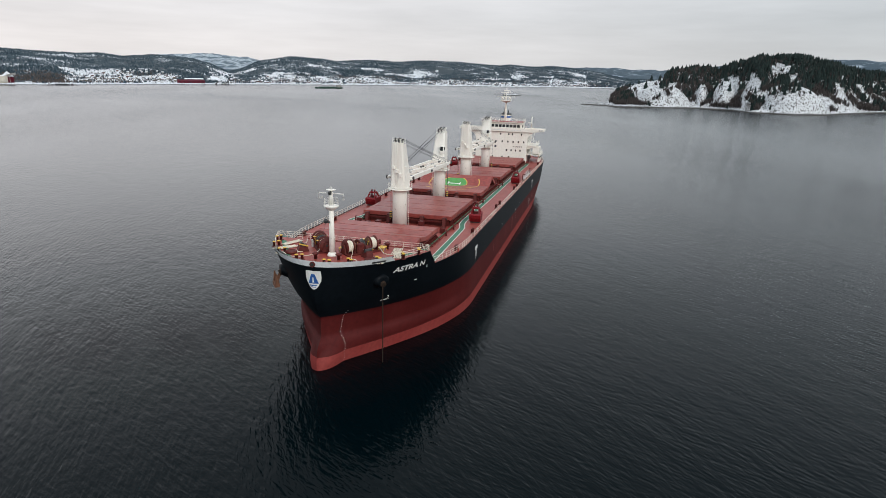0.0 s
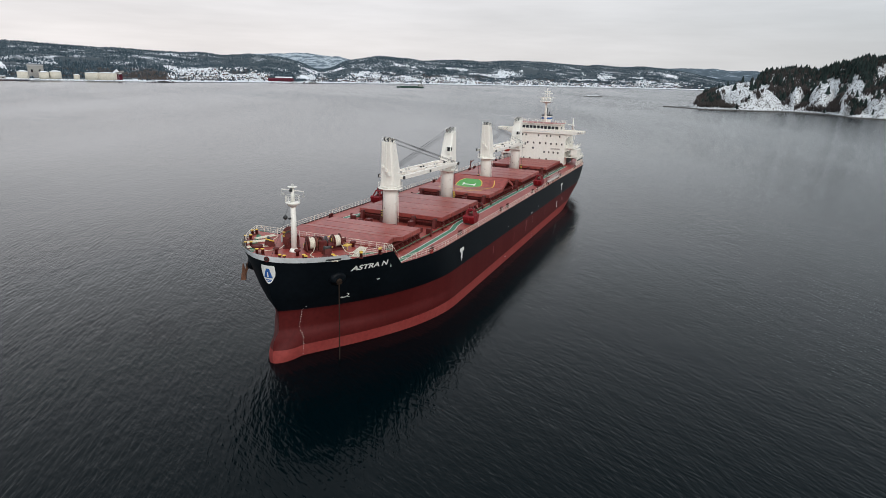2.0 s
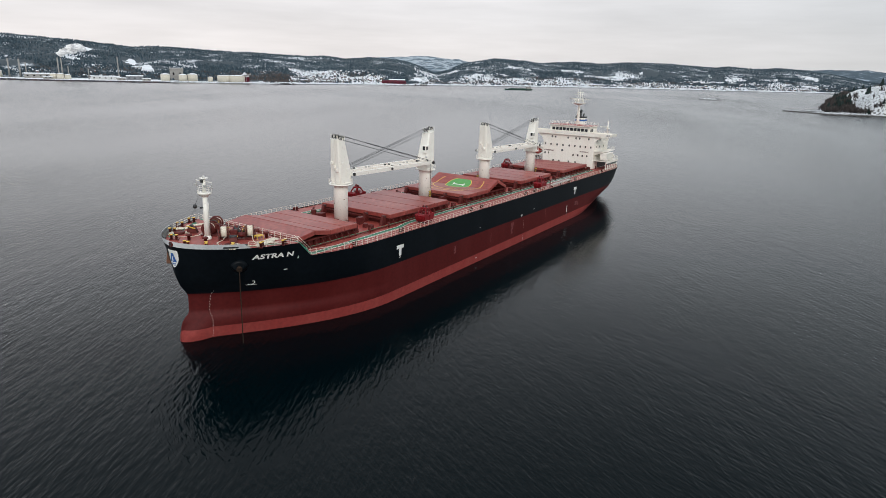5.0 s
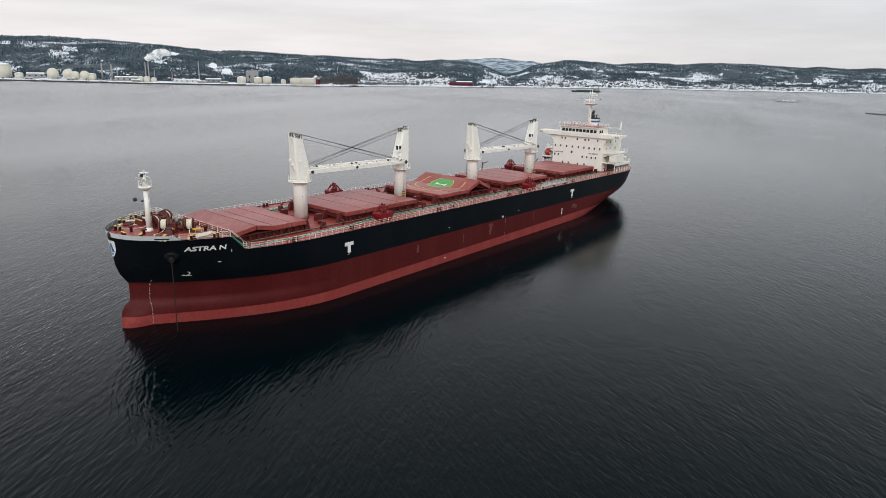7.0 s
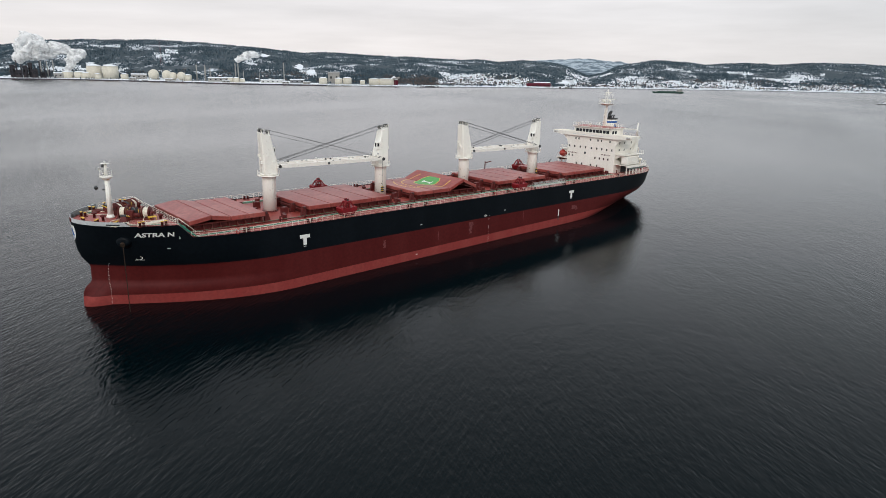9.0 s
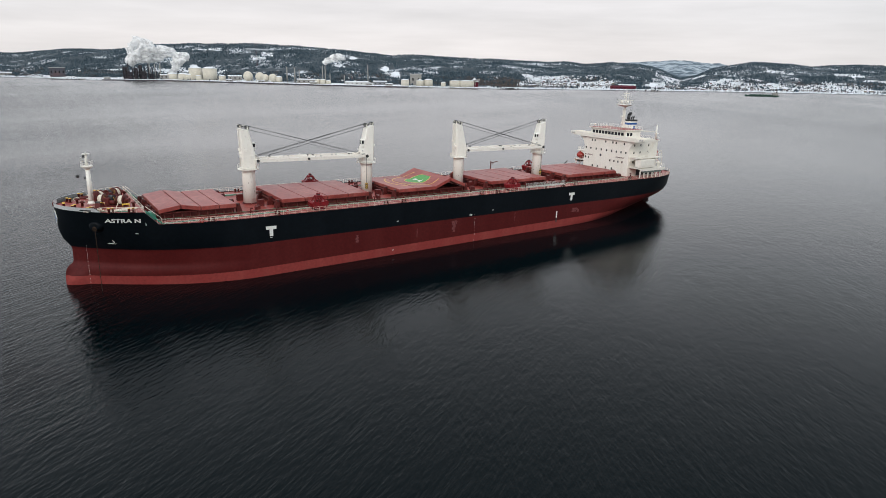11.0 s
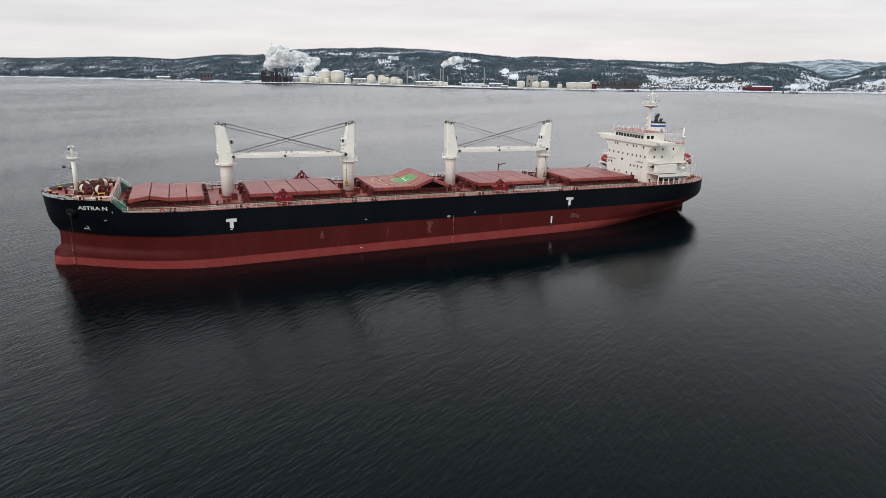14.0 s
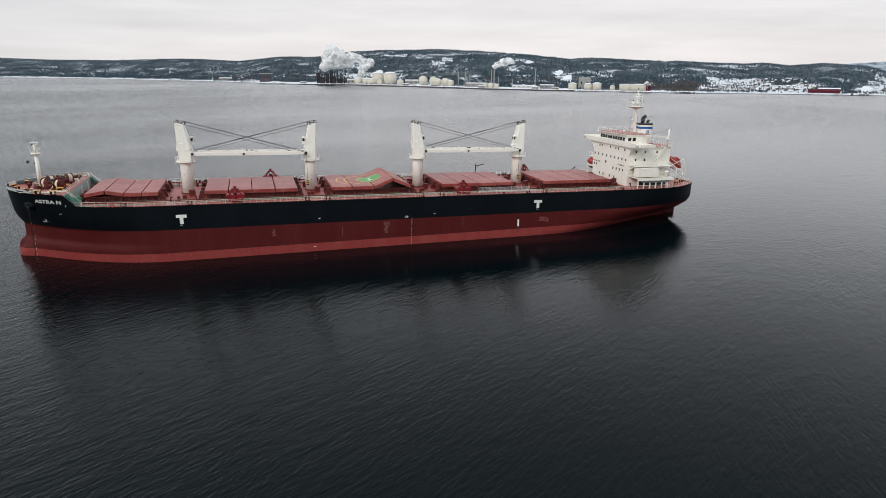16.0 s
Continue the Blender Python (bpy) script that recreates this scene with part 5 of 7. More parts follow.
for x, y in ((10.2, -0.4), (12.6, -1.6), (12.5, -6.2)):
    pl = thing("step_platform", SHIP @ pose(x, y, FORE - 0.05), "yellow step platform beside the winches", "platform", "step platforms")
    part("top", Geo().box(-0.7, 0.7, -0.5, 0.5, 0.55, 0.65), M_YELLOW, pl)
    for a in (-0.6, 0.6):
        for b in (-0.4, 0.4):
            part("leg", Geo().box(a - 0.04, a + 0.04, b - 0.04, b + 0.04, 0, 0.55), M_YELLOW, pl)
for sign in (-1, 1):
    g = Geo().strip([[(x, sign * (3.0 + 0.62 * x), FORE - 0.035), (x, sign * (3.9 + 0.62 * x), FORE - 0.035)] for x in (3.5, 5.5, 8, 10.5, 13)])
    part("forecastle_walkway", g, M_GREEN, ship)


def stem_x(y, z):
    """Where the shell at height z reaches half-breadth y."""
    a, b = lerp_table(z, STEM), 20.0
    for _ in range(40):
        m = (a + b) / 2
        a, b = (m, b) if half_breadth(m, z) < abs(y) else (a, m)
    return (a + b) / 2


# shield on the stem
em = thing("bow_emblem", SHIP, "white shield with a blue device on the stem", "emblem")


def shield_half(z, z0=13.1, z1=16.0):
    f = (z - z0) / (z1 - z0)
    return 1.16 * math.sqrt(max(0.0, min(1, f * 2.2))) * (1 - 0.06 * math.sin(f * 6.3))


def stem_patch(half, z0, z1, lift, shift=0.0, n=14):
    rows = []
    for i in range(n + 1):
        z = z0 + (z1 - z0) * i / n
        w = max(0.01, half(z))
        rows.append([(stem_x(-w + 2 * w * j / 10 + shift, z) - lift, -w + 2 * w * j / 10 + shift, z) for j in range(11)])
    return Geo().strip(rows)


part("shield", stem_patch(shield_half, 13.12, 16.0, 0.07), M_MARK, em)
part("device", stem_patch(lambda z: 0.8 - 0.36 * (z - 14.05), 14.05, 15.5, 0.09), M_BLUE, em)
part("device_gap", stem_patch(lambda z: 0.16 - 0.1 * (z - 14.05), 14.2, 15.0, 0.11), M_MARK, em)
part("wave_bar", stem_patch(lambda z: 0.55, 13.65, 13.82, 0.09), M_BLUE, em)
part("wave_bar", stem_patch(lambda z: 0.42, 13.45, 13.55, 0.09), M_BLUE, em)
part("fairlead", Geo().tube((0.35, 0, 16.98), (0.0, 0, 16.98), 0.42, seg=16), M_DKRED, ship)
part("fairlead_mouth", Geo().tube((0.02, 0, 16.98), (-0.02, 0, 16.98), 0.25, seg=14), M_DARK, ship)


def on_side(x, z, lift=0.03):
    """A point on the port shell."""
    return (x, -half_breadth(x, z) - lift, z)


def side_patch(x0, x1, z0, z1, lift=0.03, n=6):
    return Geo().strip([[on_side(x0 + (x1 - x0) * i / n, z0 + (z1 - z0) * j / 2, lift) for j in range(3)] for i in range(n + 1)])


# name and marks on the port side
me = text_mesh("ASTRA N", 0.84, 0.04)
a, b = width_of(me)
k = (14.0 - 8.0) / (b - a)
nm = part("name", mapped(me, lambda u, v: on_side(8.0 + (u - a) * k, 14.42 + v, 0.06), M_MARK, "name"), M_MARK, ship, "white ship's name on the bow")
for x, z in ((39.05, 10.65), (129.44, 10.9)):
    part("tug_mark", side_patch(x - 1.15, x + 1.15, z + 0.35, z + 1.1), M_MARK, ship, "white letter T")
    part("tug_mark", side_patch(x - 0.4, x + 0.4, z - 1.1, z + 0.35), M_MARK, ship)
    part("tug_mark", side_patch(x - 0.35, x + 0.2, z - 1.45, z - 1.33), M_MARK, ship)
part("side_mark", side_patch(123.65, 124.15, 4.98, 6.92), M_MARK, ship, "white upright stripe")
part("side_mark", side_patch(123.65, 124.1, 3.6, 4.98), M_DARK, ship)
BOW_MARKS = [(0, 4.78), (10, 4.82)]
for z0, z1, line in ((0.45, 9.1, BOW_MARKS), (1.6, 9.3, [(0, 94.0), (10, 94.0)])):
    for j in range(int((z1 - z0) / 0.3)):
        z = z0 + 0.3 * j
        x0 = lerp_table(z, line)
        part("draught_mark", side_patch(x0, x0 + (0.13 if j % 3 == 0 else 0.07), z, z + 0.07, 0.05, 1), M_MARK, ship)
g = Geo()
ring = [(92.7 + 0.32 * math.cos(t), 8.9 + 0.32 * math.sin(t)) for t in [math.pi * j / 8 for j in range(17)]]
g.strip([[on_side(x, z, 0.04), on_side(92.7 + (x - 92.7) * 0.7, 8.9 + (z - 8.9) * 0.7, 0.04)] for x, z in ring])
part("load_line_mark", g, M_MARK, ship)
part("load_line_mark", side_patch(92.2, 93.2, 8.84, 8.96, 0.05), M_MARK, ship)
g = Geo()
arc = [(8.95 + 0.55 * math.cos(t), 9.95 + 0.42 * math.sin(t)) for t in [math.pi * (0.45 - 1.25 * j / 12) for j in range(13)]]
g.strip([[on_side(x, z, 0.05), on_side(8.95 + (x - 8.95) * 0.72, 9.95 + (z - 9.95) * 0.72, 0.05)] for x, z in arc])
part("bulb_symbol", g, M_MARK, ship)
part("bulb_symbol", side_patch(8.4, 9.8, 9.47, 9.58, 0.05), M_MARK, ship)
for x, z in ((13.0, 11.9), (70.3, 9.45), (99.9, 9.45), (69.0, 2.3)):
    part("small_mark", side_patch(x, x + 0.55, z, z + 0.16, 0.04, 1), M_MARK, ship)
M_SCUFF = mat("scraped_primer", (0.17, 0.045, 0.045), 0.7, var=(0.075, 0.012, 0.013), scale=2.6, amount=1.0, fine=6.0)
rnd = random.Random(12)
for x, z, w, h in ((87.4, 6.4, 1.0, 3.0), (88.0, 7.4, 0.8, 1.0), (131.0, 6.7, 2.2, 1.2), (132.6, 6.3, 1.0, 1.0), (76.2, 5.9, 0.22, 2.2), (108.0, 6.9, 0.2, 2.6), (59.6, 6.4, 0.7, 1.8)):
    rows = []
    for i in range(9):
        zz = z - h / 2 + h * i / 8
        c, ww = x + rnd.uniform(-0.25, 0.25) * w, w * rnd.uniform(0.25, 0.6)
        rows.append([on_side(c - ww, zz, 0.025), on_side(c + ww, zz, 0.025)])
    part("scraped_patch", Geo().strip(rows), M_SCUFF, ship)
for s in (-1, 1):
    g = Geo()
    x0 = 5.0
    rows = [[(x0 - 0.9 + 0.3 * i, s * (half_breadth(x0 - 0.9 + 0.3 * i, z) + 0.03), z) for z in (16.72, 17.0)] for i in range(7)]
    part("mooring_port", g.strip(rows), M_DARK, ship)

M_CHAIN = mat("chain_steel", (0.032, 0.022, 0.017), 0.9, var=(0.05, 0.03, 0.018), scale=2.0, spec=0.1)
# anchors
for s in (-1, 1):
    bx = 6.7
    by = s * half_breadth(bx, 13.25)
    out = Vector((-0.62, s * 0.78, 0)).normalized()
    bs = thing("anchor_bolster", SHIP @ pose(bx, by, 13.25, 0, 0, math.degrees(math.atan2(out.y, out.x))), "black anchor bolster standing out from the bow", "bolster", "anchor bolsters")
    part("collar", Geo().rings([[(-0.8, 1.5 * math.cos(t), 1.25 * math.sin(t)) for t in [math.pi * j / 8 for j in range(16)]], [(0.75, 1.15 * math.cos(t), 0.35 + 0.85 * math.sin(t)) for t in [math.pi * j / 8 for j in range(16)]], [(0.8, 0.7 * math.cos(t), 0.3 + 0.5 * math.sin(t)) for t in [math.pi * j / 8 for j in range(16)]]], smooth=True), M_BLACK, bs)
    part("pipe_mouth", Geo().tube((0.6, 0, -0.1), (0.95, 0, -0.25), 0.5, 0.45, seg=12), M_CHAIN, bs)
base = Vector((6.7, half_breadth(6.7, 13.25), 13.25)) + Vector((-0.62, 0.78, 0)).normalized() * 1.2
an = thing("anchor", SHIP @ pose(base.x, base.y, 12.5, 0, 0, 128), "rust-red stockless anchor housed at the hawse", "anchor")
part("shank", Geo().beam((-0.6, 0, 1.2), (0.25, 0, -1.1), 0.35, 0.4), M_RUST, an)
part("crown", Geo().box(-0.1, 0.7, -1.0, 1.0, -1.5, -0.9), M_RUST, an)
for y in (-0.95, 0.95):
    part("fluke", Geo().hexa([(-0.1, y - 0.28, -1.4), (0.6, y - 0.28, -1.4), (0.6, y + 0.28, -1.4), (-0.1, y + 0.28, -1.4), (0.25, y - 0.08, 0.7), (0.45, y - 0.08, 0.7), (0.45, y + 0.08, 0.7), (0.25, y + 0.08, 0.7)]), M_RUST, an)
ch = thing("anchor_chain", SHIP, "dark rusty anchor chain running straight down into the water", "chain")
cb = Vector((6.7, -half_breadth(6.7, 13.25), 13.25)) + Vector((-0.62, -0.78, 0)).normalized() * 0.7
for j in range(46):
    z = 12.9 - j * 0.31
    link = Geo()
    w = 0.07
    if j % 2:
        link.box(cb.x - w, cb.x + w, cb.y - 0.05, cb.y + 0.05, z - 0.22, z + 0.2)
    else:
        link.box(cb.x - 0.05, cb.x + 0.05, cb.y - w, cb.y + w, z - 0.22, z + 0.2)
    part("link", link, M_CHAIN, ch)

# rudder under the counter
part("rudder", Geo().rings([[(181.0, 0, -3), (182.4, -0.45, -3), (185.6, 0, -3), (182.4, 0.45, -3)], [(181.2, 0, 5.2), (182.4, -0.45, 5.2), (185.8, 0, 5.2), (182.4, 0.45, 5.2)]]), M_RED, ship)
part("stern_frame", Geo().box(177.6, 179.6, -0.45, 0.45, -3, 4.6), M_DARK, ship)

# ---------------------------------------------------------------- grabs and deck gear
def grab(x, y, yaw):
    t = thing("cargo_grab", SHIP @ pose(x, y, DECK, 0, 0, yaw), "bright red clamshell cargo grab standing on deck", "cargo grab", "cargo grabs")
    for s in (-1, 1):
        g = Geo()
        prof = [(0.05, 0.3), (1.35, 0.3), (1.85, 1.0), (2.05, 1.75), (1.7, 2.05), (0.05, 1.75)]
        g.rings([[(s * px, -1.2, pz) for px, pz in prof], [(s * px, 1.2, pz) for px, pz in prof]])
        sh = part("shell", g, M_GRAB, t)
        for k in range(3):
            part("rib", Geo().beam((s * 1.88, -0.8 + 0.8 * k, 0.9), (s * 2.1, -0.8 + 0.8 * k, 1.75), 0.1, 0.12), M_GRAB, sh)
        for y0 in (-0.85, 0.85):
            part("arm", Geo().beam((s * 1.35, y0, 1.9), (s * 0.55, y0 * 0.7, 3.1), 0.2, 0.26), M_GRAB, t)
            part("brace", Geo().beam((s * 0.3, y0 * 0.8, 1.7), (s * 0.5, y0 * 0.7, 3.0), 0.14, 0.16), M_GRAB, t)
    part("head", Geo().bevel_box(-0.65, 0.65, -0.72, 0.72, 2.95, 3.3, 0.08), M_GRAB, t)
    part("lower_block", Geo().bevel_box(-0.42, 0.42, -0.5, 0.5, 1.6, 2.3, 0.08), M_DKRED, t)
    for y0 in (-0.35, 0.35):
        part("head_lug", Geo().box(-0.3, 0.3, y0 - 0.05, y0 + 0.05, 3.3, 3.75), M_GRAB, t)
        part("sheave", Geo().tube((0, y0 - 0.12, 3.4), (0, y0 + 0.12, 3.4), 0.24, seg=12), M_DARK, t)
    for q in (-1.0, 1.0):
        part("skid", Geo().box(q - 0.2, q + 0.2, -1.0, 1.0, 0, 0.3), M_DARK, t)


grab(51.2, -13.4, 4)
grab(60.4, 13.6, -3)
grab(108.6, -13.6, 2)
grab(137.6, 12.6, 5)

rnd = random.Random(3)
for cx in CRANE_X + [158.8]:
    for s in (-1, 1):
        # stowed gear beside each crane: hydraulic cabinets, access hatches, vents
        for dx, dy, w, d, h in ((-1.2, 4.2, 1.4, 1.0, 1.5), (0.4, 7.0, 0.9, 0.9, 0.8), (1.5, 9.4, 0.6, 1.1, 1.1)):
            if cx > 160 and dy < 8:
                continue
            solo("deck_locker", Geo().bevel_box(-w / 2, w / 2, -d / 2, d / 2, 0, h, 0.06), M_DKRED, SHIP @ pose(cx + dx * s, s * dy, DECK), "dark red steel deck locker between hatches", "locker", "deck lockers")
        if cx < 160:
            for dx, dy in ((-3.2, 10.6), (2.6, 10.7)):
                solo("goose_neck_vent", Geo().tube((0, 0, 0), (0, 0, 1.1), 0.16, seg=8).tube((0, 0, 1.05), (0.5, 0, 1.0), 0.16, seg=8), M_DKRED, SHIP @ pose(cx + dx, s * dy, DECK, 0, 0, rnd.choice((0, 90, 180))), "dark red goose-neck vent pipe", "vent", "goose-neck vents")
for i, (a, b) in enumerate(HATCH):
    for x, out in ((a, -1), (b, 1)):
        for y in (-8.4, -3.6, 3.6, 8.4):
            st = thing("cover_bracket", SHIP @ pose(x + out * 0.2, y, DECK, 0, 0, 0 if out > 0 else 180), "dark red hinge pedestal at the end of a hatch cover", "bracket", "hinge pedestals")
            part("pedestal", Geo().hexa([(0, -0.35, 0), (1.3, -0.35, 0), (1.3, 0.35, 0), (0, 0.35, 0), (0, -0.3, 2.0), (0.75, -0.3, 2.0), (0.75, 0.3, 2.0), (0, 0.3, 2.0)]), M_DKRED, st)
            part("hinge_pin", Geo().tube((0.4, -0.5, 1.75), (0.4, 0.5, 1.75), 0.14, seg=8), M_DARK, st)
        g = Geo().box(x + min(0, out * 0.5), x + max(0, out * 0.5), -8.0, 8.0, 14.7, 14.95)
        solo("end_beam", g, M_DKRED, SHIP, "dark red steel beam across the end of a hatch", "beam", "hatch end beams")
# pipes along the deck
for s in (-1, 1):
    for k, y in enumerate((9.95, 10.2)):
        solo("deck_pipe", Geo().tube((18, s * y, DECK + 0.25), (158, s * y, DECK + 0.25), 0.11, seg=8), M_DKRED if k else M_GREEN, SHIP, "long pipe running along the deck beside the hatches", "pipe", "deck pipes")

gw = thing("accommodation_ladder", SHIP, "grey aluminium accommodation ladder stowed along the rail", "gangway")
part("tread_frame", Geo().box(112.5, 126.8, -15.75, -15.05, DECK + 0.75, DECK + 0.95), M_LAMP, gw)
for y in (-15.75, -15.05):
    rail("handrail", [(112.5, y, DECK + 0.95), (126.8, y, DECK + 0.95)], gw, 0.95, 1.0, M_LAMP, 0.03)
for x in (113.2, 119.6, 126.2):
    part("support", Geo().box(x - 0.1, x + 0.1, -15.7, -15.1, DECK, DECK + 0.75), M_DKRED, gw)
for x in (112.0, 127.4):
    part("hoist_frame", Geo().tube((x, -15.2, DECK), (x, -15.2, DECK + 2.3), 0.1, seg=6).tube((x, -15.2, DECK + 2.3), (x, -16.0, DECK + 2.3), 0.1, seg=6), M_DKRED, gw)

dv = thing("hose_davit", SHIP @ pose(121.4, 12.6, DECK), "dark red hose-handling davit by the starboard rail", "davit")
part("post", Geo().tube((0, 0, 0), (0, 0, 4.1), 0.16, seg=8), M_DKRED, dv)
part("boom", Geo().beam((0, 0, 3.6), (2.6, -0.2, 4.0), 0.18, 0.2), M_DKRED, dv)
part("brace", Geo().tube((0, 0, 2.6), (1.2, -0.1, 3.75), 0.06, seg=5), M_DKRED, dv)
dv2 = thing("stores_davit", SHIP @ pose(154.4, 13.2, DECK), "dark leaning davit on the starboard deck", "davit")
part("post", Geo().tube((0, 0, 0), (0, 0, 1.4), 0.2, seg=8), M_DARK, dv2)
part("boom", Geo().beam((0, 0, 1.3), (1.7, 0, 2.5), 0.2, 0.24), M_DARK, dv2)
for x in (24.9, 43.0, 96.4, 106.0):
    st = thing("life_ring", SHIP @ pose(x, -15.8, DECK + 0.55), "orange lifebuoy hung on the deck rail", "lifebuoy", "lifebuoys")
    part("ring", Geo().rings([[((0.38 + 0.09 * math.cos(u)) * math.cos(t), 0.09 * math.sin(u), (0.38 + 0.09 * math.cos(u)) * math.sin(t)) for u in [math.pi * j / 3 for j in range(6)]] for t in [math.pi * k / 8 for k in range(17)]], caps=False, smooth=True), M_ORANGE, st)

# ---------------------------------------------------------------- far shore
CEN = (0.0, -120.0)
SHORE = [(-14, 2359), (-8, 2286), (-2, 2164), (4, 2009), (10, 1916), (16, 1808), (22, 1741), (28, 1664), (34, 1592), (40, 1516), (46, 1464), (52, 1406), (58, 1409), (64, 1415), (70, 1471), (76, 1598), (82, 1742), (88, 1790), (94, 2117), (100, 2422), (106, 2783), (112, 2950), (124, 3150)]
BEAR = [(-14, -2.23), (-8, -2.43), (-2, -2.54), (4, -2.58), (10, -2.67), (16, -2.74), (22, -2.77), (28, -2.72), (34, -2.6), (40, -2.59), (46, -2.61), (52, -2.61), (58, -2.66), (64, -2.73), (70, -2.88), (76, -3.03), (82, -3.16), (88, -3.28), (94, -3.41), (100, -3.55), (106, -3.85), (112, -4.0), (124, -4.2)]
INLAND = 1.35
RIDGE = [(-13.7, 31), (2.3, 24), (3.6, 27), (5.6, 48), (7.1, 58), (9.8, 70), (11.1, 65), (13.6, 72), (14.6, 66), (18.7, 76), (21.2, 78), (23.4, 70), (26.0, 73), (29.1, 68), (30.3, 74), (32.9, 80), (34.2, 71), (35.9, 56), (37.1, 32), (38.3, 21), (39.6, 44), (40.9, 60), (42.3, 65), (43.9, 70), (46.1, 64), (47.8, 71), (49.3, 66), (52.3, 70), (55.1, 74), (58.4, 80), (61.2, 84), (63.2, 81), (66.9, 94), (70.7, 105), (74.6, 116), (78.9, 112), (83.0, 107), (85.9, 87), (89.3, 84), (92.6, 69), (96.5, 79), (99.0, 79), (102.5, 73), (106.0, 73), (112.1, 83), (124, 88)]


def polar(az, r, z=0.0):
    az += lerp_table(az, BEAR)
    return (CEN[0] + r * math.cos(radians(az)), CEN[1] + r * math.sin(radians(az)), z)


def shore(az, d):
    """Distance of a place d steps inland."""
    return lerp_table(az, SHORE) + INLAND * d


def land_height(az, d):
    """Height above the sea, d metres inland."""
    ridge = lerp_table(az, RIDGE) + 1.5 * noise.fractal(Vector((az * 0.9, 0.5, 9.1)), 1.0, 2.0, 3)
    p = polar(az, shore(az, d))
    big = noise.fractal(Vector((p[0] * 0.0031, p[1] * 0.0031, 3.1)), 1.0, 2.0, 4)
    fine = noise.fractal(Vector((p[0] * 0.012, p[1] * 0.012, 7.7)), 0.9, 2.1, 4)
    if d < 45:
        return -1.5 + 3.9 * min(1, d / 8) + 0.02 * d
    f = min(1.0, (d - 45) / 555)
    rise = f * f * (3 - 2 * f) * 0.55 + f * 0.45
    z = 3.3 + (ridge - 6) * rise * (1 + 0.45 * big * (1 - f)) + big * 17 * f * (1 - 0.88 * f) + fine * 2.6 * f * (1.3 - f)
    if d > 600:
        z -= (d - 600) * 0.03
    return z


def open_ground(az, d):
    """Shore strip, town and yards: snowed fields instead of forest."""
    x, y, _z = polar(az, shore(az, d))
    k = noise.fractal(Vector((x * 0.008, y * 0.008, 41.0)), 1.0, 2.0, 3)
    if d < 26:
        return True
    if az < 29.5:
        return 7 < az and (d < 150 + 200 * k or d < 380 and k > 0.34)
    if az < 37.8:
        return d < 225 + 190 * k or d < 430 and k > 0.3
    if az < 41.3:
        return d < 330 + 200 * k and abs(az - 39.2) < 1.3 + 0.8 * k
    if az < 51.5:
        return d < (210 if az > 43.2 else 70) + 110 * k
    if az < 62:
        return d < 45 + 20 * k
    if az < 92:
        return d < 75 + 60 * k or (170 < d < 420 and k > 0.42)
    return d < 60 + 60 * k


g = Geo()
DS = [0, 4, 8, 20, 32, 45, 60, 75, 92, 110, 130, 150, 170, 190, 212, 235, 257, 280, 305, 330, 380, 430, 480, 530, 580, 620, 680, 760, 900, 1100]
AZ = [-14 + 138 * k / 420 for k in range(421)]
g.strip([[polar(a, shore(a, d), land_height(a, d)) for d in DS] for a in AZ], mi=lambda a, k: 1 if open_ground(AZ[a], DS[k] + 5) else 0, smooth=True)
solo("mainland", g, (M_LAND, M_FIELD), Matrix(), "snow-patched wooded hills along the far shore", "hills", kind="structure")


def far_ridge(a0, a1, r, peaks, material):
    g = Geo()
    rows = []
    for k in range(121):
        a = a0 + (a1 - a0) * k / 120
        h = lerp_table(a, peaks) + 6 * noise.fractal(Vector((a * 1.1, r * 0.01, 1.3)), 1.0, 2.0, 4)
        rows.append([polar(a, r - 500, 0), polar(a, r - 250, h * 0.6), polar(a, r, h), polar(a, r + 300, h * 0.8)])
    g.strip(rows, smooth=True)
    return solo("distant_hills", g, material, Matrix(), "snow-dusted hills beyond the valley, blue haze put into their colour", "hills", kind="structure")


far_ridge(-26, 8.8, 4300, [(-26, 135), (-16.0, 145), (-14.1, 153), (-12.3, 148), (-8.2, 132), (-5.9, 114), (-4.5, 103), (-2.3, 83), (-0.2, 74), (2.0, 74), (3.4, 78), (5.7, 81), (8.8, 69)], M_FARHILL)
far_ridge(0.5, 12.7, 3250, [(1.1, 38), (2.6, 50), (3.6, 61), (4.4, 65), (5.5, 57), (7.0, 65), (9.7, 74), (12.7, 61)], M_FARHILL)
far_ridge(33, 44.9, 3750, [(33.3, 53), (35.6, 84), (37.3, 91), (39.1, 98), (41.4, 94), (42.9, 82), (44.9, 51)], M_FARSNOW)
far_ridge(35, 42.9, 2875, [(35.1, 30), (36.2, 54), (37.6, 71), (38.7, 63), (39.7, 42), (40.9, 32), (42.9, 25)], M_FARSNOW)


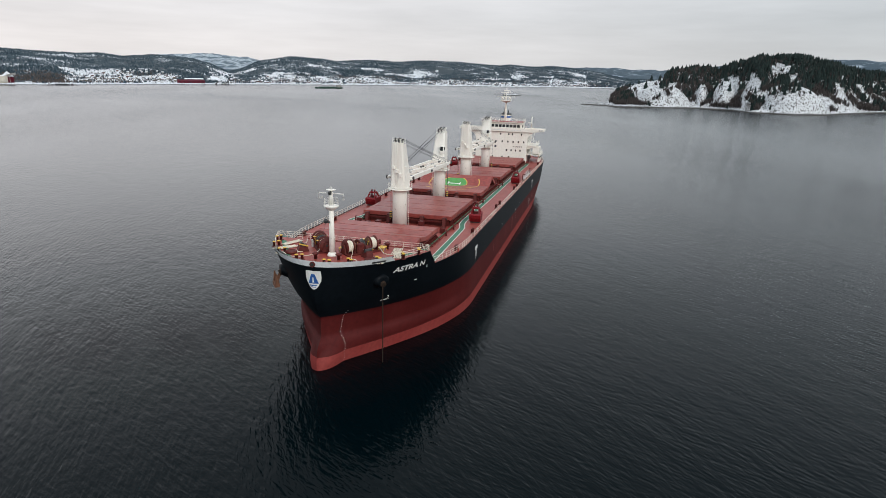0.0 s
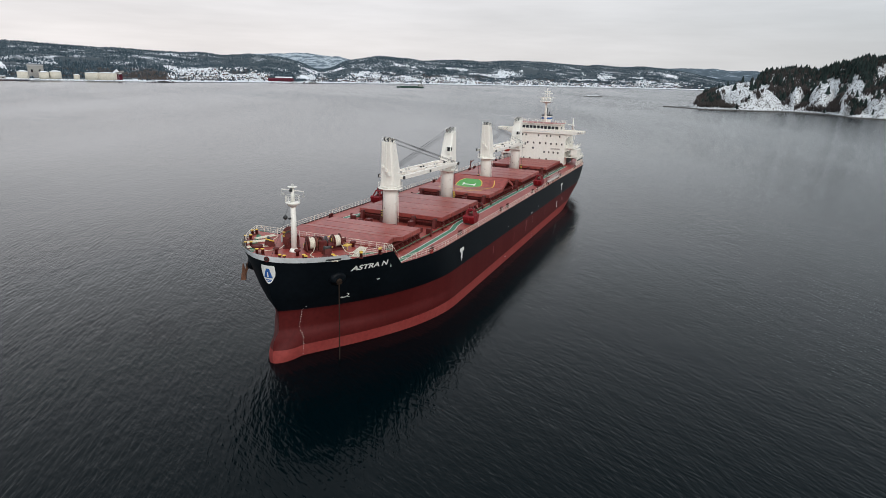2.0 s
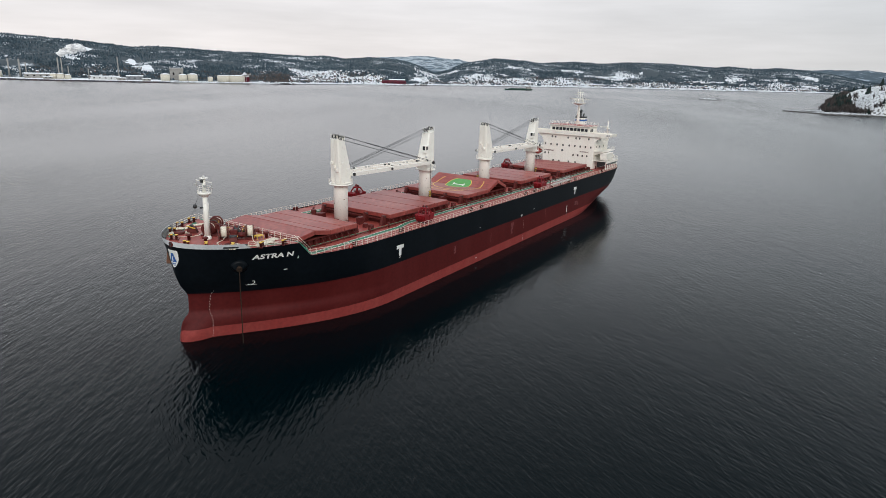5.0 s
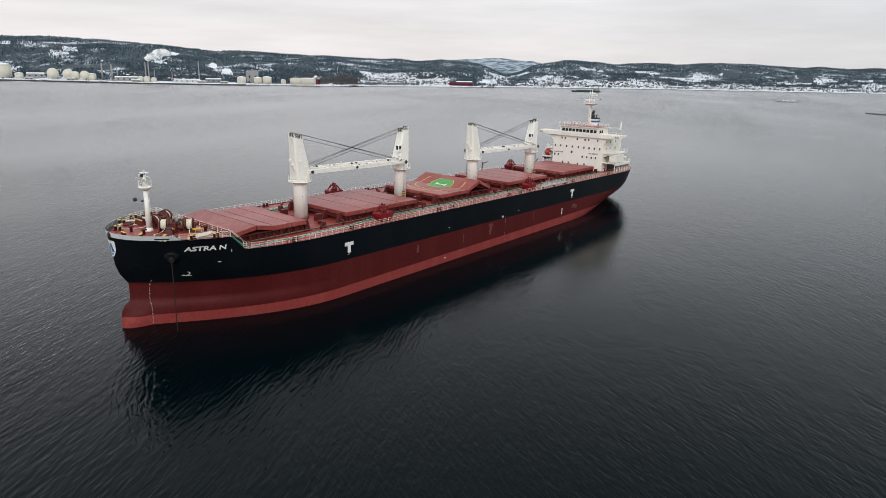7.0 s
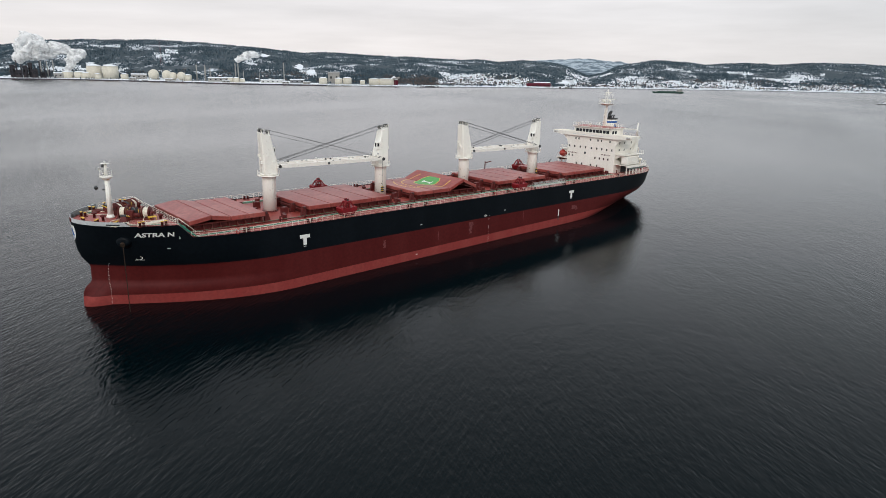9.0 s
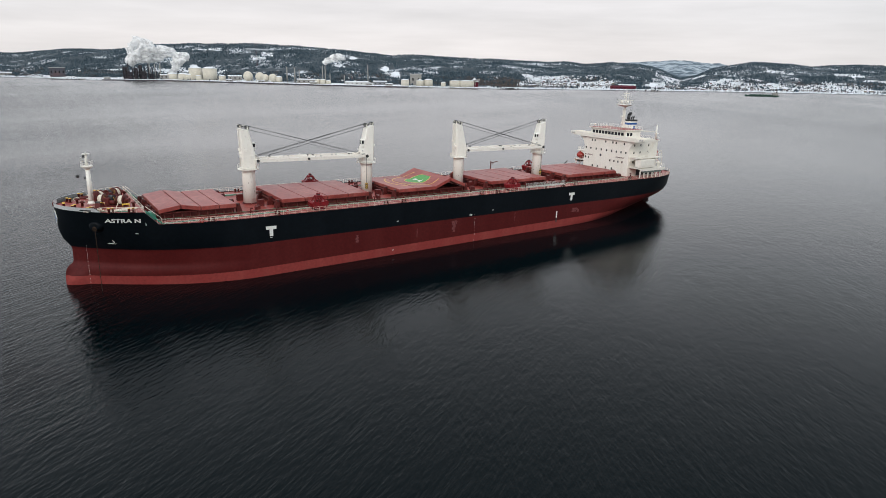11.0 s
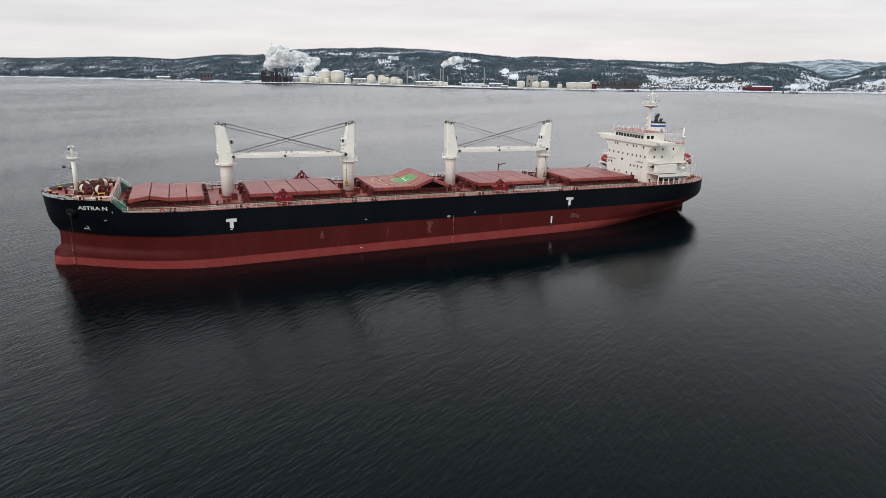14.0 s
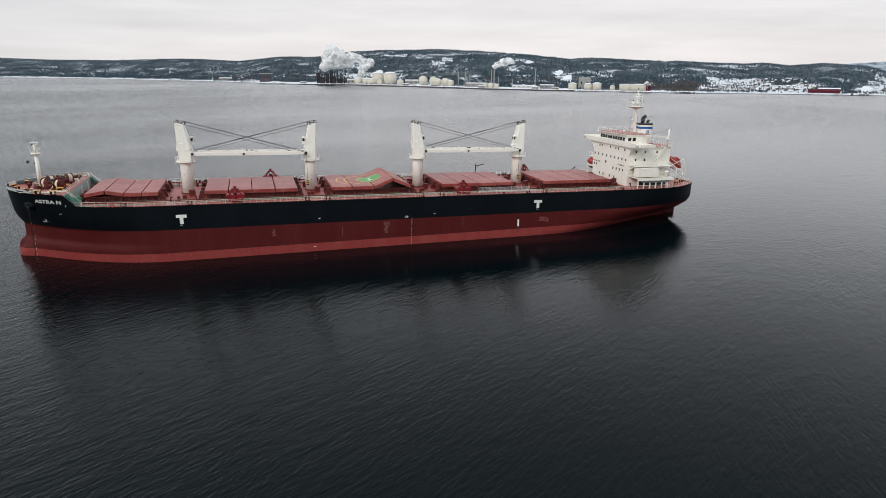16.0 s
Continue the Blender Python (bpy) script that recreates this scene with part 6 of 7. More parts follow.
def scatter_trees(name, spots, material, label, low, high, seed, spread=0.3, tiers=2, m=None):
    rnd = random.Random(seed)
    g = Geo()
    for x, y, z in spots:
        h = rnd.uniform(low, high)
        r = h * spread * rnd.uniform(0.8, 1.25)
        n = 4 if tiers == 1 else 5
        t0 = rnd.uniform(0, 6.3)
        for s in range(tiers):
            zb = z - 0.5 + h * (0.1 + 0.42 * s)
            zt = z + h * (0.72 + 0.28 * s) if tiers > 1 else z + h
            rr = r * (1 - 0.38 * s)
            i = len(g.v)
            for k in range(n):
                q = rr * rnd.uniform(0.75, 1.2)
                g.v.append((x + q * math.cos(t0 + 6.283 * k / n), y + q * math.sin(t0 + 6.283 * k / n), zb + rnd.uniform(-0.1, 0.1) * h))
            g.v.append((x + rnd.uniform(-0.05, 0.05) * h, y, zt))
            for k in range(n):
                g.face((i + k, i + (k + 1) % n, i + n))
    return solo(name, g, material, m or Matrix(), label, "trees", kind="stuff")


def clearing(a, d):
    """Ski runs, power lines and yards kept free of trees."""
    if 61.5 < a < 78 and d < 70 or 54 < a < 61 and d < 60 or 84 < a < 91 and d < 80:
        return True
    for ca, cd, wa, wd in ((63.6, 300, 0.7, 70), (62.6, 215, 0.5, 45), (66.5, 430, 0.6, 40), (72.6, 200, 2.2, 30), (40.2, 150, 0.9, 60), (76.0, 190, 0.9, 22), (20.0, 330, 0.7, 40)):
        if abs(a - ca) < wa and abs(d - cd) < wd:
            return True
    return False


rnd = random.Random(4)
dark, frosty, bare = [], [], []
for _ in range(150000):
    a = rnd.uniform(-13, 122)
    d = 14 + 690 * rnd.random() ** (0.9 if a < 92 else 1.25)
    if clearing(a, d):
        continue
    x, y, _z = polar(a, shore(a, d))
    k = noise.fractal(Vector((x * 0.0085, y * 0.0085, 11.0)), 1.0, 2.0, 4)
    k2 = noise.fractal(Vector((x * 0.03, y * 0.03, 17.0)), 1.0, 2.0, 3)
    if open_ground(a, d):
        if d < 18 or k2 < 0.12 or rnd.random() < 0.45:
            continue
    elif 51.5 < a < 56.0 and d < 85 + 60 * k and rnd.random() < 0.85:
        continue
    elif 120 < d < 640 and a < 93 and k + 0.8 * k2 < -0.16 and rnd.random() < 0.8:
        continue
    z = land_height(a, d)
    (dark if rnd.random() < (0.82 if d < 260 or k > 0.25 else 0.42) else frosty).append((x, y, z))
for k in range(12500):
    a = rnd.uniform(-10, 100) if k % 14 else rnd.uniform(51.5, 56.3)
    d = rnd.uniform(25, 200)
    x, y, _z = polar(a, shore(a, d))
    lim = -2.0 if 51.5 < a < 56.3 and d < 150 else -0.25 if 43 < a < 61 and d < 130 else 0.0
    if not clearing(a, d) and noise.fractal(Vector((x * 0.012, y * 0.012, 21.0)), 1.0, 2.0, 3) > lim:
        bare.append((x, y, land_height(a, d)))
scatter_trees("conifer_forest", dark, M_PINE, "dark conifer forest on the far hillsides, blued by haze in its colour", 2.8, 5.4, 1, 0.38, 1)
scatter_trees("frosted_forest", frosty, M_FROST, "frosted conifer forest on the upper slopes, haze mixed into its grey", 2.8, 5.0, 2, 0.38, 1)

# ---------------------------------------------------------------- island
ISLE = Matrix.Translation((13.2, 20.1, 0)) @ pose(0, 0, 0, 0, 0, -1.72) @ Matrix.Diagonal((1.22, 1.22, 1.25, 1))
IC = (-83.0, -50.0)
ISHORE = [(-27, 1120), (-20, 960), (-16.6, 868), (-14.3, 785), (-12.1, 760), (-9.35, 756), (-7.7, 790), (-5.1, 806), (1.0, 768), (2.1, 782), (4.2, 800), (5, 830)]
ICREST = [(-27, 18), (-18, 34), (-16, 38), (-13.6, 48), (-11.7, 53), (-9.2, 52), (-8.3, 47), (-6.4, 36), (-4.9, 40), (-2.8, 35), (-2.4, 29), (-1, 24), (0.4, 15), (1.3, 7), (2.2, 1.5), (3.0, 0.4), (4.2, 0.1), (5, -3)]
KNOLLS = [(-2.2, 826, 33, 38, 25), (-11.9, 790, 33, 35, 27), (-7.0, 845, 14, 42, 32), (-8.9, 805, 10, 40, 22), (-5.3, 845, 8, 30, 26)]


def isle_at(az, r):
    return IC[0] + r * math.cos(radians(az)), IC[1] + r * math.sin(radians(az))


def isle_height(az, r):
    d = r - lerp_table(az, ISHORE)
    crest = lerp_table(az, ICREST)
    x, y = isle_at(az, r)
    n1 = noise.fractal(Vector((x * 0.03, y * 0.03, 5.0)), 0.9, 2.1, 5)
    if d < 0:
        return max(-4.0, d * 0.5)
    front = min(1.0, d / 112.0)
    back = 1.0 if d < 150 else max(-0.1, 1 - ((d - 150) / 130) ** 2)
    z = min(1.6, d * 0.3) + crest * (front ** 1.25) * back
    for a0, r0, wide, deep, high in KNOLLS:
        q = ((az - a0) * 13.9 / wide) ** 2 + ((r - r0) / deep) ** 2
        if q < 1:
            z = max(z, high * (1 - q) ** 0.62)
    if az > 1.5:
        wide = lerp_table(az, ((1.5, 150), (2.2, 60), (3.0, 20), (4.1, 7), (4.3, 0)))
        z = max(-4.0, z - max(0.0, d - wide) * 0.3)
    return z + n1 * min(3.6, 0.6 + d * 0.05)


def isle_open(az, r, z):
    """Bare rock and snow, without trees."""
    x, y = isle_at(az, r)
    k = noise.fractal(Vector((x * 0.05, y * 0.05, 13.0)), 0.9, 2.0, 3)
    for a0, r0, wide, deep, high in KNOLLS:
        if ((az - a0) * 13.9 / wide) ** 2 + ((r - r0) / deep) ** 2 < 0.95 + 0.8 * k:
            return True
    if -11.7 < az + 0.5 * k < -10.0 and 36 < z + 5 * k < 49 or -2.3 < az < 0.6 and z > 15 + 5 * k or az > 2.2:
        return True
    if z < 30 and k > 0.28 or az < -14 and 8 < z + 6 * k < 26 and k > -0.1:
        return True
    return r - lerp_table(az, ISHORE) < 5


g = Geo()
IA = [5 - 32 * k / 260 for k in range(261)]
IR = [-14 + 300 * (j / 90) ** 1.25 for j in range(91)]
g.strip([[(*isle_at(a, lerp_table(a, ISHORE) + d), isle_height(a, lerp_table(a, ISHORE) + d)) for d in IR] for a in IA], smooth=True)
solo("island", g, M_ISLE, ISLE, "rocky snow-covered wooded island rising from the fjord", "island", kind="structure")


def scatter_bare(name, spots, material, label, low, high, seed, m=None):
    """Leafless trees: thin blades fanning out from the foot."""
    rnd = random.Random(seed)
    g = Geo()
    for x, y, z in spots:
        h = rnd.uniform(low, high)
        for k in range(7):
            a, s = rnd.uniform(0, 6.283), rnd.uniform(0.05, 0.38) * h
            tx, ty, tz = x + s * math.cos(a), y + s * math.sin(a), z + h * rnd.uniform(0.6, 1.0)
            w = h * rnd.uniform(0.03, 0.075)
            mx, my, mz = x + s * 0.6 * math.cos(a), y + s * 0.6 * math.sin(a), z + (tz - z) * 0.6
            i = len(g.v)
            b = rnd.uniform(0, 3.14)
            g.v += [(x, y, z - 0.4), (mx + w * math.cos(b), my + w * math.sin(b), mz), (tx, ty, tz), (mx - w * math.cos(b), my - w * math.sin(b), mz)]
            g.face((i, i + 1, i + 2, i + 3))
    return solo(name, g, material, m or Matrix(), label, "trees", kind="stuff")


pines, birches, odd = [], [], []
rnd = random.Random(9)
for _ in range(36000):
    az = rnd.uniform(-25, 4.0)
    sh = lerp_table(az, ISHORE)
    d = rnd.uniform(3, 215)
    z = isle_height(az, sh + d)
    if z < 2.0:
        continue
    x, y = isle_at(az, sh + d)
    k = noise.fractal(Vector((x * 0.03, y * 0.03, 31.0)), 1.0, 2.0, 3)
    if isle_open(az, sh + d, z):
        if rnd.random() < (0.10 if az < -10.5 or -6.3 < az < -4.6 else 0.03) and k > -0.1:
            (pines if rnd.random() < 0.4 else birches).append((x, y, z))
        continue
    brown = 0.8 if -6.5 < az < -2.9 else 0.42
    if z > 24 + 8 * k + rnd.uniform(-4, 4):
        if rnd.random() < 0.6:
            (birches if rnd.random() < brown else pines).append((x, y, z))
    elif k > -0.35 and rnd.random() < 0.9:
        (pines if k > 0.3 and rnd.random() < 0.5 else birches).append((x, y, z))
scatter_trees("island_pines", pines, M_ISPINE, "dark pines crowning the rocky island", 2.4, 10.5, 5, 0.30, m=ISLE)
scatter_bare("island_birches", birches, M_ISBARE, "leafless brown birches on the island's slopes", 4.0, 7.5, 6, ISLE)
scatter_bare("bare_woods", bare, M_BARE, "leafless brown birch woods by the shore", 3.5, 6.0, 3)

# ---------------------------------------------------------------- shore buildings and works
def ashore(az, off, turn=0.0, lift=0.0, size=1.28):
    p = polar(az, shore(az, off))
    return pose(p[0], p[1], land_height(az, off) + lift, 0, 0, az + lerp_table(az, BEAR) + 90 + turn) @ Matrix.Scale(size, 4)


def tank(az, off, dia, high, dome=0.12):
    t = thing("storage_tank", ashore(az, off, lift=-0.3), "cream steel storage tank with snow on its roof", "storage tank", "storage tanks")
    r = dia / 2
    part("shell", Geo().lathe([(r, 0), (r, high)], 28), M_TANK, t)
    part("roof", Geo().lathe([(r + 0.1, high), (r * 0.75, high + dia * dome * 0.6), (r * 0.35, high + dia * dome), (0.2, high + dia * dome * 1.1)], 28), M_SNOW, t)
    part("rim", Geo().lathe([(r + 0.25, high - 0.5), (r + 0.25, high)], 28), M_TANK, t)
    return t


for az, off, dia, high in ((81.7, 40, 19, 11), (80.85, 42, 20, 11), (80.4, 40, 17, 10), (79.85, 52, 26, 22), (78.72, 52, 27, 22), (79.65, 24, 11, 9), (77.75, 44, 13, 9), (69.6, 26, 9, 8), (69.15, 24, 10, 8), (68.65, 26, 9, 6.5),
                           (61.75, 30, 14, 10), (60.4, 30, 13, 9.5), (59.65, 32, 15, 10.5), (58.3, 24, 8, 7), (73.0, 44, 13, 10)):
    tank(az, off, dia, high)
for az, off, r in ((75.6, 42, 9), (74.6, 42, 8.4), (74.15, 30, 7), (73.5, 36, 7.4)):
    t = thing("sphere_tank", ashore(az, off), "pale spherical gas tank on legs", "storage tank", "sphere tanks")
    part("sphere", Geo().rings([[(max(0.05, r * math.sin(math.pi * j / 12)) * math.cos(a), max(0.05, r * math.sin(math.pi * j / 12)) * math.sin(a), r * 1.1 - r * math.cos(math.pi * j / 12)) for a in [math.pi * k / 10 for k in range(20)]] for j in range(13)], smooth=True), M_TANK, t)
    for k in range(6):
        a = math.pi * k / 3
        part("leg", Geo().tube((r * 0.8 * math.cos(a), r * 0.8 * math.sin(a), 0), (r * 0.9 * math.cos(a), r * 0.9 * math.sin(a), r), 0.35, seg=6), M_TANK, t)
for az, off, top, r in ((72.27, 50, 32, 1.2), (71.6, 50, 31, 1.4), (71.2, 60, 26, 1.0), (69.15, 52, 35, 1.0), (68.92, 52, 35, 1.0), (68.5, 58, 22, 0.8), (65.1, 42, 38, 0.9), (83.4, 40, 34, 1.0), (83.0, 44, 33, 1.0), (82.6, 42, 36, 1.1), (67.2, 40, 20, 0.7)):
    t = thing("chimney_stack", ashore(az, off), "slim grey steel chimney stack of the shore works", "chimney", "chimney stacks")
    part("shaft", Geo().tube((0, 0, 0), (0, 0, top - 3), r * 1.15, r * 0.85, seg=12), M_CONC, t)
    part("cap_ring", Geo().lathe([(r * 1.1, top - 4), (r * 1.1, top - 3.2), (r * 0.9, top - 3)], 12), M_PLANT, t)
py = thing("lattice_mast", ashore(74.8, 250), "thin lattice radio mast on the hillside", "mast")
for a in range(3):
    c, s = math.cos(a * 2.094), math.sin(a * 2.094)
    part("leg", Geo().tube((2 * c, 2 * s, 0), (0.3 * c, 0.3 * s, 48), 0.35, 0.2, seg=5), M_SHED, py)


def works(name, az, off, w, d, h, wall, roof, label, cat, turn=0.0, pitch=0.12):
    t = thing(name, ashore(az, off, turn, -0.5), label, cat)
    part("wall", Geo().box(-w / 2, w / 2, -d / 2, d / 2, 0, h), wall, t)
    p = h + d * pitch
    part("roof", Geo().hexa([(-w / 2 - 0.4, -d / 2 - 0.4, h), (w / 2 + 0.4, -d / 2 - 0.4, h), (w / 2 + 0.4, d / 2 + 0.4, h), (-w / 2 - 0.4, d / 2 + 0.4, h), (-w / 2 - 0.4, -0.2, p), (w / 2 + 0.4, -0.2, p), (w / 2 + 0.4, 0.2, p), (-w / 2 - 0.4, 0.2, p)]), roof, t)
    for k in range(max(2, int(w / 7))):
        x = -w / 2 + (k + 0.5) * w / max(2, int(w / 7))
        part("window", Geo().box(x - 1.2, x + 1.2, d / 2, d / 2 + 0.12, h * 0.45, h * 0.7), M_GLASS, t)
    return t


M_BROWN = mat("rusty_dark_cladding", (0.030, 0.030, 0.036), 0.8, var=(0.06, 0.042, 0.04), scale=0.15, spec=0.2)
for az, off, w, d, h in ((84.9, 30, 9, 14, 13), (84.45, 34, 8, 16, 21), (83.85, 30, 9, 14, 15), (83.3, 36, 10, 12, 10), (85.25, 40, 8, 10, 22), (84.1, 48, 7, 8, 26)):
    works("factory_hall", az, off, w, d, h, M_BROWN, M_BROWN, "dark rust-brown factory building of the shore works", "factory", pitch=0.08)
for k in range(9):
    az = 82.9 + 0.3 * k
    t = thing("process_column", ashore(az, 24), "slim dark process column of the shore works", "column", "process columns")
    part("column", Geo().tube((0, 0, 0), (0, 0, 16 + (k * 7) % 17), 1.1, 0.9, seg=8), M_BROWN, t)
    part("gantry", Geo().box(-2.2, 2.2, -1.5, 1.5, 9 + (k * 5) % 6, 9.4 + (k * 5) % 6), M_PLANT, t)
works("silo_block", 90.0, 60, 28, 20, 18, M_PLANT, M_CONC, "tall dark grey silo block by the shore", "silo", pitch=0.05)
tank(57.2, 26, 21, 10, 0.04)
tank(56.2, 26, 27, 10, 0.04)
works("warehouse", 55.5, 30, 9, 14, 9, M_SHED, M_SNOW, "dark red gabled store beside the tanks", "warehouse", 90, 0.5)
works("warehouse", 60.8, 62, 20, 16, 17, M_CONC, M_CONC, "grey-brown block building behind the tanks", "building")
works("red_shed", 42.6, 34, 44, 14, 4.0, M_SHED, M_SHED, "long dark red boat shed on the far quay", "shed", pitch=0.14)
works("red_shed", 42.3, 48, 30, 12, 6.2, M_SHED, M_SNOW, "dark red shed with snow on its roof", "shed", pitch=0.14)
works("warehouse", 66.1, 28, 40, 9, 5.5, M_WALLS[0], M_SNOW, "long low pale warehouse on the quay", "warehouse")
works("warehouse", 70.6, 40, 34, 12, 7, M_CONC, M_SNOW, "low brown works building with a snowy roof", "building")
works("warehouse", 82.2, 34, 22, 14, 9, M_CONC, M_SNOW, "grey works building by the quay", "building")
works("warehouse", 76.7, 60, 26, 14, 8, M_CONC, M_SNOW, "grey works building by the tanks", "building")
works("warehouse", 64.0, 36, 24, 12, 6.5, M_WALLS[3], M_SNOW, "low grey-brown works building", "building")
works("warehouse", 93.5, 50, 30, 14, 6, M_CONC, M_SNOW, "low grey shed in the snow by the shore", "building")
for az in (63.2, 65.0, 70.0, 74.5, 77.2, 86.6):
    works("quay_shed", az, 16, 12, 6, 4, M_CONC, M_SNOW, "small grey shed on the quay", "shed")
cv = thing("conveyor", ashore(55.2, 22), "grey sloping conveyor bridge leading to the quay", "conveyor")
part("gallery", Geo().beam((-4, 0, 13), (34, 0, 3), 2.2, 2.4), M_CONC, cv)
for x, z in ((4, 10.5), (15, 7.6), (26, 4.6)):
    part("trestle", Geo().tube((x, -1, -1), (x, 0, z), 0.3, seg=5).tube((x, 1, -1), (x, 0, z), 0.3, seg=5), M_CONC, cv)
for az, off, w in ((52.4, -4, 46), (72.6, -4, 60), (88.5, -4, 50), (76.5, -3, 30), (40.2, -3, 34)):
    jt = thing("jetty", ashore(az, off, lift=1.4), "dark timber jetty on piles at the far quay", "jetty", "jetties")
    part("deck", Geo().box(-w / 2, w / 2, -4, 3, 0.6, 1.3), M_DARK, jt)
    for k in range(int(w / 8)):
        x = -w / 2 + 4 + k * 8
        part("pile", Geo().tube((x, 2.4, -3), (x, 2.4, 0.6), 0.35, seg=6), M_DARK, jt)
    for k in range(int(w / 5)):
        x, hh = -w / 2 + 2.5 + k * 5, 1.6 + (k * 7) % 4
        part("stack", Geo().bevel_box(x - 1.6, x + 1.4, -2.6, 1.6, 1.3, 1.3 + hh * 0.6, 0.1), M_PLANT, jt)
    part("derrick", Geo().tube((w * 0.3, 0, 1.3), (w * 0.3, 0, 9), 0.3, seg=6).tube((w * 0.3, 0, 4), (w * 0.3 - 8, 0, 8), 0.2, seg=5), M_PLANT, jt)
    part("shed", Geo().bevel_box(-w * 0.2, w * 0.05, -3, 1, 1.3, 4.2, 0.1), M_CONC if az != 52.4 else M_DARK, jt)
g = Geo()
quay = [61.5 + 0.75 * k for k in range(35)]
g.strip([[polar(a, shore(a, d), z) for d, z in ((-1.5, -1), (-1.5, 2.7), (14, 2.95), (40, 3.6))] for a in quay], mi=lambda a, k: 1 if k == 0 else 0)
solo("quay", g, (M_SNOW, M_PLANT), Matrix(), "snow-covered quay edge along the works", "quay", kind="structure")

# houses of the town, built once per paint and copied
rnd = random.Random(77)


def house_proto(wall, tone):
    t = thing("far_house", pose(0, 0, -500), tone + " wooden house with a snow-covered roof on the far shore", "house", "houses on the far shore")
    part("wall", Geo().box(-2.64, 2.64, -2.04, 2.04, -1.47, 2.54), wall, t)
    part("roof", Geo().hexa([(-2.93, -2.43, 2.43), (2.93, -2.43, 2.43), (2.93, 2.43, 2.43), (-2.93, 2.43, 2.43), (-2.93, -0.15, 3.99), (2.93, -0.15, 3.99), (2.93, 0.15, 3.99), (-2.93, 0.15, 3.99)]), M_SNOW, t)
    for x in (-1.65, 0.09, 1.76):
        part("window", Geo().box(x - 0.39, x + 0.39, 2.04, 2.11, 0.69, 1.65), M_GLASS, t)
    return t


protos = [house_proto(w, k) for w, k in zip(M_WALLS, ("white", "ochre", "red", "grey"))]
for i in range(280):
    if i < 160:
        az, off = rnd.uniform(2, 38.5), rnd.triangular(22, 210, 60)
    elif i < 245:
        az, off = rnd.uniform(43.5, 51), rnd.triangular(40, 250, 120)
    else:
        az, off = rnd.uniform(64, 98), rnd.uniform(60, 170)
    m = ashore(az, off, rnd.uniform(-35, 35) + rnd.choice((0, 90)), size=1.0)
    src = protos[i % 4 if i < 4 else rnd.choice((0, 0, 0, 1, 2, 3))]
    if i < 4:
        protos[i].matrix_basis = m
    else:
        copy_thing(src, m)

# snowy clearings seen between the woods
for az, off, w, d in ((63.6, 300, 15, 60), (62.7, 215, 12, 40), (66.5, 430, 14, 30), (40.2, 150, 16, 50)):
    rows = []
    for i in range(9):
        dd = off - d + 2 * d * i / 8
        ww = w * 0.55 / lerp_table(az, SHORE) * 57.3 * rnd.uniform(0.6, 1.2) * (0.25 + math.sin(math.pi * (i + 0.5) / 9))
        c = az + rnd.uniform(-0.12, 0.12)
        rows.append([polar(c + ww * (j / 6 - 0.5) * 2, shore(az, dd), land_height(c + ww * (j / 6 - 0.5) * 2, dd) + 0.9) for j in range(7)])
    solo("ski_slope", Geo().strip(rows, smooth=True), M_SNOW, Matrix(), "open white snow slope cut through the forest", "snow field", kind="structure")

# steam over the works
M_STEAM = bpy.data.materials.new("steam")
M_STEAM.use_nodes = True
_sn, _sl = M_STEAM.node_tree.nodes, M_STEAM.node_tree.links
_sb = _sn["Principled BSDF"]
_sb.inputs["Base Color"].default_value = (0.97, 0.965, 0.96, 1)
_sb.inputs["Roughness"].default_value = 1.0
_sb.inputs["Specular IOR Level"].default_value = 0.0
_sco = _sn.new("ShaderNodeTexCoord")
_sno = _sn.new("ShaderNodeTexNoise")            # thin and dense wisps
_sno.inputs["Scale"].default_value, _sno.inputs["Detail"].default_value, _sno.inputs["Roughness"].default_value = 0.09, 6, 0.6
_srg = _sn.new("ShaderNodeMapRange")
for _k, _v in (("From Min", 0.34), ("From Max", 0.56), ("To Min", 0.12), ("To Max", 0.92)):
    _srg.inputs[_k].default_value = _v
_sl.new(_sco.outputs["Object"], _sno.inputs["Vector"])
_sl.new(_sno.outputs[0], _srg.inputs[0])
_sl.new(_srg.outputs[0], _sb.inputs["Alpha"])
_str = _sn.new("ShaderNodeBsdfTranslucent")
_str.inputs["Color"].default_value = (0.97, 0.965, 0.96, 1)
_smx = _sn.new("ShaderNodeMixShader")
_sl.new(_sb.outputs[0], _smx.inputs[1])
_sl.new(_str.outputs[0], _smx.inputs[2])
_smx.inputs[0].default_value = 0.3
_sl.new(_smx.outputs[0], _sn["Material Output"].inputs["Surface"])


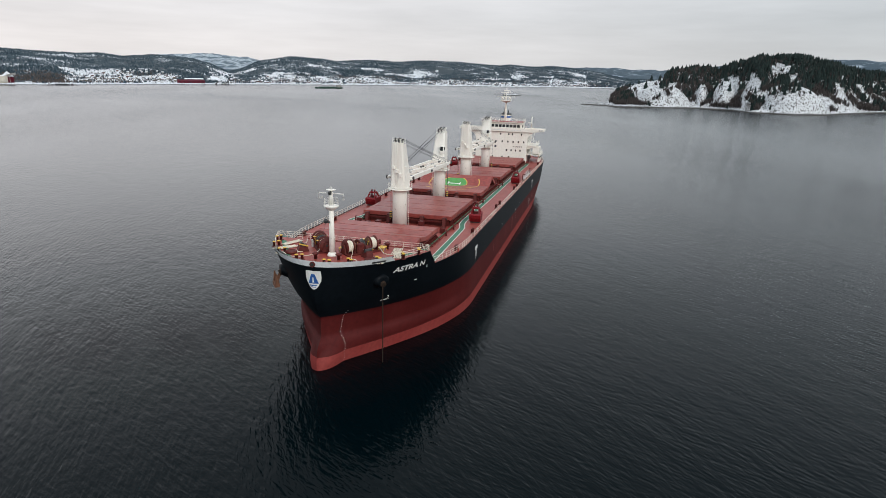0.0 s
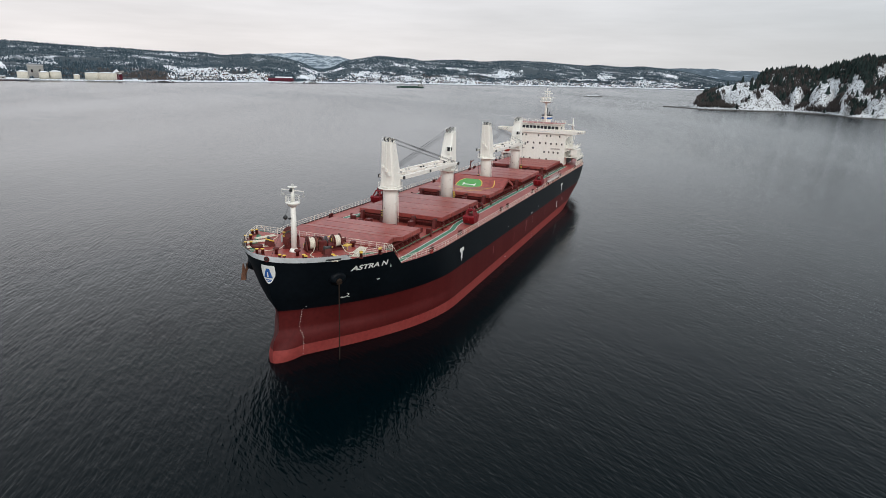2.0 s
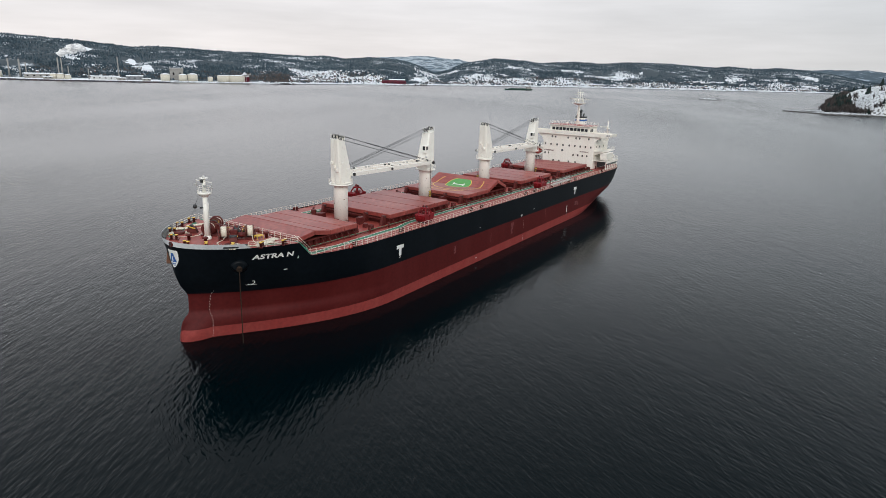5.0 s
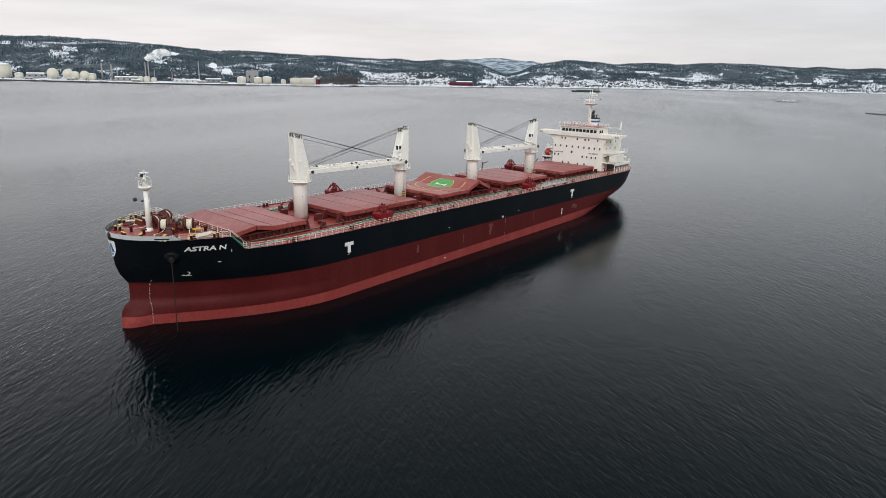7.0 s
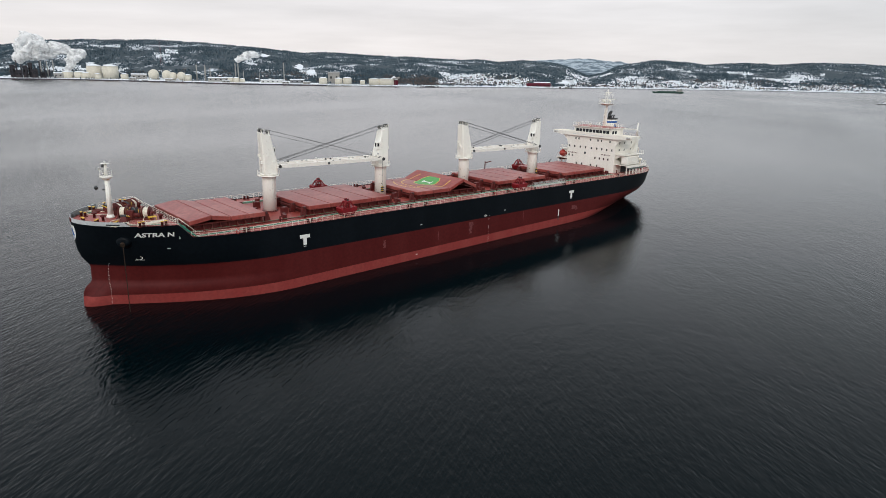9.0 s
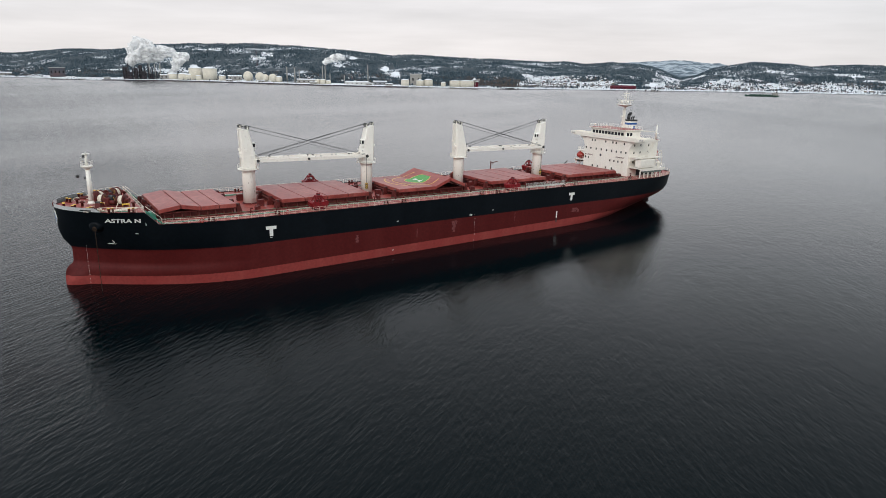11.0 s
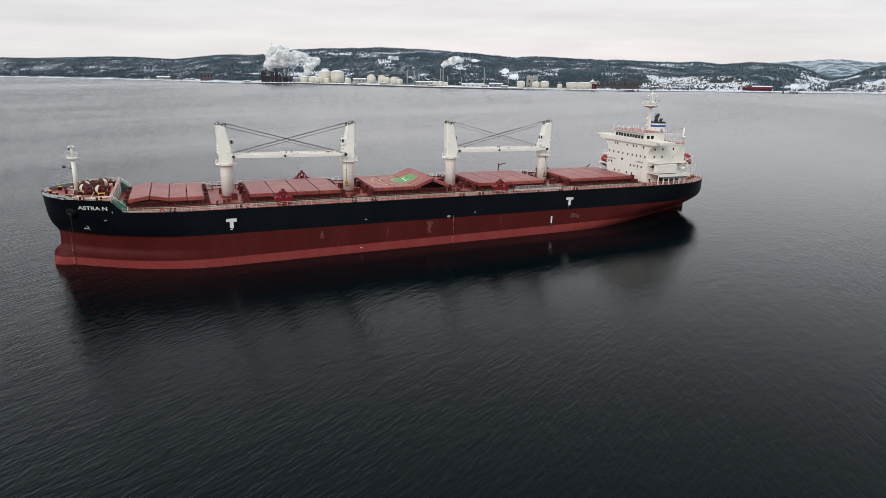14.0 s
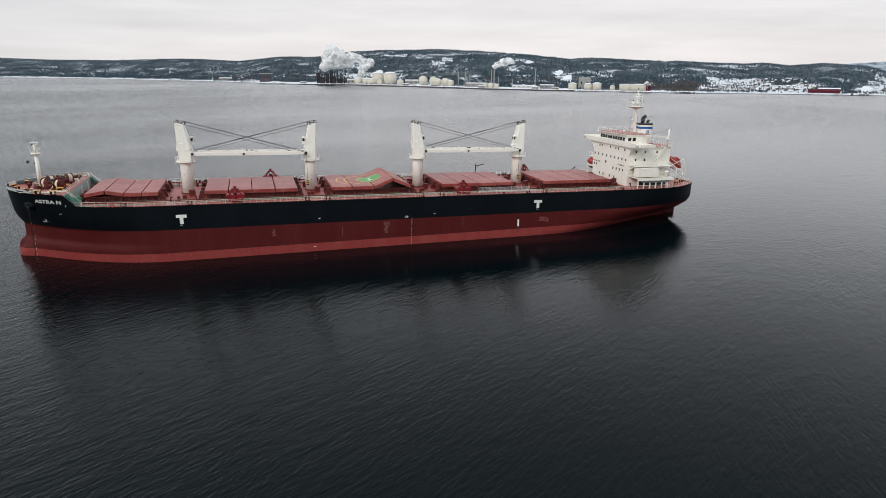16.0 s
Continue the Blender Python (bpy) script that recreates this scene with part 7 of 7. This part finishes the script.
def plume(az, off, z0, rise, drift, width, seed, n=70, m=56):
    """One billowing body of steam that widens upwards; drift runs along the shore."""
    rows = []
    for i in range(n + 1):
        f = i / n
        cx, cz = drift * f ** 1.25 + width * 0.25 * noise.noise(Vector((f * 3.1, seed, 1.0))), z0 + rise * f ** 0.85 + width * 0.2 * noise.noise(Vector((f * 3.7, seed, 5.0)))
        r = width * (0.14 + 0.5 * f ** 0.7) * min(1.0, (1 - f) * 4 + 0.02) ** 0.5
        row = []
        for k in range(m):
            a = 2 * math.pi * k / m
            q = Vector((math.cos(a) * 1.2, math.sin(a) * 1.2, f * (rise + abs(drift)) / width * 1.1 + seed))
            h = r * (1 + 0.75 * noise.fractal(q, 0.75, 2.1, 6) + 0.35 * abs(noise.noise(q * 2.6)))
            row.append((cx + h * math.cos(a) * 0.85, h * math.sin(a), cz + h * math.cos(a) * 0.6))
        rows.append(row)
    solo("steam_plume", Geo().rings(rows, smooth=True), M_STEAM, ashore(az, off), "white steam plume drifting from the shore works", "steam", kind="stuff")


plume(84.95, 62, 26, 48, -46, 34, 5)
plume(84.75, 66, 24, 34, -84, 26, 8)
plume(81.75, 62, 10, 40, -34, 20, 6)
plume(69.0, 56, 33, 16, -36, 14, 7)

# ---------------------------------------------------------------- coaster and skerry on the fjord
cs = thing("coaster", pose(1210, 552, -1.1, 0, 0, -45) @ Matrix.Scale(1.17, 4), "small green cargo coaster lying off the far shore", "cargo ship")
g = Geo().rings([[(-26, 0, -1), (-22, -4, -1), (20, -4, -1), (25, -1, -1), (25, 1, -1), (20, 4, -1), (-22, 4, -1)], [(-27.5, 0, 3.8), (-23, -4.4, 3.0), (20, -4.4, 3.0), (26, -2.5, 3.2), (26, 2.5, 3.2), (20, 4.4, 3.0), (-23, 4.4, 3.0)]])
part("hull", g, M_GREENHULL, cs)
part("boot_top", Geo().rings([[(-26.3, 0, 0.05), (-22.2, -4.1, 0.05), (20, -4.1, 0.05), (25.3, -1.4, 0.05), (25.3, 1.4, 0.05), (20, 4.1, 0.05), (-22.2, 4.1, 0.05)], [(-26.6, 0, 1.0), (-22.5, -4.25, 1.0), (20, -4.25, 1.0), (25.5, -1.9, 1.0), (25.5, 1.9, 1.0), (20, 4.25, 1.0), (-22.5, 4.25, 1.0)]]), M_DARK, cs)
part("hatch", Geo().bevel_box(-19, 13, -3.2, 3.2, 3.0, 4.2, 0.2), M_GREENHULL, cs)
part("deckhouse", Geo().bevel_box(15, 23, -3.4, 3.4, 3.0, 7.2, 0.2), M_CONC, cs)
part("funnel", Geo().tube((21.5, 0, 7.0), (21.5, 0, 9.2), 0.9, seg=10), M_DARK, cs)
part("foremast", Geo().tube((-23, 0, 3.4), (-23, 0, 8.0), 0.15, seg=6), M_CONC, cs)


def skerry(x, y, lx, ly, turn, h, seed):
    r0 = random.Random(seed)
    rows = []
    for i in range(15):
        u = -1 + 2 * i / 14
        rows.append([(u * lx, v * ly, -1.2 + h * max(0.0, 1 - u * u) ** 0.6 * max(0.0, 1 - v * v) * r0.uniform(0.7, 1.3) * 1.6) for v in [-1 + 2 * j / 8 for j in range(9)]])
    return solo("skerry", Geo().strip(rows, smooth=True), M_ISLE, pose(x, y, 0, 0, 0, turn), "low snowy rock skerry in the fjord", "rock", "skerries", kind="structure")


skerry(1150, 148, 25, 8, -40, 2.3, 1)
